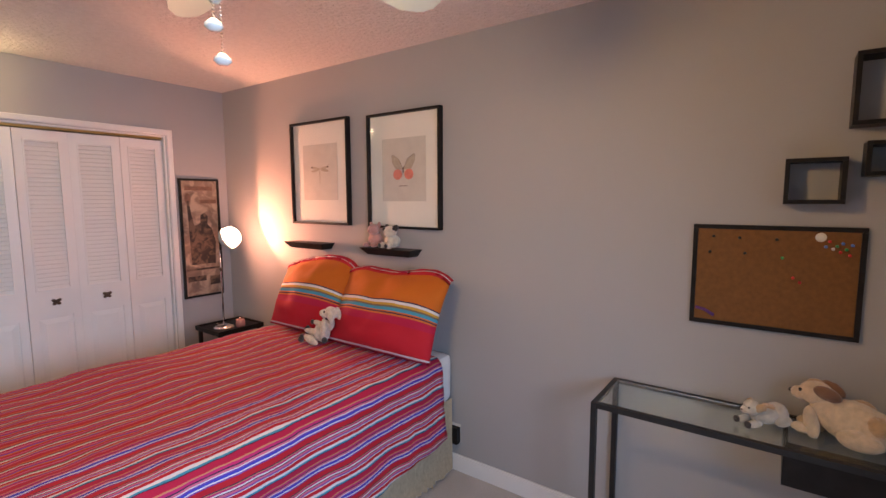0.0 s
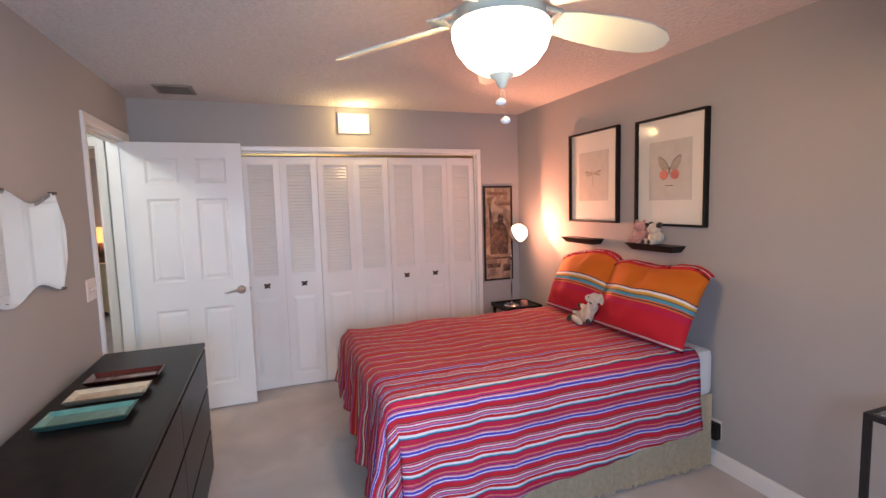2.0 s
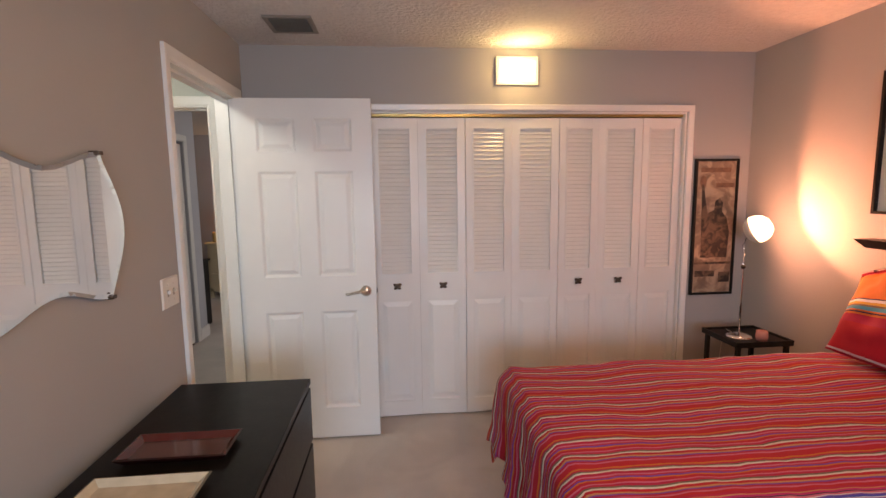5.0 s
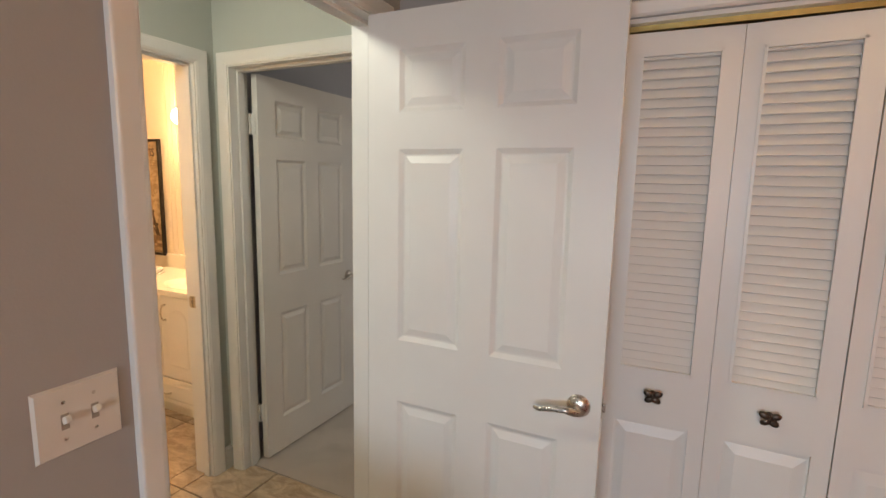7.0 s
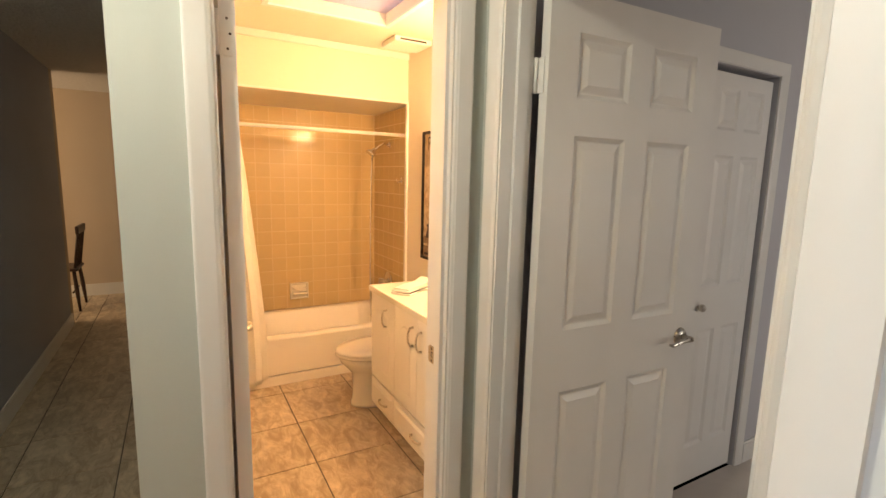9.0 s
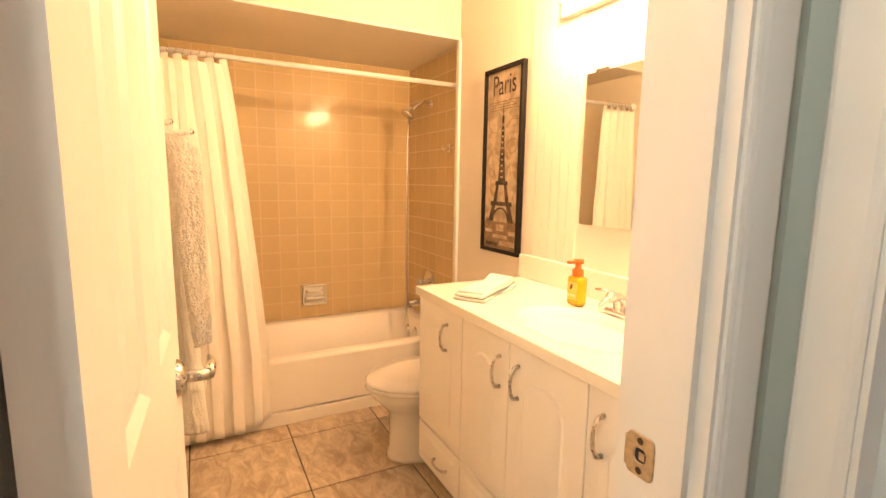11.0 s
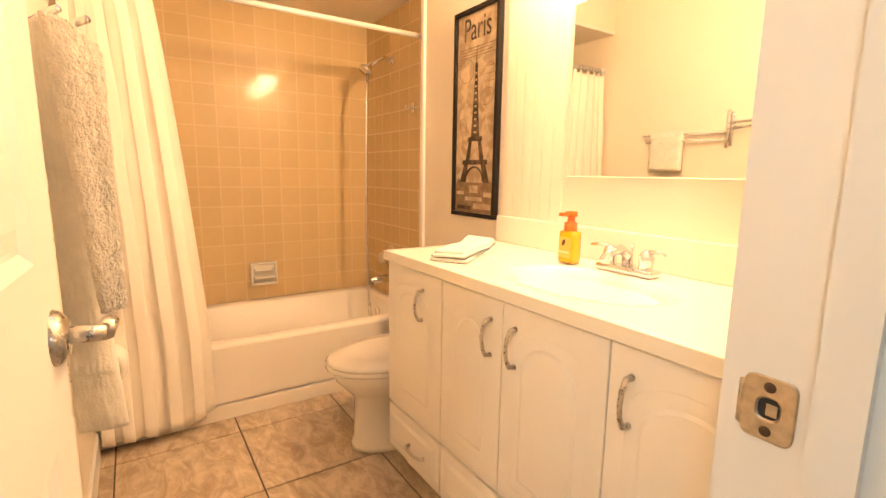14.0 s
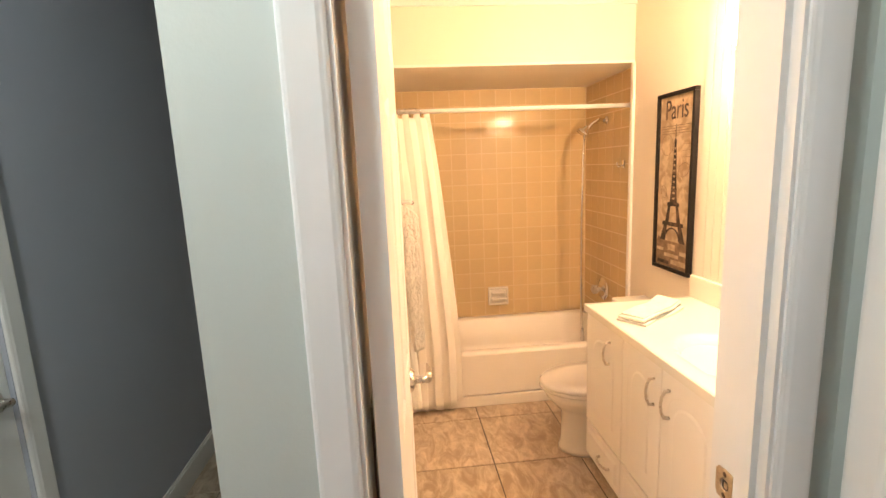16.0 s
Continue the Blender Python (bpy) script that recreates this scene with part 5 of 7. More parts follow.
cube_shelf(-3.985, -3.873, 1.596, 1.706, "tiny black open box shelf on the wall")

# glass table
table = thing("glass_table", (3.08, -3.60, 0), "narrow black steel table with a glass top", "table")
TX0, TX1, TY0, TY1, TZ = 2.925, 3.243, -4.09, -3.10, 0.735
for x0 in (TX0, TX1 - 0.022):
    for y0 in (TY0, TY1 - 0.022):
        part("leg", boxed(x0, x0 + 0.022, y0, y0 + 0.022, 0, TZ, 0.002), BLACKSTEEL, table)
for z in (0.10, TZ - 0.022):
    part("rail", boxed(TX0 + 0.022, TX1 - 0.022, TY0, TY0 + 0.022, z, z + 0.022, 0.002), BLACKSTEEL, table)
    part("rail", boxed(TX0 + 0.022, TX1 - 0.022, TY1 - 0.022, TY1, z, z + 0.022, 0.002), BLACKSTEEL, table)
    part("rail", boxed(TX1 - 0.022, TX1, TY0 + 0.022, TY1 - 0.022, z, z + 0.022, 0.002), BLACKSTEEL, table)
part("rail", boxed(TX0, TX0 + 0.022, TY0 + 0.022, TY1 - 0.022, TZ - 0.022, TZ, 0.002), BLACKSTEEL, table)
top = part("glass_top", boxed(TX0 + 0.023, TX1 - 0.023, TY0 + 0.023, TY1 - 0.023, TZ - 0.008, TZ - 0.001), TABLEGLASS, table, "clear glass top")
top.visible_shadow = False
bm = bmesh.new()
box(bm, TX0 + 0.02, TX1 - 0.02, TY0 + 0.024, -3.715, 0.615, 0.630)
box(bm, TX0 + 0.02, TX1 - 0.02, -3.728, -3.715, 0.630, TZ - 0.010)
box(bm, TX0 + 0.005, TX0 + 0.018, TY0 + 0.024, -3.715, 0.615, TZ - 0.024)
part("compartment", bm, BLACKFRAME, table, "black shelf under the glass")

outlet = thing("wall_outlet", (3.25, -2.235, 0.2), "dark plug in a wall outlet beside the bed", "outlet")
part("plate", boxed(3.244, 3.249, -2.275, -2.212, 0.165, 0.275, 0.002), PLASTIC, outlet)
part("plug", boxed(3.205, 3.244, -2.276, -2.214, 0.170, 0.262, 0.006), BLACKFRAME, outlet, "black plug-in adapter")

# ---- bedroom: north corner ----
night = thing("nightstand", (2.99, -0.40, 0), "small black side table beside the bed", "side table")
part("tabletop", boxed(2.815, 3.165, -0.56, -0.24, 0.585, 0.605, 0.004), BLACKFRAME, night)
bm = bmesh.new()
for a in ((2.815, 3.165, -0.56, -0.55), (2.815, 3.165, -0.25, -0.24), (2.815, 2.825, -0.55, -0.25), (3.155, 3.165, -0.55, -0.25)):
    box(bm, *a, 0.605, 0.618)
part("rim", bm, BLACKFRAME, night)
for x in (2.83, 3.13):
    for y in (-0.545, -0.275):
        part("leg", boxed(x, x + 0.022, y, y + 0.022, 0, 0.585), BLACKFRAME, night)
lamp = thing("table_lamp", (2.99, -0.40, 0.605), "lit chrome table lamp with a frosted globe shade", "lamp")
part("base", lathe(bmesh.new(), [(0, 0.02), (0.03, 0.019), (0.065, 0.008), (0.07, 0)], (2.945, -0.40, 0.605)), CHROME, lamp, smooth=True)
part("stem", tube(bmesh.new(), [(2.945, -0.40, 0.62), (2.945, -0.40, 1.03), (2.945, -0.40, 1.11)], [0.006, 0.006, 0.004]), CHROME, lamp, smooth=True)
part("joint", ball(bmesh.new(), (2.945, -0.40, 1.03), 0.014), BRONZE, lamp, "dark swivel joint", smooth=True)
part("arm", tube(bmesh.new(), [(2.945, -0.40, 1.10), (2.945, -0.39, 1.16), (2.970, -0.380, 1.20), (2.998, -0.365, 1.225)], 0.004), CHROME, lamp, smooth=True)
AIM = Vector((0.50, -0.74, 0.45)).to_track_quat("Z", "Y").to_matrix().to_4x4() @ Matrix.Scale(1.3, 4)
dome = [(0.016, -0.052), (0.040, -0.046), (0.058, -0.030), (0.064, -0.010), (0.062, -0.010), (0.056, -0.028), (0.038, -0.043), (0.016, -0.048)]
part("reflector", lathe(bmesh.new(), dome, (3.028, -0.395, 1.255), AIM), FANWHITE, lamp, "white reflector dome", smooth=True)
shade = part("shade", lathe(bmesh.new(), [(0.061, -0.010), (0.060, 0.012), (0.050, 0.034), (0.030, 0.050), (0, 0.056)], (3.028, -0.395, 1.255), AIM), glow("frosted_lamp_glass", (1.0, 0.62, 0.42), 9), lamp, "glowing frosted glass shade", smooth=True)
shade.visible_shadow = False
jar = thing("candle_jar", (3.02, -0.49, 0.605), "small pink glass candle jar on the side table", "jar")
part("jar", lathe(bmesh.new(), [(0, 0), (0.030, 0.001), (0.034, 0.02), (0.030, 0.055), (0.026, 0.058), (0.026, 0.05), (0, 0.048)], (3.02, -0.49, 0.605)), surface("pink_glass", (0.45, 0.20, 0.17), 0.2, bump=0.0), jar, smooth=True)
cord = thing("lamp_cord", (2.97, -0.30, 0), "thin pale lamp cord hanging behind the side table", "cord")
part("cord", tube(bmesh.new(), [(2.945, -0.34, 0.612), (2.98, -0.215, 0.60), (2.975, -0.20, 0.4), (2.97, -0.12, 0.05)], 0.0025), PLASTIC, cord)

# statue print on the closet wall
SEPIA = surface("sepia_poster", (0.19, 0.135, 0.10), 0.6, var=0.3, scale=14, bump=0.05, second=(0.38, 0.30, 0.22), second_scale=9)
UMBER = surface("umber_ink", (0.03, 0.02, 0.016), 0.7, var=0.4, scale=25, bump=0.0, second=(0.13, 0.085, 0.055), second_scale=16)
RUST = surface("rust_ink", (0.15, 0.085, 0.055), 0.7, var=0.3, scale=25, bump=0.0)
poster = thing("poster", (3.05, 0, 0.785), "narrow framed sepia statue poster on the wall", "picture")
PX0, PX1, PZ0, PZ1 = 2.865, 3.170, 0.776, 1.688
bm = bmesh.new()
for a, b, c, d in ((PX0, PX1, PZ0, PZ0 + 0.016), (PX0, PX1, PZ1 - 0.016, PZ1), (PX0, PX0 + 0.016, PZ0 + 0.016, PZ1 - 0.016), (PX1 - 0.016, PX1, PZ0 + 0.016, PZ1 - 0.016)):
    box(bm, a, b, -0.022, -0.001, c, d, 0.002)
part("frame", bm, BLACKFRAME, poster)
part("sheet", boxed(PX0 + 0.016, PX1 - 0.016, -0.012, -0.003, PZ0 + 0.016, PZ1 - 0.016), SEPIA, poster, "mottled brown printed sheet")


def ink(outline, y, material, parent, name="figure", label=""):
    return part(name, prism(bmesh.new(), [(x, y, z) for x, z in outline], (0, -0.0008, 0)), material, parent, label)


cx = (PX0 + PX1) / 2
ink([(cx - 0.085, 1.03), (cx + 0.10, 1.03), (cx + 0.11, 1.20), (cx + 0.085, 1.30), (cx + 0.05, 1.34), (cx + 0.055, 1.40), (cx + 0.03, 1.43), (cx, 1.41), (cx - 0.005, 1.35), (cx - 0.05, 1.33), (cx - 0.07, 1.42), (cx - 0.085, 1.52), (cx - 0.10, 1.52), (cx - 0.095, 1.38), (cx - 0.09, 1.20)], -0.0125, UMBER, poster, "figure", "dark statue silhouette")
ink(ellipse(cx - 0.092, 1.54, 0.022, 0.04), -0.0125, RUST, poster, "torch")
for x0, x1, z0, z1 in ((-0.13, 0.13, 0.985, 1.0), (-0.12, 0.02, 0.90, 0.94), (0.05, 0.13, 0.86, 0.93), (-0.11, 0.1, 1.60, 1.63), (0.0, 0.13, 1.50, 1.53)):
    part("stain", boxed(cx + x0, cx + x1, -0.0128, -0.0121, z0, z1), RUST if z0 > 1 else UMBER, poster)

# wall light over the closet
sconce = thing("wall_light", (1.677, 0, 2.23), "lit square white wall light above the closet", "wall light")
bm = bmesh.new()
for a, b, c, d in ((1.530, 1.795, 2.149, 2.172), (1.530, 1.552, 2.172, 2.318), (1.773, 1.795, 2.172, 2.318), (1.552, 1.773, 2.296, 2.318)):
    box(bm, a, b, -0.022, -0.001, c, d, 0.003)
part("frame", bm, TRIM, sconce)
part("diffuser", boxed(1.556, 1.768, -0.030, -0.004, 2.176, 2.291, 0.006), glow("sconce_diffuser", (1.0, 0.78, 0.45), 14), sconce, "glowing diffuser")
# ceiling vent
vent = thing("ceiling_vent", (0.365, -0.40, CZ), "grey louvred air vent in the ceiling", "vent")
VENTPAINT = surface("vent_paint", (0.26, 0.24, 0.21), 0.5, bump=0.03)
bm = bmesh.new()
for a in ((0.262, 0.502, -0.495, -0.470), (0.262, 0.502, -0.270, -0.245), (0.262, 0.287, -0.470, -0.270), (0.477, 0.502, -0.470, -0.270)):
    box(bm, *a, CZ - 0.010, CZ - 0.001, 0.002)
part("frame", bm, VENTPAINT, vent)
# dark sheet paints the shade behind the vent slats
part("backing", boxed(0.287, 0.477, -0.470, -0.270, CZ - 0.003, CZ - 0.001), GAP_SHADE, vent)
for i in range(9):
    part("slat", moved(boxed(-0.094, 0.094, -0.008, 0.008, -0.0008, 0.0008), pose(0.382, -0.458 + 0.022 * i, CZ - 0.010, 40)), VENTPAINT, vent)

# ceiling fan
FX, FY = 1.597, -2.872
fan = thing("ceiling_fan", (FX, FY, CZ), "white five-blade ceiling fan with a lit glass bowl", "ceiling fan")
part("canopy", lathe(bmesh.new(), [(0.075, CZ - 0.001), (0.072, CZ - 0.03), (0.03, CZ - 0.06), (0.018, CZ - 0.062), (0.018, 2.25)], (FX, FY, 0)), FANWHITE, fan, smooth=True)
part("motor_housing", lathe(bmesh.new(), [(0.018, 2.262), (0.09, 2.255), (0.135, 2.225), (0.145, 2.19), (0.135, 2.15), (0.10, 2.125), (0.085, 2.10)], (FX, FY, 0), seg=32), FANWHITE, fan, smooth=True)
part("light_collar", lathe(bmesh.new(), [(0.085, 2.10), (0.105, 2.096), (0.124, 2.080), (0.128, 2.060), (0.120, 2.046), (0.134, 2.042), (0.138, 2.036), (0.130, 2.034)], (FX, FY, 0), seg=32), FANWHITE, fan, smooth=True)
bowl = part("glass_bowl", lathe(bmesh.new(), [(0.136, 2.036), (0.143, 2.026), (0.142, 2.002), (0.130, 1.967), (0.102, 1.930), (0.066, 1.906), (0.025, 1.897), (0.0, 1.896)], (FX, FY, 0), seg=36), glow("lit_alabaster_glass", (1.0, 0.90, 0.72), 7), fan, "glowing alabaster glass bowl", smooth=True)
bowl.visible_shadow = False
part("finial", lathe(bmesh.new(), [(0.038, 1.908), (0.036, 1.896), (0.016, 1.880), (0.014, 1.868), (0.006, 1.858), (0, 1.857)], (FX, FY, 0)), FANWHITE, fan, smooth=True)
for k in range(5):
    a = radians(-6 + 72 * k)
    m = Matrix.Translation((FX, FY, 2.105)) @ Matrix.Rotation(a, 4, "Z")
    bm = bmesh.new()
    for s in (-1, 1):
        tube(bm, [(0.10, s * 0.018, 0.0), (0.14, s * 0.026, -0.022), (0.18, s * 0.028, -0.030)], 0.008, 6)
    box(bm, 0.165, 0.22, -0.035, 0.035, -0.035, -0.029, 0.004)
    part("blade_iron", moved(bm, m), FANWHITE, fan)
    out = [(0.175, -0.045), (0.24, -0.058), (0.36, -0.068), (0.46, -0.066), (0.52, -0.050), (0.555, -0.020), (0.558, 0.010), (0.54, 0.040), (0.49, 0.062), (0.38, 0.068), (0.26, 0.060), (0.175, 0.045)]
    blade = prism(bmesh.new(), [(x, y, 0) for x, y in out], (0, 0, 0.006))
    part("blade", moved(blade, m @ pose(0, 0, -0.034, -19, 6, 0)), FANWHITE, fan, "white fan blade")
for dx, dy, z1 in ((0.012, 0.004, 1.770), (-0.010, -0.012, 1.818)):
    ch = bmesh.new()
    z = 1.862
    while z > z1 + 0.012:
        ball(ch, (FX + dx, FY + dy, z), 0.0022, seg=6)
        z -= 0.006
    ch2 = part("pull_chain", ch, NICKEL, fan, "beaded pull chain")
    part("pull", lathe(bmesh.new(), [(0, 0.012), (0.006, 0.010), (0.014, 0.002), (0.015, -0.003), (0.008, -0.009), (0, -0.010)], (FX + dx, FY + dy, z1)), PORCELAIN, ch2, "white oval pull", smooth=True)

# ---- second bedroom ----
chest = thing("cream_dresser", (-1.2, 4.2, 0), "cream painted antique dresser with a scalloped apron", "dresser")
part("body", boxed(-1.82, -0.50, 3.97, 4.44, 0.16, 0.785, 0.006), CREAMPAINT, chest)
part("top", boxed(-1.845, -0.48, 3.945, 4.45, 0.785, 0.808, 0.006), CREAMPAINT, chest)
for i in range(2):
    for j in range(3):
        part("drawer", boxed(-1.78 + 0.65 * i, -1.19 + 0.65 * i, 3.957, 3.972, 0.19 + 0.195 * j, 0.37 + 0.195 * j, 0.004), CREAMPAINT, chest)
pts = [(-1.82 + 1.32 * i / 40, 0.11 + 0.035 * math.cos(i / 40 * 8 * math.pi) - 0.05 * max(0, 1 - min(i, 40 - i) / 3)) for i in range(41)]
part("apron", prism(bmesh.new(), [(x, 3.97, z) for x, z in pts] + [(-0.50, 3.97, 0.165), (-1.82, 3.97, 0.165)], (0, 0.015, 0)), CREAMPAINT, chest)
for x in (-1.82, -0.55):
    for y in (3.97, 4.40):
        part("leg", boxed(x, x + 0.05, y, y + 0.04, 0.004, 0.16, 0.006), CREAMPAINT, chest)
lamp2 = thing("bedroom_lamp", (-1.42, 4.15, 0.808), "lit table lamp with an amber shade and dark base", "lamp")
part("base", lathe(bmesh.new(), [(0, 0), (0.07, 0.002), (0.075, 0.02), (0.03, 0.05), (0.05, 0.12), (0.055, 0.18), (0.02, 0.26), (0.012, 0.34)], (-1.42, 4.15, 0.808)), DARKOAK, lamp2, smooth=True)
part("shade", lathe(bmesh.new(), [(0.15, 0.30), (0.10, 0.52), (0.098, 0.52), (0.148, 0.30)], (-1.42, 4.15, 0.808)), glow("amber_shade", (1.0, 0.45, 0.14), 2.2), lamp2, "glowing amber shade", smooth=True)
cand = thing("candle", (-1.74, 4.10, 0.808), "pale yellow pillar candle on the dresser", "candle")
part("wax", lathe(bmesh.new(), [(0, 0), (0.04, 0), (0.041, 0.14), (0.03, 0.142), (0, 0.135)], (-1.74, 4.10, 0.808)), surface("wax", (0.55, 0.45, 0.2), 0.5, bump=0.0), cand, smooth=True)
fr = thing("photo_frame", (-1.63, 4.16, 0.808), "small patterned photo frame on the dresser", "photo frame")
part("frame", boxed(-1.68, -1.58, 4.15, 4.165, 0.808, 0.95, 0.003), PRINT, fr)
for k in range(3):
    part("mark", boxed(-1.67, -1.59, 4.147, 4.149, 0.83 + 0.04 * k, 0.845 + 0.04 * k), BLACKFRAME, fr)
dark = thing("dark_cabinet", (-1.45, 2.5, 0), "black wooden cabinet beside the closet corner", "cabinet")
part("body", boxed(-1.85, -1.29, 2.20, 2.62, 0.004, 0.74, 0.004), BLACKFRAME, dark)
part("top", boxed(-1.87, -1.27, 2.18, 2.64, 0.74, 0.76, 0.004), BLACKFRAME, dark)

# ---- far room chair ----
chair = thing("dining_chair", (-6.17, -1.800, 0), "dark stained wooden spindle-back dining chair", "chair")
part("seat", boxed(-6.40, -5.98, -2.010, -1.600, 0.43, 0.46, 0.012), DARKOAK, chair)
for x, y, tx, ty in ((-6.36, -1.970, -0.03, -0.03), (-6.02, -1.970, 0.03, -0.03), (-6.36, -1.640, -0.03, 0.03), (-6.02, -1.640, 0.03, 0.03)):
    part("leg", tube(bmesh.new(), [(x, y, 0.43), (x + tx * 0.5, y + ty * 0.5, 0.22), (x + tx, y + ty, 0)], [0.016, 0.020, 0.012]), DARKOAK, chair, smooth=True)
for x in (-6.38, -6.31, -6.24, -6.16, -6.09, -6.02):
    part("spindle", tube(bmesh.new(), [(x, -1.630, 0.46), (x, -1.580, 0.84)], 0.011 if x in (-6.38, -6.02) else 0.007), DARKOAK, chair, smooth=True)
part("crest_rail", boxed(-6.42, -5.98, -1.595, -1.565, 0.82, 0.90, 0.008), DARKOAK, chair)
for y in (-1.950, -1.660):
    part("stretcher", tube(bmesh.new(), [(-6.37, y, 0.2), (-6.01, y, 0.2)], 0.009), DARKOAK, chair, smooth=True)


# ---- bathroom ----
# vanity units
VF, VZ = 0.352, 0.808


def arch_front(w, h, n=12):
    """A raised arched field for a cabinet door, w by h round the origin, towards -y."""
    bm = bmesh.new()

    def ring(g, y):
        pts = [(-w / 2 + g, -h / 2 + g), (w / 2 - g, -h / 2 + g)]
        for i in range(n + 1):
            a = math.pi * i / n
            pts.append(((w / 2 - g) * math.cos(a), h / 2 - g - 0.07 + (0.07) * math.sin(a)))
        return [bm.verts.new((x, y, z)) for x, z in pts]

    r = [ring(0, 0), ring(0.010, 0.006), ring(0.016, 0.006), ring(0.036, -0.003)]
    for a, b in zip(r, r[1:]):
        for i in range(len(a)):
            bm.faces.new((a[i], a[(i + 1) % len(a)], b[(i + 1) % len(b)], b[i]))
    bm.faces.new(r[-1])
    return bm


def pull(parent, x, z, turn=90, y=VF):
    bm = tube(bmesh.new(), [(-0.048, 0, 0), (-0.046, -0.018, 0), (-0.025, -0.028, 0), (0, -0.031, 0), (0.025, -0.028, 0), (0.046, -0.018, 0), (0.048, 0, 0)], [0.007, 0.006, 0.005, 0.005, 0.005, 0.006, 0.007])
    return part("pull_handle", moved(bm, pose(x, y - 0.018, z, 0, turn, 0)), NICKEL, parent, "satin nickel bow handle", smooth=True)


def cabinet_door(parent, x0, x1, z0, z1):
    bm = boxed(x0, x1, VF - 0.018, VF - 0.001, z0, z1, 0.003)
    d = part("cabinet_door", bm, CABINET, parent)
    part("field", moved(arch_front(x1 - x0 - 0.085, z1 - z0 - 0.10), pose((x0 + x1) / 2, VF - 0.0185, (z0 + z1) / 2)), CABINET, d, smooth=False)
    return d


for x0, x1, doors in ((-2.515, -2.165, [(-2.5138, -2.1665, -2.275)]), (-2.165, -1.575, [(-2.1635, -1.8915, -1.935), (-1.8885, -1.5765, -1.842)]), (-1.575, -1.24, [(-1.5735, -1.2415, -1.525)])):
    unit = thing("vanity_cabinet", ((x0 + x1) / 2, 0.6, 0), "white vanity cabinet with arched door and bottom drawer", "cabinet", "vanity cabinets")
    part("body", boxed(x0 + 0.0015, x1 - 0.0015, VF, 0.857, 0.10, VZ), CABINET, unit)
    part("toe_kick", boxed(x0 + 0.0015, x1 - 0.0015, VF + 0.06, 0.857, 0.0, 0.10), CABINET, unit)
    for d0, d1, hx in doors:
        cabinet_door(unit, d0, d1, 0.285, 0.804)
        pull(unit, hx, 0.70)
    dr = part("drawer", boxed(x0 + 0.003, x1 - 0.003, VF - 0.018, VF - 0.002, 0.108, 0.275, 0.004), CABINET, unit)
    part("field", moved(framed_panel(x1 - x0 - 0.06, 0.11, 0.006, 0.014), pose((x0 + x1) / 2, VF - 0.018, 0.1915)), CABINET, dr)
    pull(unit, (x0 + x1) / 2 + 0.04 if x0 < -2.3 else (x0 + x1) / 2, 0.185, 0)

# counter with a sunken basin
top = thing("vanity_counter", (-1.9, 0.58, VZ), "cream cultured marble counter with an oval basin", "counter")
bm = bmesh.new()
CX, CY, RA, RB = -1.83, 0.555, 0.225, 0.155
nx, ny = 60, 30
gx = [-2.536 + (2.536 - 1.237) * i / nx for i in range(nx + 1)]
gy = [0.325 + (0.860 - 0.325) * j / ny for j in range(ny + 1)]
vg = []
for x in gx:
    row = []
    for y in gy:
        d = math.hypot((x - CX) / RA, (y - CY) / RB)
        dip = 0.0 if d >= 1 else -0.115 * (1 - d ** 3) ** 0.8 - 0.002
        row.append(bm.verts.new((x, y, 0.840 + dip)))
    vg.append(row)
for i in range(nx):
    for j in range(ny):
        bm.faces.new((vg[i][j], vg[i + 1][j], vg[i + 1][j + 1], vg[i][j + 1])).smooth = True
lip = 0.032
edge = [vg[i][0] for i in range(nx + 1)]
low = [bm.verts.new((v.co.x, v.co.y, 0.840 - lip)) for v in edge]
for i in range(nx):
    bm.faces.new((edge[i], low[i], low[i + 1], edge[i + 1]))
edge = [vg[0][j] for j in range(ny + 1)]
low = [bm.verts.new((v.co.x, v.co.y, 0.840 - lip)) for v in edge]
for j in range(ny):
    bm.faces.new((edge[j], edge[j + 1], low[j + 1], low[j]))
part("slab", bm, COUNTER, top)
part("backsplash", boxed(-2.536, -1.237, 0.838, 0.8585, 0.8405, 0.945, 0.004), COUNTER, top)
part("drain", lathe(bmesh.new(), [(0, 0.004), (0.02, 0.003), (0.024, 0)], (CX, CY, 0.727)), CHROME, top, "chrome drain", smooth=True)

tap = thing("faucet", (-1.845, 0.745, 0.84), "chrome two-handle bathroom faucet", "faucet")
part("base", boxed(-1.935, -1.755, 0.72, 0.775, 0.841, 0.862, 0.009), CHROME, tap, smooth=True)
part("spout", tube(bmesh.new(), [(-1.845, 0.75, 0.86), (-1.845, 0.745, 0.895), (-1.845, 0.715, 0.912), (-1.845, 0.665, 0.905), (-1.845, 0.638, 0.885)], [0.018, 0.016, 0.014, 0.012, 0.011]), CHROME, tap, smooth=True)
part("lift_rod", lathe(bmesh.new(), [(0.003, 0.0), (0.003, 0.045), (0.007, 0.05), (0.005, 0.06), (0, 0.062)], (-1.845, 0.768, 0.862)), CHROME, tap, smooth=True)
for s in (-1, 1):
    hx = -1.845 + s * 0.058
    h = part("handle", lathe(bmesh.new(), [(0.020, 0), (0.018, 0.015), (0.022, 0.03), (0.016, 0.045), (0.008, 0.052), (0, 0.053)], (hx, 0.748, 0.862)), CHROME, tap, smooth=True)
    part("lever", tube(bmesh.new(), [(hx, 0.748, 0.908), (hx + s * 0.03, 0.742, 0.914), (hx + s * 0.062, 0.738, 0.910)], [0.007, 0.006, 0.004]), CHROME, h, smooth=True)

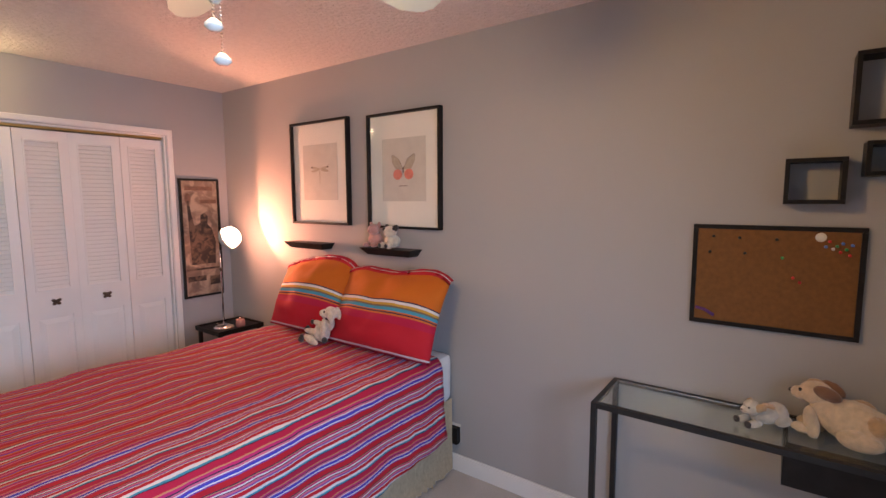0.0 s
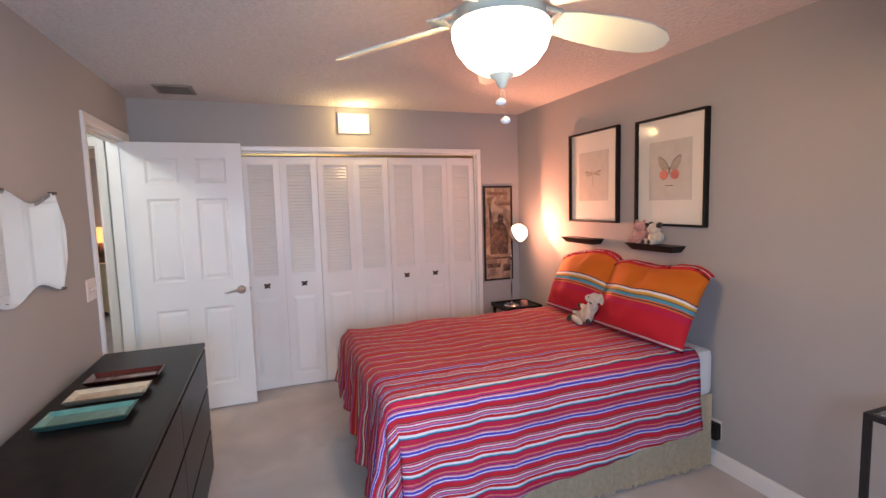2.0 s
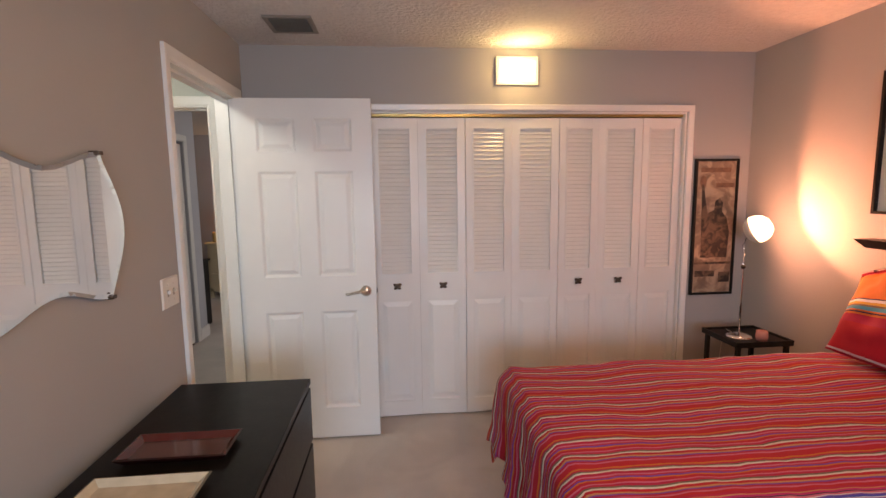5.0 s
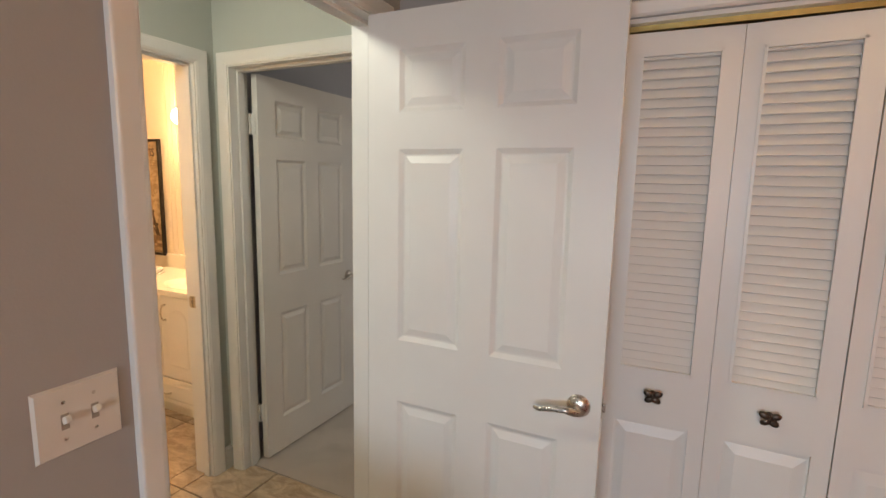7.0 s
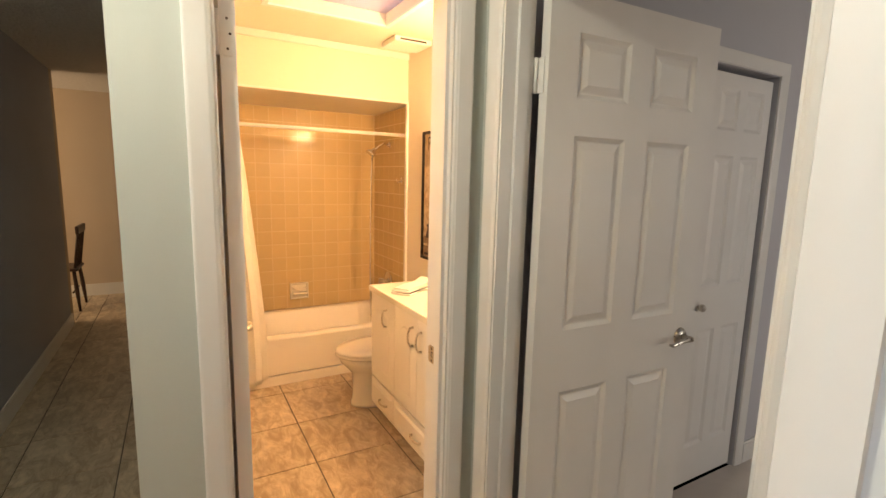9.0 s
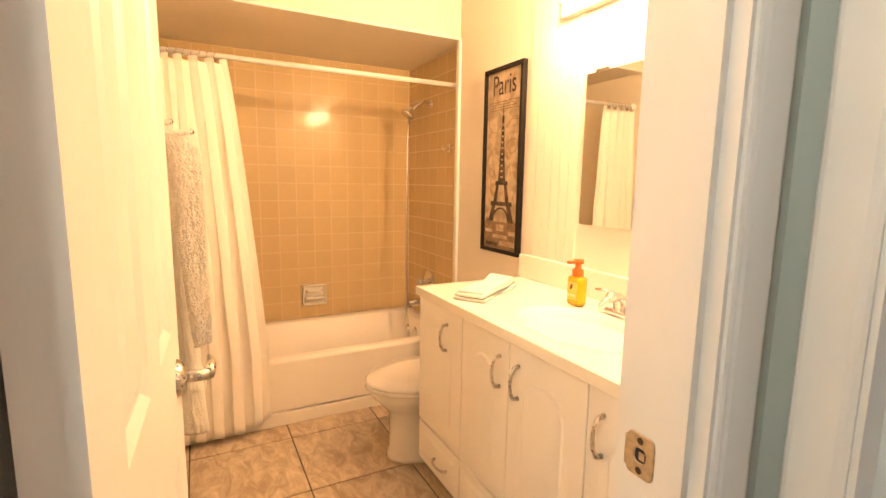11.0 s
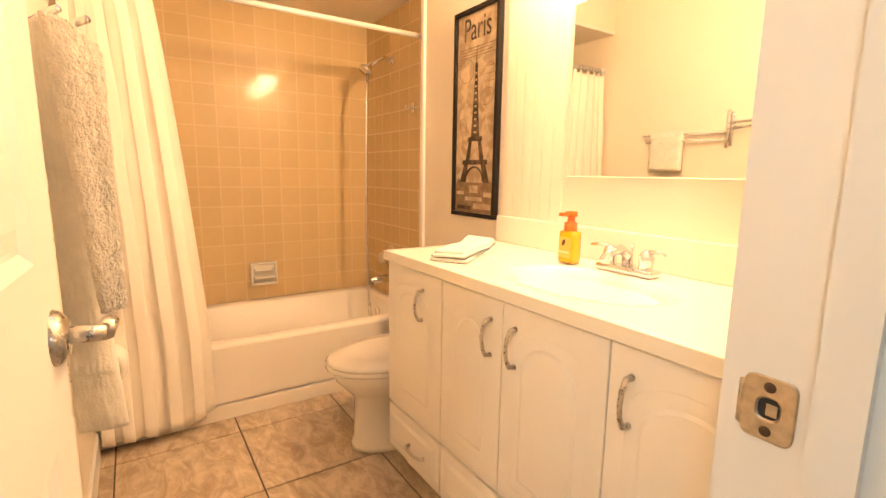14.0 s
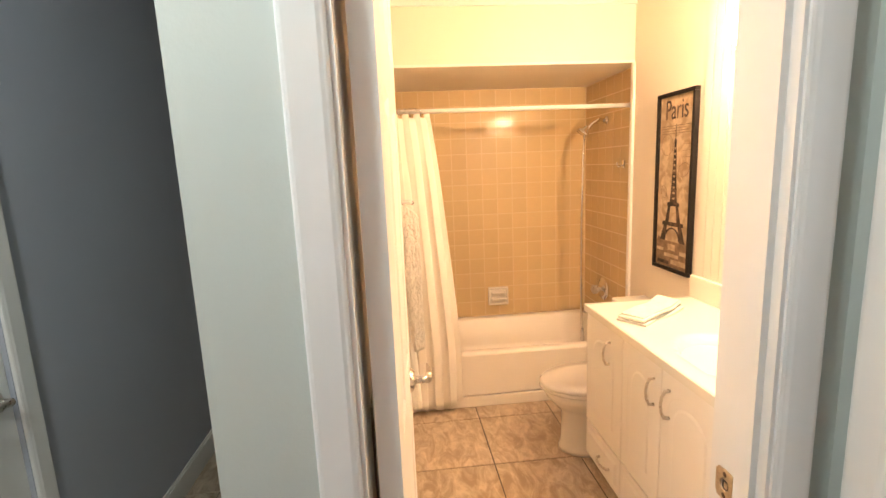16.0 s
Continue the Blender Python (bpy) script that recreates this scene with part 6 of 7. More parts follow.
AMBER = surface("amber_soap", (0.85, 0.40, 0.015), 0.15, var=0.05, bump=0.0, coat=0.5)
ORANGE = surface("orange_pump", (0.62, 0.13, 0.012), 0.35, var=0.03, bump=0.0)
bottle = thing("soap_bottle", (-2.03, 0.716, 0.84), "amber foaming soap bottle with an orange pump", "soap bottle")
part("bottle", box(bmesh.new(), -2.060, -2.000, 0.694, 0.738, 0.8415, 0.945, 0.014), AMBER, bottle, smooth=True)
part("collar", lathe(bmesh.new(), [(0.020, 0), (0.020, 0.024), (0.012, 0.028), (0.010, 0.045)], (-2.03, 0.716, 0.944)), ORANGE, bottle, smooth=True)
bm = lathe(bmesh.new(), [(0.010, 0), (0.018, 0.004), (0.019, 0.018), (0, 0.020)], (-2.03, 0.716, 0.985))
box(bm, -2.038, -2.022, 0.668, 0.712, 0.990, 1.001, 0.003)
part("pump_head", bm, ORANGE, bottle, smooth=True)
part("label", boxed(-2.053, -2.007, 0.6925, 0.6935, 0.862, 0.925), surface("soap_label", (0.85, 0.50, 0.10), 0.4, bump=0.0), bottle, "pale orange label")
part("leaf_mark", prism(bmesh.new(), [(x, 0.6922, z) for x, z in ellipse(-2.034, 0.908, 0.006, 0.011, -25)], (0, -0.0006, 0)), surface("brown_mark", (0.12, 0.04, 0.01), 0.5, bump=0.0), bottle)
part("text_bar", boxed(-2.050, -2.012, 0.6915, 0.6925, 0.876, 0.881), surface("white_mark", (0.8, 0.7, 0.5), 0.5, bump=0.0), bottle)

# folded hand towel: a long strip folded over on itself, its open end towards the front
cloth = thing("folded_towel", (-2.33, 0.54, 0.84), "folded pale grey hand towel with a dark lining", "towel")
DARKLINE = surface("dark_grey_towel", (0.20, 0.25, 0.24), 0.95, bump=0.8, bump_scale=210, bump_dist=0.006)
PALETOWEL = surface("pale_grey_towel", (0.72, 0.72, 0.68), 0.95, var=0.07, scale=30, bump=0.8, bump_scale=190, sheen=0.3, bump_dist=0.004)
for k, (y0, y1, mat) in enumerate(((-0.165, 0.170, PALETOWEL), (-0.158, 0.150, DARKLINE), (-0.165, 0.165, PALETOWEL), (-0.150, 0.155, PALETOWEL))):
    th = 0.005 if k == 1 else 0.010
    z0 = (0.8415, 0.851, 0.855, 0.865)[k]
    bm = boxed(-0.062 + 0.004 * k, 0.066 - 0.006 * k, y0, y1, z0, z0 + th, 0.004)
    bmesh.ops.subdivide_edges(bm, edges=[e for e in bm.edges if e.calc_length() > 0.1], cuts=12, use_grid_fill=True)
    for v in bm.verts:
        lift = 0.010 * max(0.0, v.co.y / 0.16) ** 2 * (k > 0)
        v.co.z = max(0.8415, v.co.z + 0.007 * noise.noise(Vector((v.co.x * 13, v.co.y * 9, k * 0.6))) * (k > 0) + lift)
        v.co.x += 0.010 * noise.noise(Vector((v.co.y * 9, k * 1.7, 0)))
    part("fold", moved(bm, pose(-2.318, 0.528, 0, 0, 0, 33)), mat, cloth, smooth=True)

# mirror and vanity light
mir = thing("vanity_mirror", (-1.885, 0.86, 1.1), "frameless rectangular mirror over the vanity", "mirror")
bm = bmesh.new()
MX0, MX1, MZ0, MZ1 = -2.182, -1.590, 1.108, 1.665
q = [bm.verts.new(p) for p in ((MX0 + 0.003, 0.848, MZ0 + 0.003), (MX1 - 0.003, 0.848, MZ0 + 0.003), (MX1 - 0.003, 0.848, MZ1 - 0.003), (MX0 + 0.003, 0.848, MZ1 - 0.003))]
r = [bm.verts.new(p) for p in ((MX0, 0.851, MZ0), (MX1, 0.851, MZ0), (MX1, 0.851, MZ1), (MX0, 0.851, MZ1))]
s4 = [bm.verts.new(v.co + Vector((0, 0.003, 0))) for v in r]
bm.faces.new(q)
for a, b in ((q, r), (r, s4)):
    for i in range(4):
        bm.faces.new((a[i], a[(i + 1) % 4], b[(i + 1) % 4], b[i]))
part("mirror_glass", bm, MIRROR, mir)
for x in (MX0 + 0.08, MX1 - 0.08):
    part("clip", boxed(x - 0.03, x + 0.03, 0.845, 0.853, MZ1 - 0.003, MZ1 + 0.006), CHROME, mir, "thin metal mirror clip")
vl = thing("vanity_light", (-1.88, 0.86, 1.93), "chrome bar light with three lit globes", "wall light")
part("bar", boxed(-2.30, -1.46, 0.815, 0.853, 1.885, 1.975, 0.006), surface("brushed_nickel_bar", (0.60, 0.56, 0.50), 0.6, metal=0.0, var=0.05, scale=40, bump=0.1), vl)
GLOBE = glow("lit_globe", (1.0, 0.82, 0.55), 16)
for bx in (-2.15, -1.88, -1.61):
    part("socket", lathe(bmesh.new(), [(0.022, 0), (0.022, 0.04)], (bx, 0.815, 1.93), pose(0, 0, 0, 90)), CHROME, vl, smooth=True)
    g = part("globe", ball(bmesh.new(), (bx, 0.735, 1.93), 0.058, seg=20), GLOBE, vl, "glowing globe bulb", smooth=True)
    g.visible_shadow = False

# poster with a tower
tower = thing("tower_poster", (-2.73, 0.86, 0.92), "framed sepia tower poster titled Paris", "picture")
TX, TXW, T0, T1 = -2.705, 0.156, 0.925, 1.798
bm = bmesh.new()
for a, b, c, d in ((TX - TXW, TX + TXW, T0, T0 + 0.018), (TX - TXW, TX + TXW, T1 - 0.018, T1), (TX - TXW, TX - TXW + 0.018, T0 + 0.018, T1 - 0.018), (TX + TXW - 0.018, TX + TXW, T0 + 0.018, T1 - 0.018)):
    box(bm, a, b, 0.832, 0.857, c, d, 0.002)
part("frame", bm, BLACKFRAME, tower)
AGED = surface("aged_poster_paper", (0.50, 0.40, 0.27), 0.7, var=0.22, scale=22, bump=0.03, second=(0.35, 0.26, 0.16), second_scale=13)
part("sheet", boxed(TX - TXW + 0.018, TX + TXW - 0.018, 0.845, 0.856, T0 + 0.018, T1 - 0.018), AGED, tower, "aged sepia sheet")
FY2 = 0.8445
SEP = surface("sepia_line", (0.22, 0.15, 0.09), 0.7, var=0.3, scale=40, bump=0.0)


def tower_ink(pts, y=FY2, mat=UMBER, name="drawing"):
    return ink([(TX + x, z) for x, z in pts], y, mat, tower, name)


# legs, decks and spire
for s in (-1, 1):
    tower_ink([(s * 0.105, 1.075), (s * 0.062, 1.075), (s * 0.046, 1.155), (s * 0.075, 1.155)])
    tower_ink([(s * 0.066, 1.165), (s * 0.036, 1.165), (s * 0.022, 1.255), (s * 0.042, 1.255)])
tower_ink([(-0.090, 1.152), (0.090, 1.152), (0.086, 1.172), (-0.086, 1.172)])
tower_ink([(-0.052, 1.252), (0.052, 1.252), (0.048, 1.270), (-0.048, 1.270)])
tower_ink([(-0.030, 1.268), (0.030, 1.268), (0.020, 1.36), (0.012, 1.48), (0.007, 1.56), (-0.007, 1.56), (-0.012, 1.48), (-0.020, 1.36)])
tower_ink([(-0.010, 1.555), (0.010, 1.555), (0.008, 1.575), (-0.008, 1.575)])
tower_ink([(-0.0025, 1.575), (0.0025, 1.575), (0.001, 1.645), (-0.001, 1.645)])
arch = [(0.062 * math.cos(math.pi * i / 12), 1.082 + 0.060 * math.sin(math.pi * i / 12)) for i in range(13)]
part("arch", tube(bmesh.new(), [(TX + x, FY2 - 0.001, z) for x, z in arch], 0.004, 5), UMBER, tower)
for k in range(10):
    z = 1.285 + 0.027 * k
    part("lattice", boxed(TX - 0.010 + k * 0.0006, TX + 0.010 - k * 0.0006, FY2 - 0.0016, FY2 - 0.0009, z, z + 0.009), AGED, tower)
tower_ink([(-0.135, 0.945), (0.135, 0.945), (0.135, 1.06), (0.11, 1.085), (0.07, 1.075), (-0.07, 1.075), (-0.12, 1.09), (-0.135, 1.065)], FY2 + 0.0003, SEP, "garden")
for x0, x1, z0, z1 in ((-0.12, -0.02, 0.955, 0.972), (0.0, 0.12, 0.962, 0.985), (-0.06, 0.06, 0.995, 1.012), (-0.13, -0.07, 1.02, 1.035), (0.07, 0.13, 1.015, 1.035), (-0.03, 0.03, 1.03, 1.062)):
    part("garden_block", boxed(TX + x0, TX + x1, FY2 - 0.0016, FY2 - 0.0009, z0, z1), AGED if z0 > 0.96 else UMBER, tower)
for cx0, cz0, ra, rb in ((0.075, 1.43, 0.045, 0.032), (-0.085, 1.32, 0.024, 0.03), (-0.07, 1.55, 0.05, 0.05)):
    pts = [(TX + x, FY2 - 0.0006, z) for x, z in ellipse(cx0, cz0, ra, rb, 20, 24)]
    part("postmark", tube(bmesh.new(), pts + pts[:1], 0.0012, 4), SEP, tower)
for k in range(7):
    part("script_bar", boxed(TX - 0.12, TX + 0.12 - 0.02 * (k % 3), FY2 - 0.0002, FY2 + 0.0005, 1.60 + 0.012 * (k % 4) + 0.002, 1.603 + 0.012 * (k % 4) + 0.002), SEP, tower) if k < 4 else part("stamp", tube(bmesh.new(), [(TX + 0.06, FY2 - 0.0006, 1.49 + 0.03 * (k - 4)), (TX + 0.12, FY2 - 0.0006, 1.49 + 0.03 * (k - 4))], 0.001, 4), SEP, tower)
fc = bpy.data.curves.new("title", "FONT")
fc.body, fc.size, fc.align_x, fc.extrude = "Paris", 0.115, "CENTER", 0.0006
tmp = bpy.data.objects.new("title", fc)
scene.collection.objects.link(tmp)
bpy.context.view_layer.update()
tme = bpy.data.meshes.new_from_object(tmp.evaluated_get(bpy.context.evaluated_depsgraph_get()))
bpy.data.objects.remove(tmp)
tme.materials.clear()
tme.materials.append(UMBER)
tme.transform(pose(TX, FY2 - 0.0005, 1.672, 90, 0, 0) @ Matrix.Diagonal((0.86, 1.15, 1, 1)))
place_mesh("title", tme, tower, "dark lettering Paris")

# tub
tub = thing("bathtub", (-3.57, 0.15, 0), "white built-in bathtub with a panelled apron", "bathtub")
X0, X1, Y0, Y1, RIM = -3.947, -3.225, -0.598, 0.897, 0.352


def tub_ring(g, z, n=8, r=0.10):
    pts = []
    for cx, cy, a0 in ((X1 - g - r, Y1 - g - r, 0), (X0 + g + r, Y1 - g - r, 90), (X0 + g + r, Y0 + g + r, 180), (X1 - g - r, Y0 + g + r, 270)):
        for i in range(n + 1):
            a = radians(a0 + 90 * i / n)
            pts.append((cx + r * math.cos(a), cy + r * math.sin(a), z))
    return pts


bm = bmesh.new()
rings = [[bm.verts.new(p) for p in tub_ring(g, z, r=rr)] for g, z, rr in ((0.0, RIM - 0.015, 0.004), (0.006, RIM, 0.006), (0.058, RIM, 0.10), (0.070, RIM - 0.010, 0.11), (0.10, 0.16, 0.13), (0.14, 0.09, 0.14), (0.22, 0.075, 0.12))]
for a, b in zip(rings, rings[1:]):
    for i in range(len(a)):
        bm.faces.new((a[i], a[(i + 1) % len(a)], b[(i + 1) % len(b)], b[i])).smooth = True
bm.faces.new(rings[-1])
part("basin", bm, TUBWHITE, tub)
bm = bmesh.new()
box(bm, X1 - 0.030, X1 - 0.001, Y0, Y1 - 0.05, 0.075, RIM - 0.014, 0.006)
box(bm, X1 - 0.022, X1 + 0.006, Y0, Y1 - 0.05, 0.0, 0.068, 0.004)
part("apron", bm, TUBWHITE, tub, "white tub apron with a toe ledge")
part("overflow", lathe(bmesh.new(), [(0, 0.008), (0.028, 0.006), (0.033, 0)], (-3.60, 0.803, 0.27), pose(0, 0, 0, 90)), CHROME, tub, "chrome overflow plate", smooth=True)
shower = thing("shower_set", (-3.59, 0.90, 1.7), "chrome hand shower with a long hose", "shower")
part("flange", lathe(bmesh.new(), [(0, 0.012), (0.02, 0.010), (0.028, 0)], (-3.59, 0.893, 1.745), pose(0, 0, 0, 90)), CHROME, shower, smooth=True)
part("arm", tube(bmesh.new(), [(-3.59, 0.893, 1.745), (-3.59, 0.85, 1.758), (-3.59, 0.80, 1.728), (-3.59, 0.757, 1.692)], 0.011), CHROME, shower, smooth=True)
part("shower_head", lathe(bmesh.new(), [(0.012, 0.05), (0.018, 0.03), (0.040, 0.010), (0.046, 0.0), (0.044, -0.008), (0, -0.010)], (-3.59, 0.737, 1.672), pose(0, 0, 0, -35)), CHROME, shower, "round chrome shower head", smooth=True)
part("hose", tube(bmesh.new(), [(-3.588, 0.745, 1.665), (-3.585, 0.736, 1.52), (-3.58, 0.728, 1.1), (-3.575, 0.725, 0.7), (-3.572, 0.728, 0.45), (-3.57, 0.735, 0.30)], 0.0085), CHROME, shower, "metal shower hose", smooth=True)
part("hose_end", tube(bmesh.new(), [(-3.57, 0.735, 0.33), (-3.57, 0.737, 0.235)], [0.010, 0.015]), CHROME, shower, smooth=True)
hook = thing("wall_hook", (-3.335, 0.9, 1.43), "small chrome robe hook on the tiles", "hook")
bm = boxed(-3.350, -3.322, 0.889, 0.8965, 1.435, 1.485, 0.004)
tube(bm, [(-3.336, 0.889, 1.455), (-3.336, 0.862, 1.445), (-3.336, 0.852, 1.460), (-3.336, 0.855, 1.475)], 0.005)
part("hook", bm, CHROME, hook, smooth=True)
valve = thing("tub_valve", (-3.59, 0.9, 0.6), "chrome tub valve and spout", "tub faucet")
part("escutcheon", lathe(bmesh.new(), [(0, 0.016), (0.05, 0.012), (0.075, 0.004), (0.078, 0)], (-3.60, 0.8965, 0.60), pose(0, 0, 0, 90)), CHROME, valve, smooth=True)
part("knob", lathe(bmesh.new(), [(0.012, 0.0), (0.014, 0.03), (0.03, 0.034), (0.033, 0.06), (0.02, 0.07), (0, 0.071)], (-3.60, 0.885, 0.60), pose(0, 0, 0, 90)), NICKEL, valve, smooth=True)
part("spout", tube(bmesh.new(), [(-3.60, 0.896, 0.47), (-3.60, 0.82, 0.47), (-3.60, 0.765, 0.462), (-3.60, 0.755, 0.44)], [0.026, 0.024, 0.022, 0.017]), CHROME, valve, smooth=True)
dish = thing("soap_dish", (-3.945, 0.217, 0.5), "cream ceramic soap dish set in the tiles", "soap dish")
bm = boxed(-3.947, -3.920, 0.140, 0.294, 0.436, 0.574, 0.007)
front = max(bm.faces, key=lambda f: f.calc_area() * (f.normal.x > 0.9 or f.calc_center_median().x > -3.921))
inner = bmesh.ops.inset_individual(bm, faces=[front], thickness=0.016)
bmesh.ops.translate(bm, vec=(-0.016, 0, 0), verts=front.verts)
part("body", bm, PORCELAIN, dish, smooth=False)
part("tray", boxed(-3.934, -3.888, 0.158, 0.276, 0.478, 0.494, 0.006), PORCELAIN, dish, smooth=True)
part("grip_bar", tube(bmesh.new(), [(-3.934, 0.166, 0.530), (-3.905, 0.172, 0.530), (-3.905, 0.262, 0.530), (-3.934, 0.268, 0.530)], 0.006), PORCELAIN, dish, smooth=True)

# curtain on its rod
rod = thing("curtain_rod", (-3.232, 0.14, 1.8), "white shower curtain rod", "curtain rod")
part("rod", tube(bmesh.new(), [(-3.232, -0.598, 1.800), (-3.232, 0.895, 1.800)], 0.0125, 12), TRIM, rod, smooth=True)
for y, t in ((-0.598, -90), (0.903, 90)):
    part("flange", lathe(bmesh.new(), [(0.0125, 0.03), (0.022, 0.02), (0.024, 0)], (-3.232, y, 1.80), pose(0, 0, 0, t)), TRIM, rod, smooth=True)
for k in range(8):
    y = -0.56 + 0.030 * k
    ring = [(-3.232 + 0.019 * math.cos(2 * math.pi * i / 12), y + 0.004 * math.sin(i), 1.797 + 0.021 * math.sin(2 * math.pi * i / 12)) for i in range(13)]
    part("ring", tube(bmesh.new(), ring, 0.002, 5), CHROME, rod)
curtain = thing("shower_curtain", (-3.19, -0.4, 0), "white fabric shower curtain drawn to one side", "shower curtain")
bm = bmesh.new()
nu, nv = 110, 40
vg = []
for j in range(nv + 1):
    b = j / nv
    row = []
    for i in range(nu + 1):
        a = i / nu
        wtop = 0.275
        spread_w = wtop + (0.40 - wtop) * min(1, b * 1.25) ** 0.8
        ph = a * 2 * math.pi * 5.3 + 1.3 * math.sin(a * 5)
        amp = (0.007 + 0.010 * b) * (0.85 + 0.3 * math.sin(a * 9 + 1))
        y = -0.585 + spread_w * a + 0.009 * math.sin(ph * 2 + 0.6)
        x = -3.215 + 0.055 * min(1, b * 1.6) + amp * math.sin(ph + 0.7 * math.sin(b * 3 + a * 4)) + 0.008 * noise.noise(Vector((a * 9, b * 6, 0)))
        z = 1.775 - 1.735 * b + 0.012 * math.cos(ph) * (b < 0.02) + 0.012 * b * math.sin(ph + 0.5) + 0.22 * max(0, a - 0.78) * b
        row.append(bm.verts.new((x, y, z)))
    vg.append(row)
for a, b in zip(vg, vg[1:]):
    for i in range(nu):
        bm.faces.new((a[i], a[i + 1], b[i + 1], b[i])).smooth = True
part("cloth", bm, CURTAIN, curtain, smooth=True).modifiers.new("thickness", "SOLIDIFY").thickness = 0.002

# toilet
wc = thing("toilet", (-2.86, 0.5, 0), "white porcelain toilet with a closed lid", "toilet")
TCX = -2.715


def oval(cy, a, b, z, n=28, back=None):
    pts = []
    for i in range(n):
        t = 2 * math.pi * i / n
        y = cy - b * math.cos(t)
        if back is not None:
            y = min(y, back)
        pts.append((TCX + a * math.sin(t), y, z))
    return pts


def loft(rings):
    bm = bmesh.new()
    rr = [[bm.verts.new(p) for p in r] for r in rings]
    for a, b in zip(rr, rr[1:]):
        for i in range(len(a)):
            bm.faces.new((a[i], a[(i + 1) % len(a)], b[(i + 1) % len(b)], b[i])).smooth = True
    bm.faces.new(rr[0])
    bm.faces.new(rr[-1])
    return bm


part("pedestal", loft([oval(0.50, 0.122, 0.233, 0.0), oval(0.50, 0.119, 0.231, 0.02), oval(0.50, 0.112, 0.220, 0.045), oval(0.50, 0.112, 0.217, 0.13), oval(0.50, 0.118, 0.218, 0.215), oval(0.485, 0.135, 0.228, 0.245), oval(0.46, 0.170, 0.254, 0.300), oval(0.45, 0.182, 0.262, 0.344)]), PORCELAIN, wc, smooth=True)
part("seat", loft([oval(0.445, 0.183, 0.268, 0.348), oval(0.445, 0.190, 0.275, 0.354), oval(0.445, 0.188, 0.272, 0.366)]), PORCELAIN, wc, smooth=True)
part("lid", loft([oval(0.445, 0.186, 0.271, 0.370), oval(0.445, 0.190, 0.276, 0.377), oval(0.445, 0.180, 0.262, 0.391), oval(0.445, 0.12, 0.19, 0.396)]), PORCELAIN, wc, "white closed lid", smooth=True)
part("tank", boxed(TCX - 0.225, TCX + 0.225, 0.66, 0.845, 0.34, 0.70, 0.03), PORCELAIN, wc, smooth=True)
part("tank_lid", boxed(TCX - 0.235, TCX + 0.235, 0.65, 0.850, 0.70, 0.735, 0.012), PORCELAIN, wc, smooth=True)

# towel rack with towels on the south wall
rack = thing("towel_rack", (-2.37, -0.60, 1.4), "chrome swing-arm towel rack", "towel rack")
bm = boxed(-2.39, -2.35, -0.5985, -0.588, 1.28, 1.46, 0.004)
tube(bm, [(-2.37, -0.575, 1.27), (-2.37, -0.575, 1.47)], 0.009)
part("bracket", bm, CHROME, rack, smooth=True)
for z, tx, ty in ((1.400, -2.195, -0.500), (1.372, -2.125, -0.455), (1.355, -2.86, -0.555), (1.315, -2.82, -0.530)):
    part("arm", tube(bmesh.new(), [(-2.37, -0.575, z), (tx, ty, z)], 0.007), CHROME, rack, smooth=True)


def hung_towel(name, tl, tr, bl, br, bulge, fluff, seed, label, material, hem=None):
    """A folded towel hanging between a top edge tl to tr and a bottom edge bl to br, thick and closed."""
    tl, tr, bl, br = Vector(tl), Vector(tr), Vector(bl), Vector(br)
    t = thing(name, tl.lerp(tr, 0.5), label, "towel", "towels on the rack")
    out = (tr - tl).cross(bl - tl).normalized()
    n1, n2 = 28, 70
    bm = bmesh.new()
    grids = []
    for s in (-1, 1):
        rows = []
        for j in range(n2 + 1):
            b = j / n2
            row = []
            for i in range(n1 + 1):
                a = i / n1
                p = tl.lerp(tr, a).lerp(bl.lerp(br, a), b)
                full = (max(0.0, math.sin(math.pi * a)) ** 0.35) * min(1.0, 0.45 + 5 * b) * (1.0 if b < 0.96 else 1 - (b - 0.96) * 9)
                g = bulge * full * (0.85 + 0.22 * math.sin(a * 6 + seed + b * 1.5) + 0.12 * math.sin(b * 8 + seed))
                f = fluff * (noise.noise(Vector((a * 26, b * 70 + seed, s))) + 0.6 * noise.noise(Vector((a * 9 + seed, b * 18, s * 3))))
                lip = 0.006 if hem and hem < b < hem + 0.012 else 0.0
                row.append(bm.verts.new(p + out * s * (g + f + lip + 0.002) + Vector((0, 0, 0.012 * math.sin(math.pi * a) * (b < 0.02)))))
            rows.append(row)
        grids.append(rows)
        for a, b in zip(rows, rows[1:]):
            for i in range(n1):
                bm.faces.new((a[i], a[i + 1], b[i + 1], b[i])).smooth = True
    g0, g1 = grids
    ring = lambda g: [g[0][i] for i in range(n1 + 1)] + [g[j][n1] for j in range(1, n2 + 1)] + [g[n2][i] for i in range(n1 - 1, -1, -1)] + [g[j][0] for j in range(n2 - 1, 0, -1)]
    ra, rb = ring(g0), ring(g1)
    for k in range(len(ra)):
        bm.faces.new((ra[k], ra[(k + 1) % len(ra)], rb[(k + 1) % len(rb)], rb[k])).smooth = True
    part("cloth", bm, material, t, smooth=True)
    return t


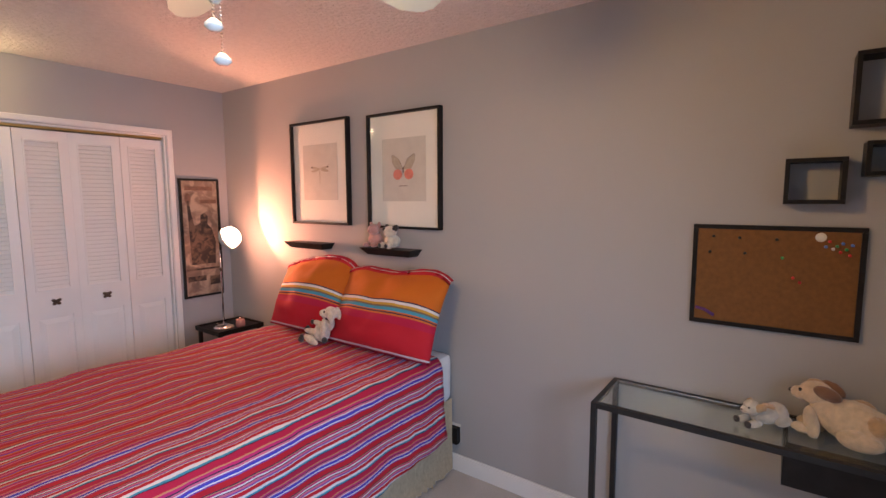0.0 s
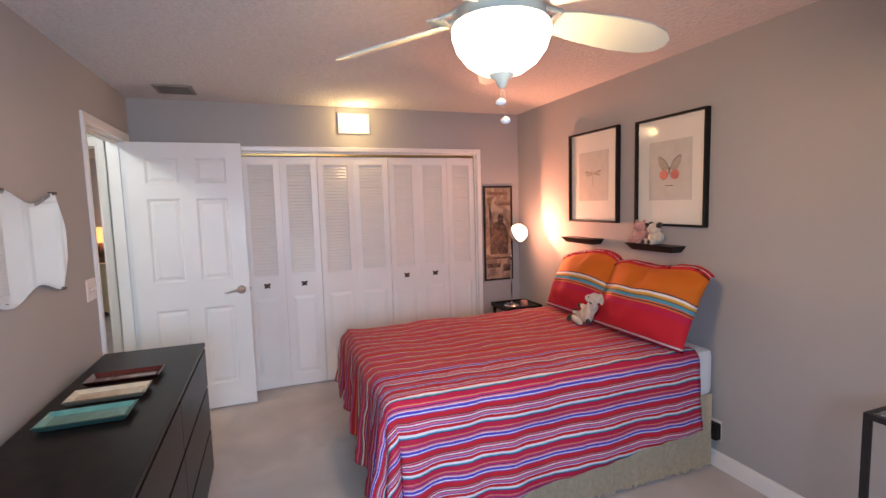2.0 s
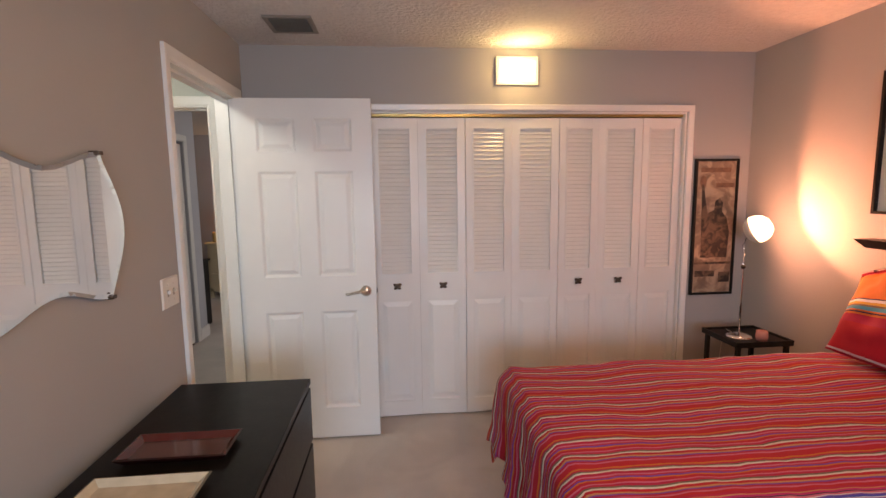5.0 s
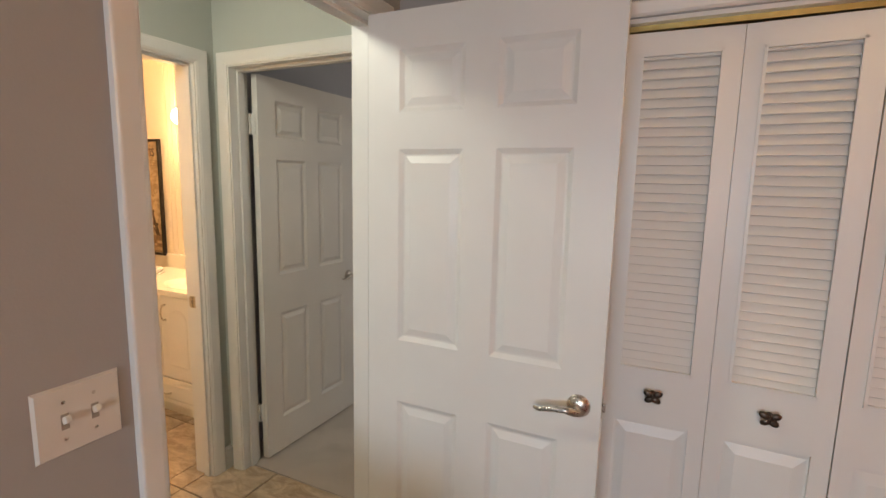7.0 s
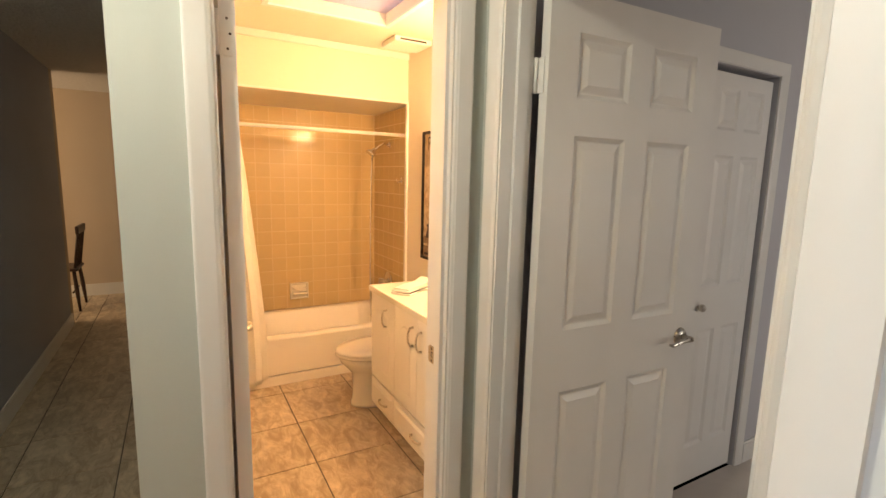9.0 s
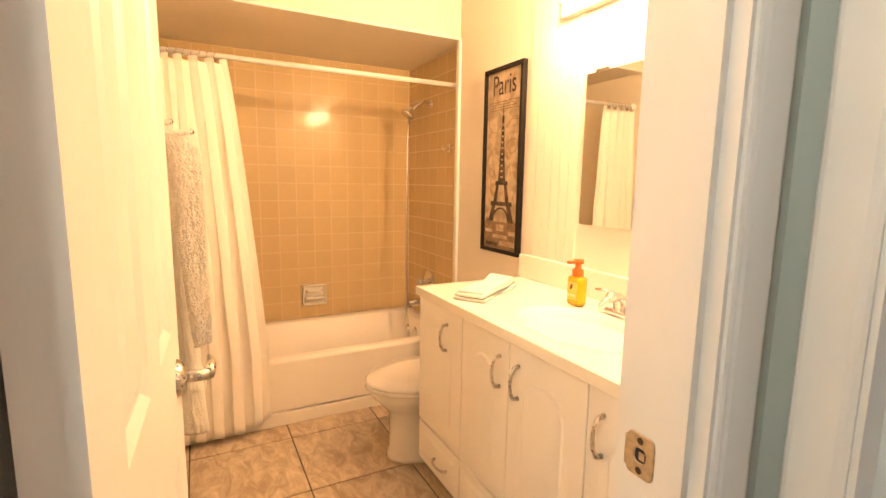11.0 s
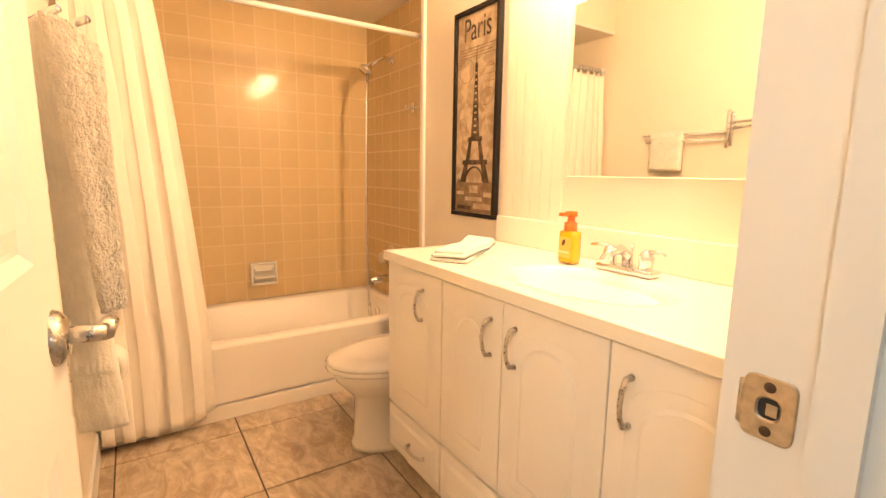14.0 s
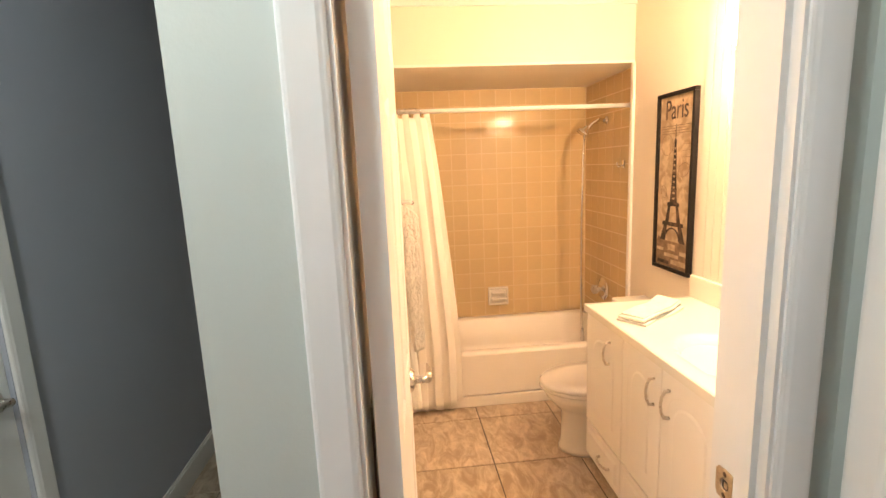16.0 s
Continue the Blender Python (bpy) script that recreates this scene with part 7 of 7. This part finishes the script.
SHAG = surface("shaggy_cotton", (0.76, 0.72, 0.64), 0.98, var=0.10, scale=60, bump=1.0, bump_scale=190, sheen=0.5, bump_dist=0.010)
hung_towel("bath_mat", (-2.110, -0.520, 1.370), (-2.150, -0.438, 1.325), (-2.105, -0.475, 0.840), (-2.150, -0.438, 0.838), 0.016, 0.007, 0.5, "thick shaggy off-white bath mat on the rack", SHAG)
hung_towel("bath_towel", (-2.215, -0.546, 1.375), (-2.205, -0.505, 1.370), (-2.200, -0.540, 0.570), (-2.195, -0.452, 0.565), 0.014, 0.003, 2.5, "grey bath towel with a hemmed end on the rack", TOWEL, hem=0.82)
hung_towel("hand_towel", (-2.80, -0.544, 1.364), (-2.60, -0.555, 1.366), (-2.80, -0.544, 1.15), (-2.60, -0.555, 1.15), 0.024, 0.004, 1.5, "small grey hand towel on the rack's long arm", TOWEL)
# paper holder on the south wall
holder = thing("paper_holder", (-2.56, -0.60, 0.58), "chrome toilet paper holder with a white roll", "paper holder")
for x in (-2.625, -2.495):
    part("post", tube(bmesh.new(), [(x, -0.599, 0.585), (x, -0.52, 0.585), (x, -0.495, 0.580)], [0.014, 0.009, 0.011]), CHROME, holder, smooth=True)
roll = [(0.018, -0.052), (0.038, -0.052), (0.042, -0.048), (0.042, 0.048), (0.038, 0.052), (0.018, 0.052), (0.018, -0.052)]
part("paper_roll", lathe(bmesh.new(), roll, (-2.56, -0.495, 0.580), pose(0, 0, 0, 0, 90), 28), PAPER, holder, "white paper roll")
# the core's dark colour paints the shade in the roll's hole
part("core", lathe(bmesh.new(), [(0.0175, -0.050), (0.0175, 0.050)], (-2.56, -0.495, 0.580), pose(0, 0, 0, 0, 90), 20), DARKOAK, holder, "core coloured dark as the shade inside the roll")
# exhaust vent on the ceiling
fanv = thing("exhaust_vent", (-2.87, 0.70, CZ), "white slotted exhaust vent on the ceiling", "vent")
part("cover", boxed(-2.99, -2.76, 0.58, 0.84, CZ - 0.035, CZ - 0.001, 0.008), TRIM, fanv)
# flat strip on the cover paints the slot's shade
part("slot", boxed(-2.765, -2.7585, 0.615, 0.80, CZ - 0.025, CZ - 0.014), GAP_SHADE, fanv, "flat dark strip painted as the slot's shade")
# floor joint sheet and pieces
structure("floor_bathroom", boxed(-4.0, -1.17, -0.60, 0.90, -0.08, -0.004), GROUT, "dark grout under the bathroom tiles", "floor")
structure("floor_hall", boxed(-6.85, -0.05, -4.0, 0.215, -0.09, -0.005), GROUT, "dark grout under the hall tiles", "floor")
floor_bath, floor_hall = bpy.data.objects["floor_bathroom"], bpy.data.objects["floor_hall"]
PITCH, JX, JY = 0.447, -2.186, -0.092


def tile_piece(w, h, gap, t, bev, seg=1):
    bm = box(bmesh.new(), -w / 2 + gap, w / 2 - gap, -h / 2 + gap, h / 2 - gap, -t, 0)
    bmesh.ops.bevel(bm, geom=[e for e in bm.edges if all(v.co.z > -t / 2 for v in e.verts)], offset=bev, segments=seg, affect="EDGES")
    for f in bm.faces:
        f.smooth = seg > 1 and f.normal.z < 0.999
    me = bpy.data.meshes.new("tile")
    bm.to_mesh(me)
    bm.free()
    return me


SIZES = {}


def lay(parent, x0, x1, y0, y1):
    """Floor tiles on the grid, cut at the edges of the rectangle."""
    for i in range(math.floor((x0 - JX) / PITCH), math.ceil((x1 - JX) / PITCH)):
        for j in range(math.floor((y0 - JY) / PITCH), math.ceil((y1 - JY) / PITCH)):
            a0, a1 = max(x0, JX + i * PITCH), min(x1, JX + (i + 1) * PITCH)
            b0, b1 = max(y0, JY + j * PITCH), min(y1, JY + (j + 1) * PITCH)
            if a1 - a0 < 0.03 or b1 - b0 < 0.03:
                continue
            key = (round(a1 - a0, 3), round(b1 - b0, 3))
            if key not in SIZES:
                SIZES[key] = tile_piece(*key, 0.003, 0.008, 0.0015)
                SIZES[key].materials.append(TILE)
            ob = place_mesh("tile", SIZES[key], parent, at=Matrix.Translation(((a0 + a1) / 2, (b0 + b1) / 2, random.uniform(-0.0004, 0.0004))))


lay(floor_bath, -3.225, -1.17, -0.60, 0.86)
lay(floor_hall, -1.17, -0.05, -1.60, 0.215)
lay(floor_hall, -6.73, -1.17, -1.60, -0.77)
lay(floor_hall, -6.73, -4.80, -2.5, -1.60)
lay(floor_hall, -6.73, -4.10, -0.77, 0.6)

# beadboard: single boards on the north wall
bead = boxed(-0.0235, 0.0235, -0.006, 0, 0, CZ - 0.01)
box(bead, 0.0236, 0.0268, -0.003, 0, 0, CZ - 0.01)
bme = bpy.data.meshes.new("board")
bead.to_mesh(bme)
bead.free()
bme.materials.append(BATHWALL)
wall_n = bpy.data.objects["wall_bath_north"]
for k in range(36):
    x = -3.115 + 0.052 * k
    if -2.52 < x < -2.20:
        place_mesh("board", bme, wall_n, at=Matrix.Translation((x, 0.8595, 0.002)))

low = boxed(-0.0235, 0.0235, -0.006, 0, 0, 0.92)
box(low, 0.0236, 0.0268, -0.0035, 0, 0, 0.92)
lme = bpy.data.meshes.new("board")
low.to_mesh(lme)
low.free()
lme.materials.append(BATHWALL)
for k in range(30):
    place_mesh("board", lme, bpy.data.objects["wall_bath_south"], at=pose(-3.10 + 0.052 * k, -0.5995, 0.002, 0, 0, 180))

# wall tiles round the tub
TS = 0.111
wt = tile_piece(TS, TS, 0.0006, 0.007, 0.0028, 2)
wt.materials.append(WALLTILE)
back_wall, end_wall = bpy.data.objects["wall_tub_back"], bpy.data.objects["wall_tub_end"]
for j in range(15):
    z = RIM + 0.055 + TS * j
    for i in range(14):
        y = 0.842 - TS * i
        place_mesh("tile", wt, back_wall, at=pose(-3.9532 + random.uniform(-0.0003, 0.0003), y, z, random.uniform(-0.15, 0.15), 90 + random.uniform(-0.15, 0.15), 0))
    for i in range(7):
        place_mesh("tile", wt, end_wall, at=pose(-3.895 + TS * i, 0.9033 + random.uniform(-0.0003, 0.0003), z, 90 + random.uniform(-0.15, 0.15), 0, random.uniform(-0.15, 0.15)))
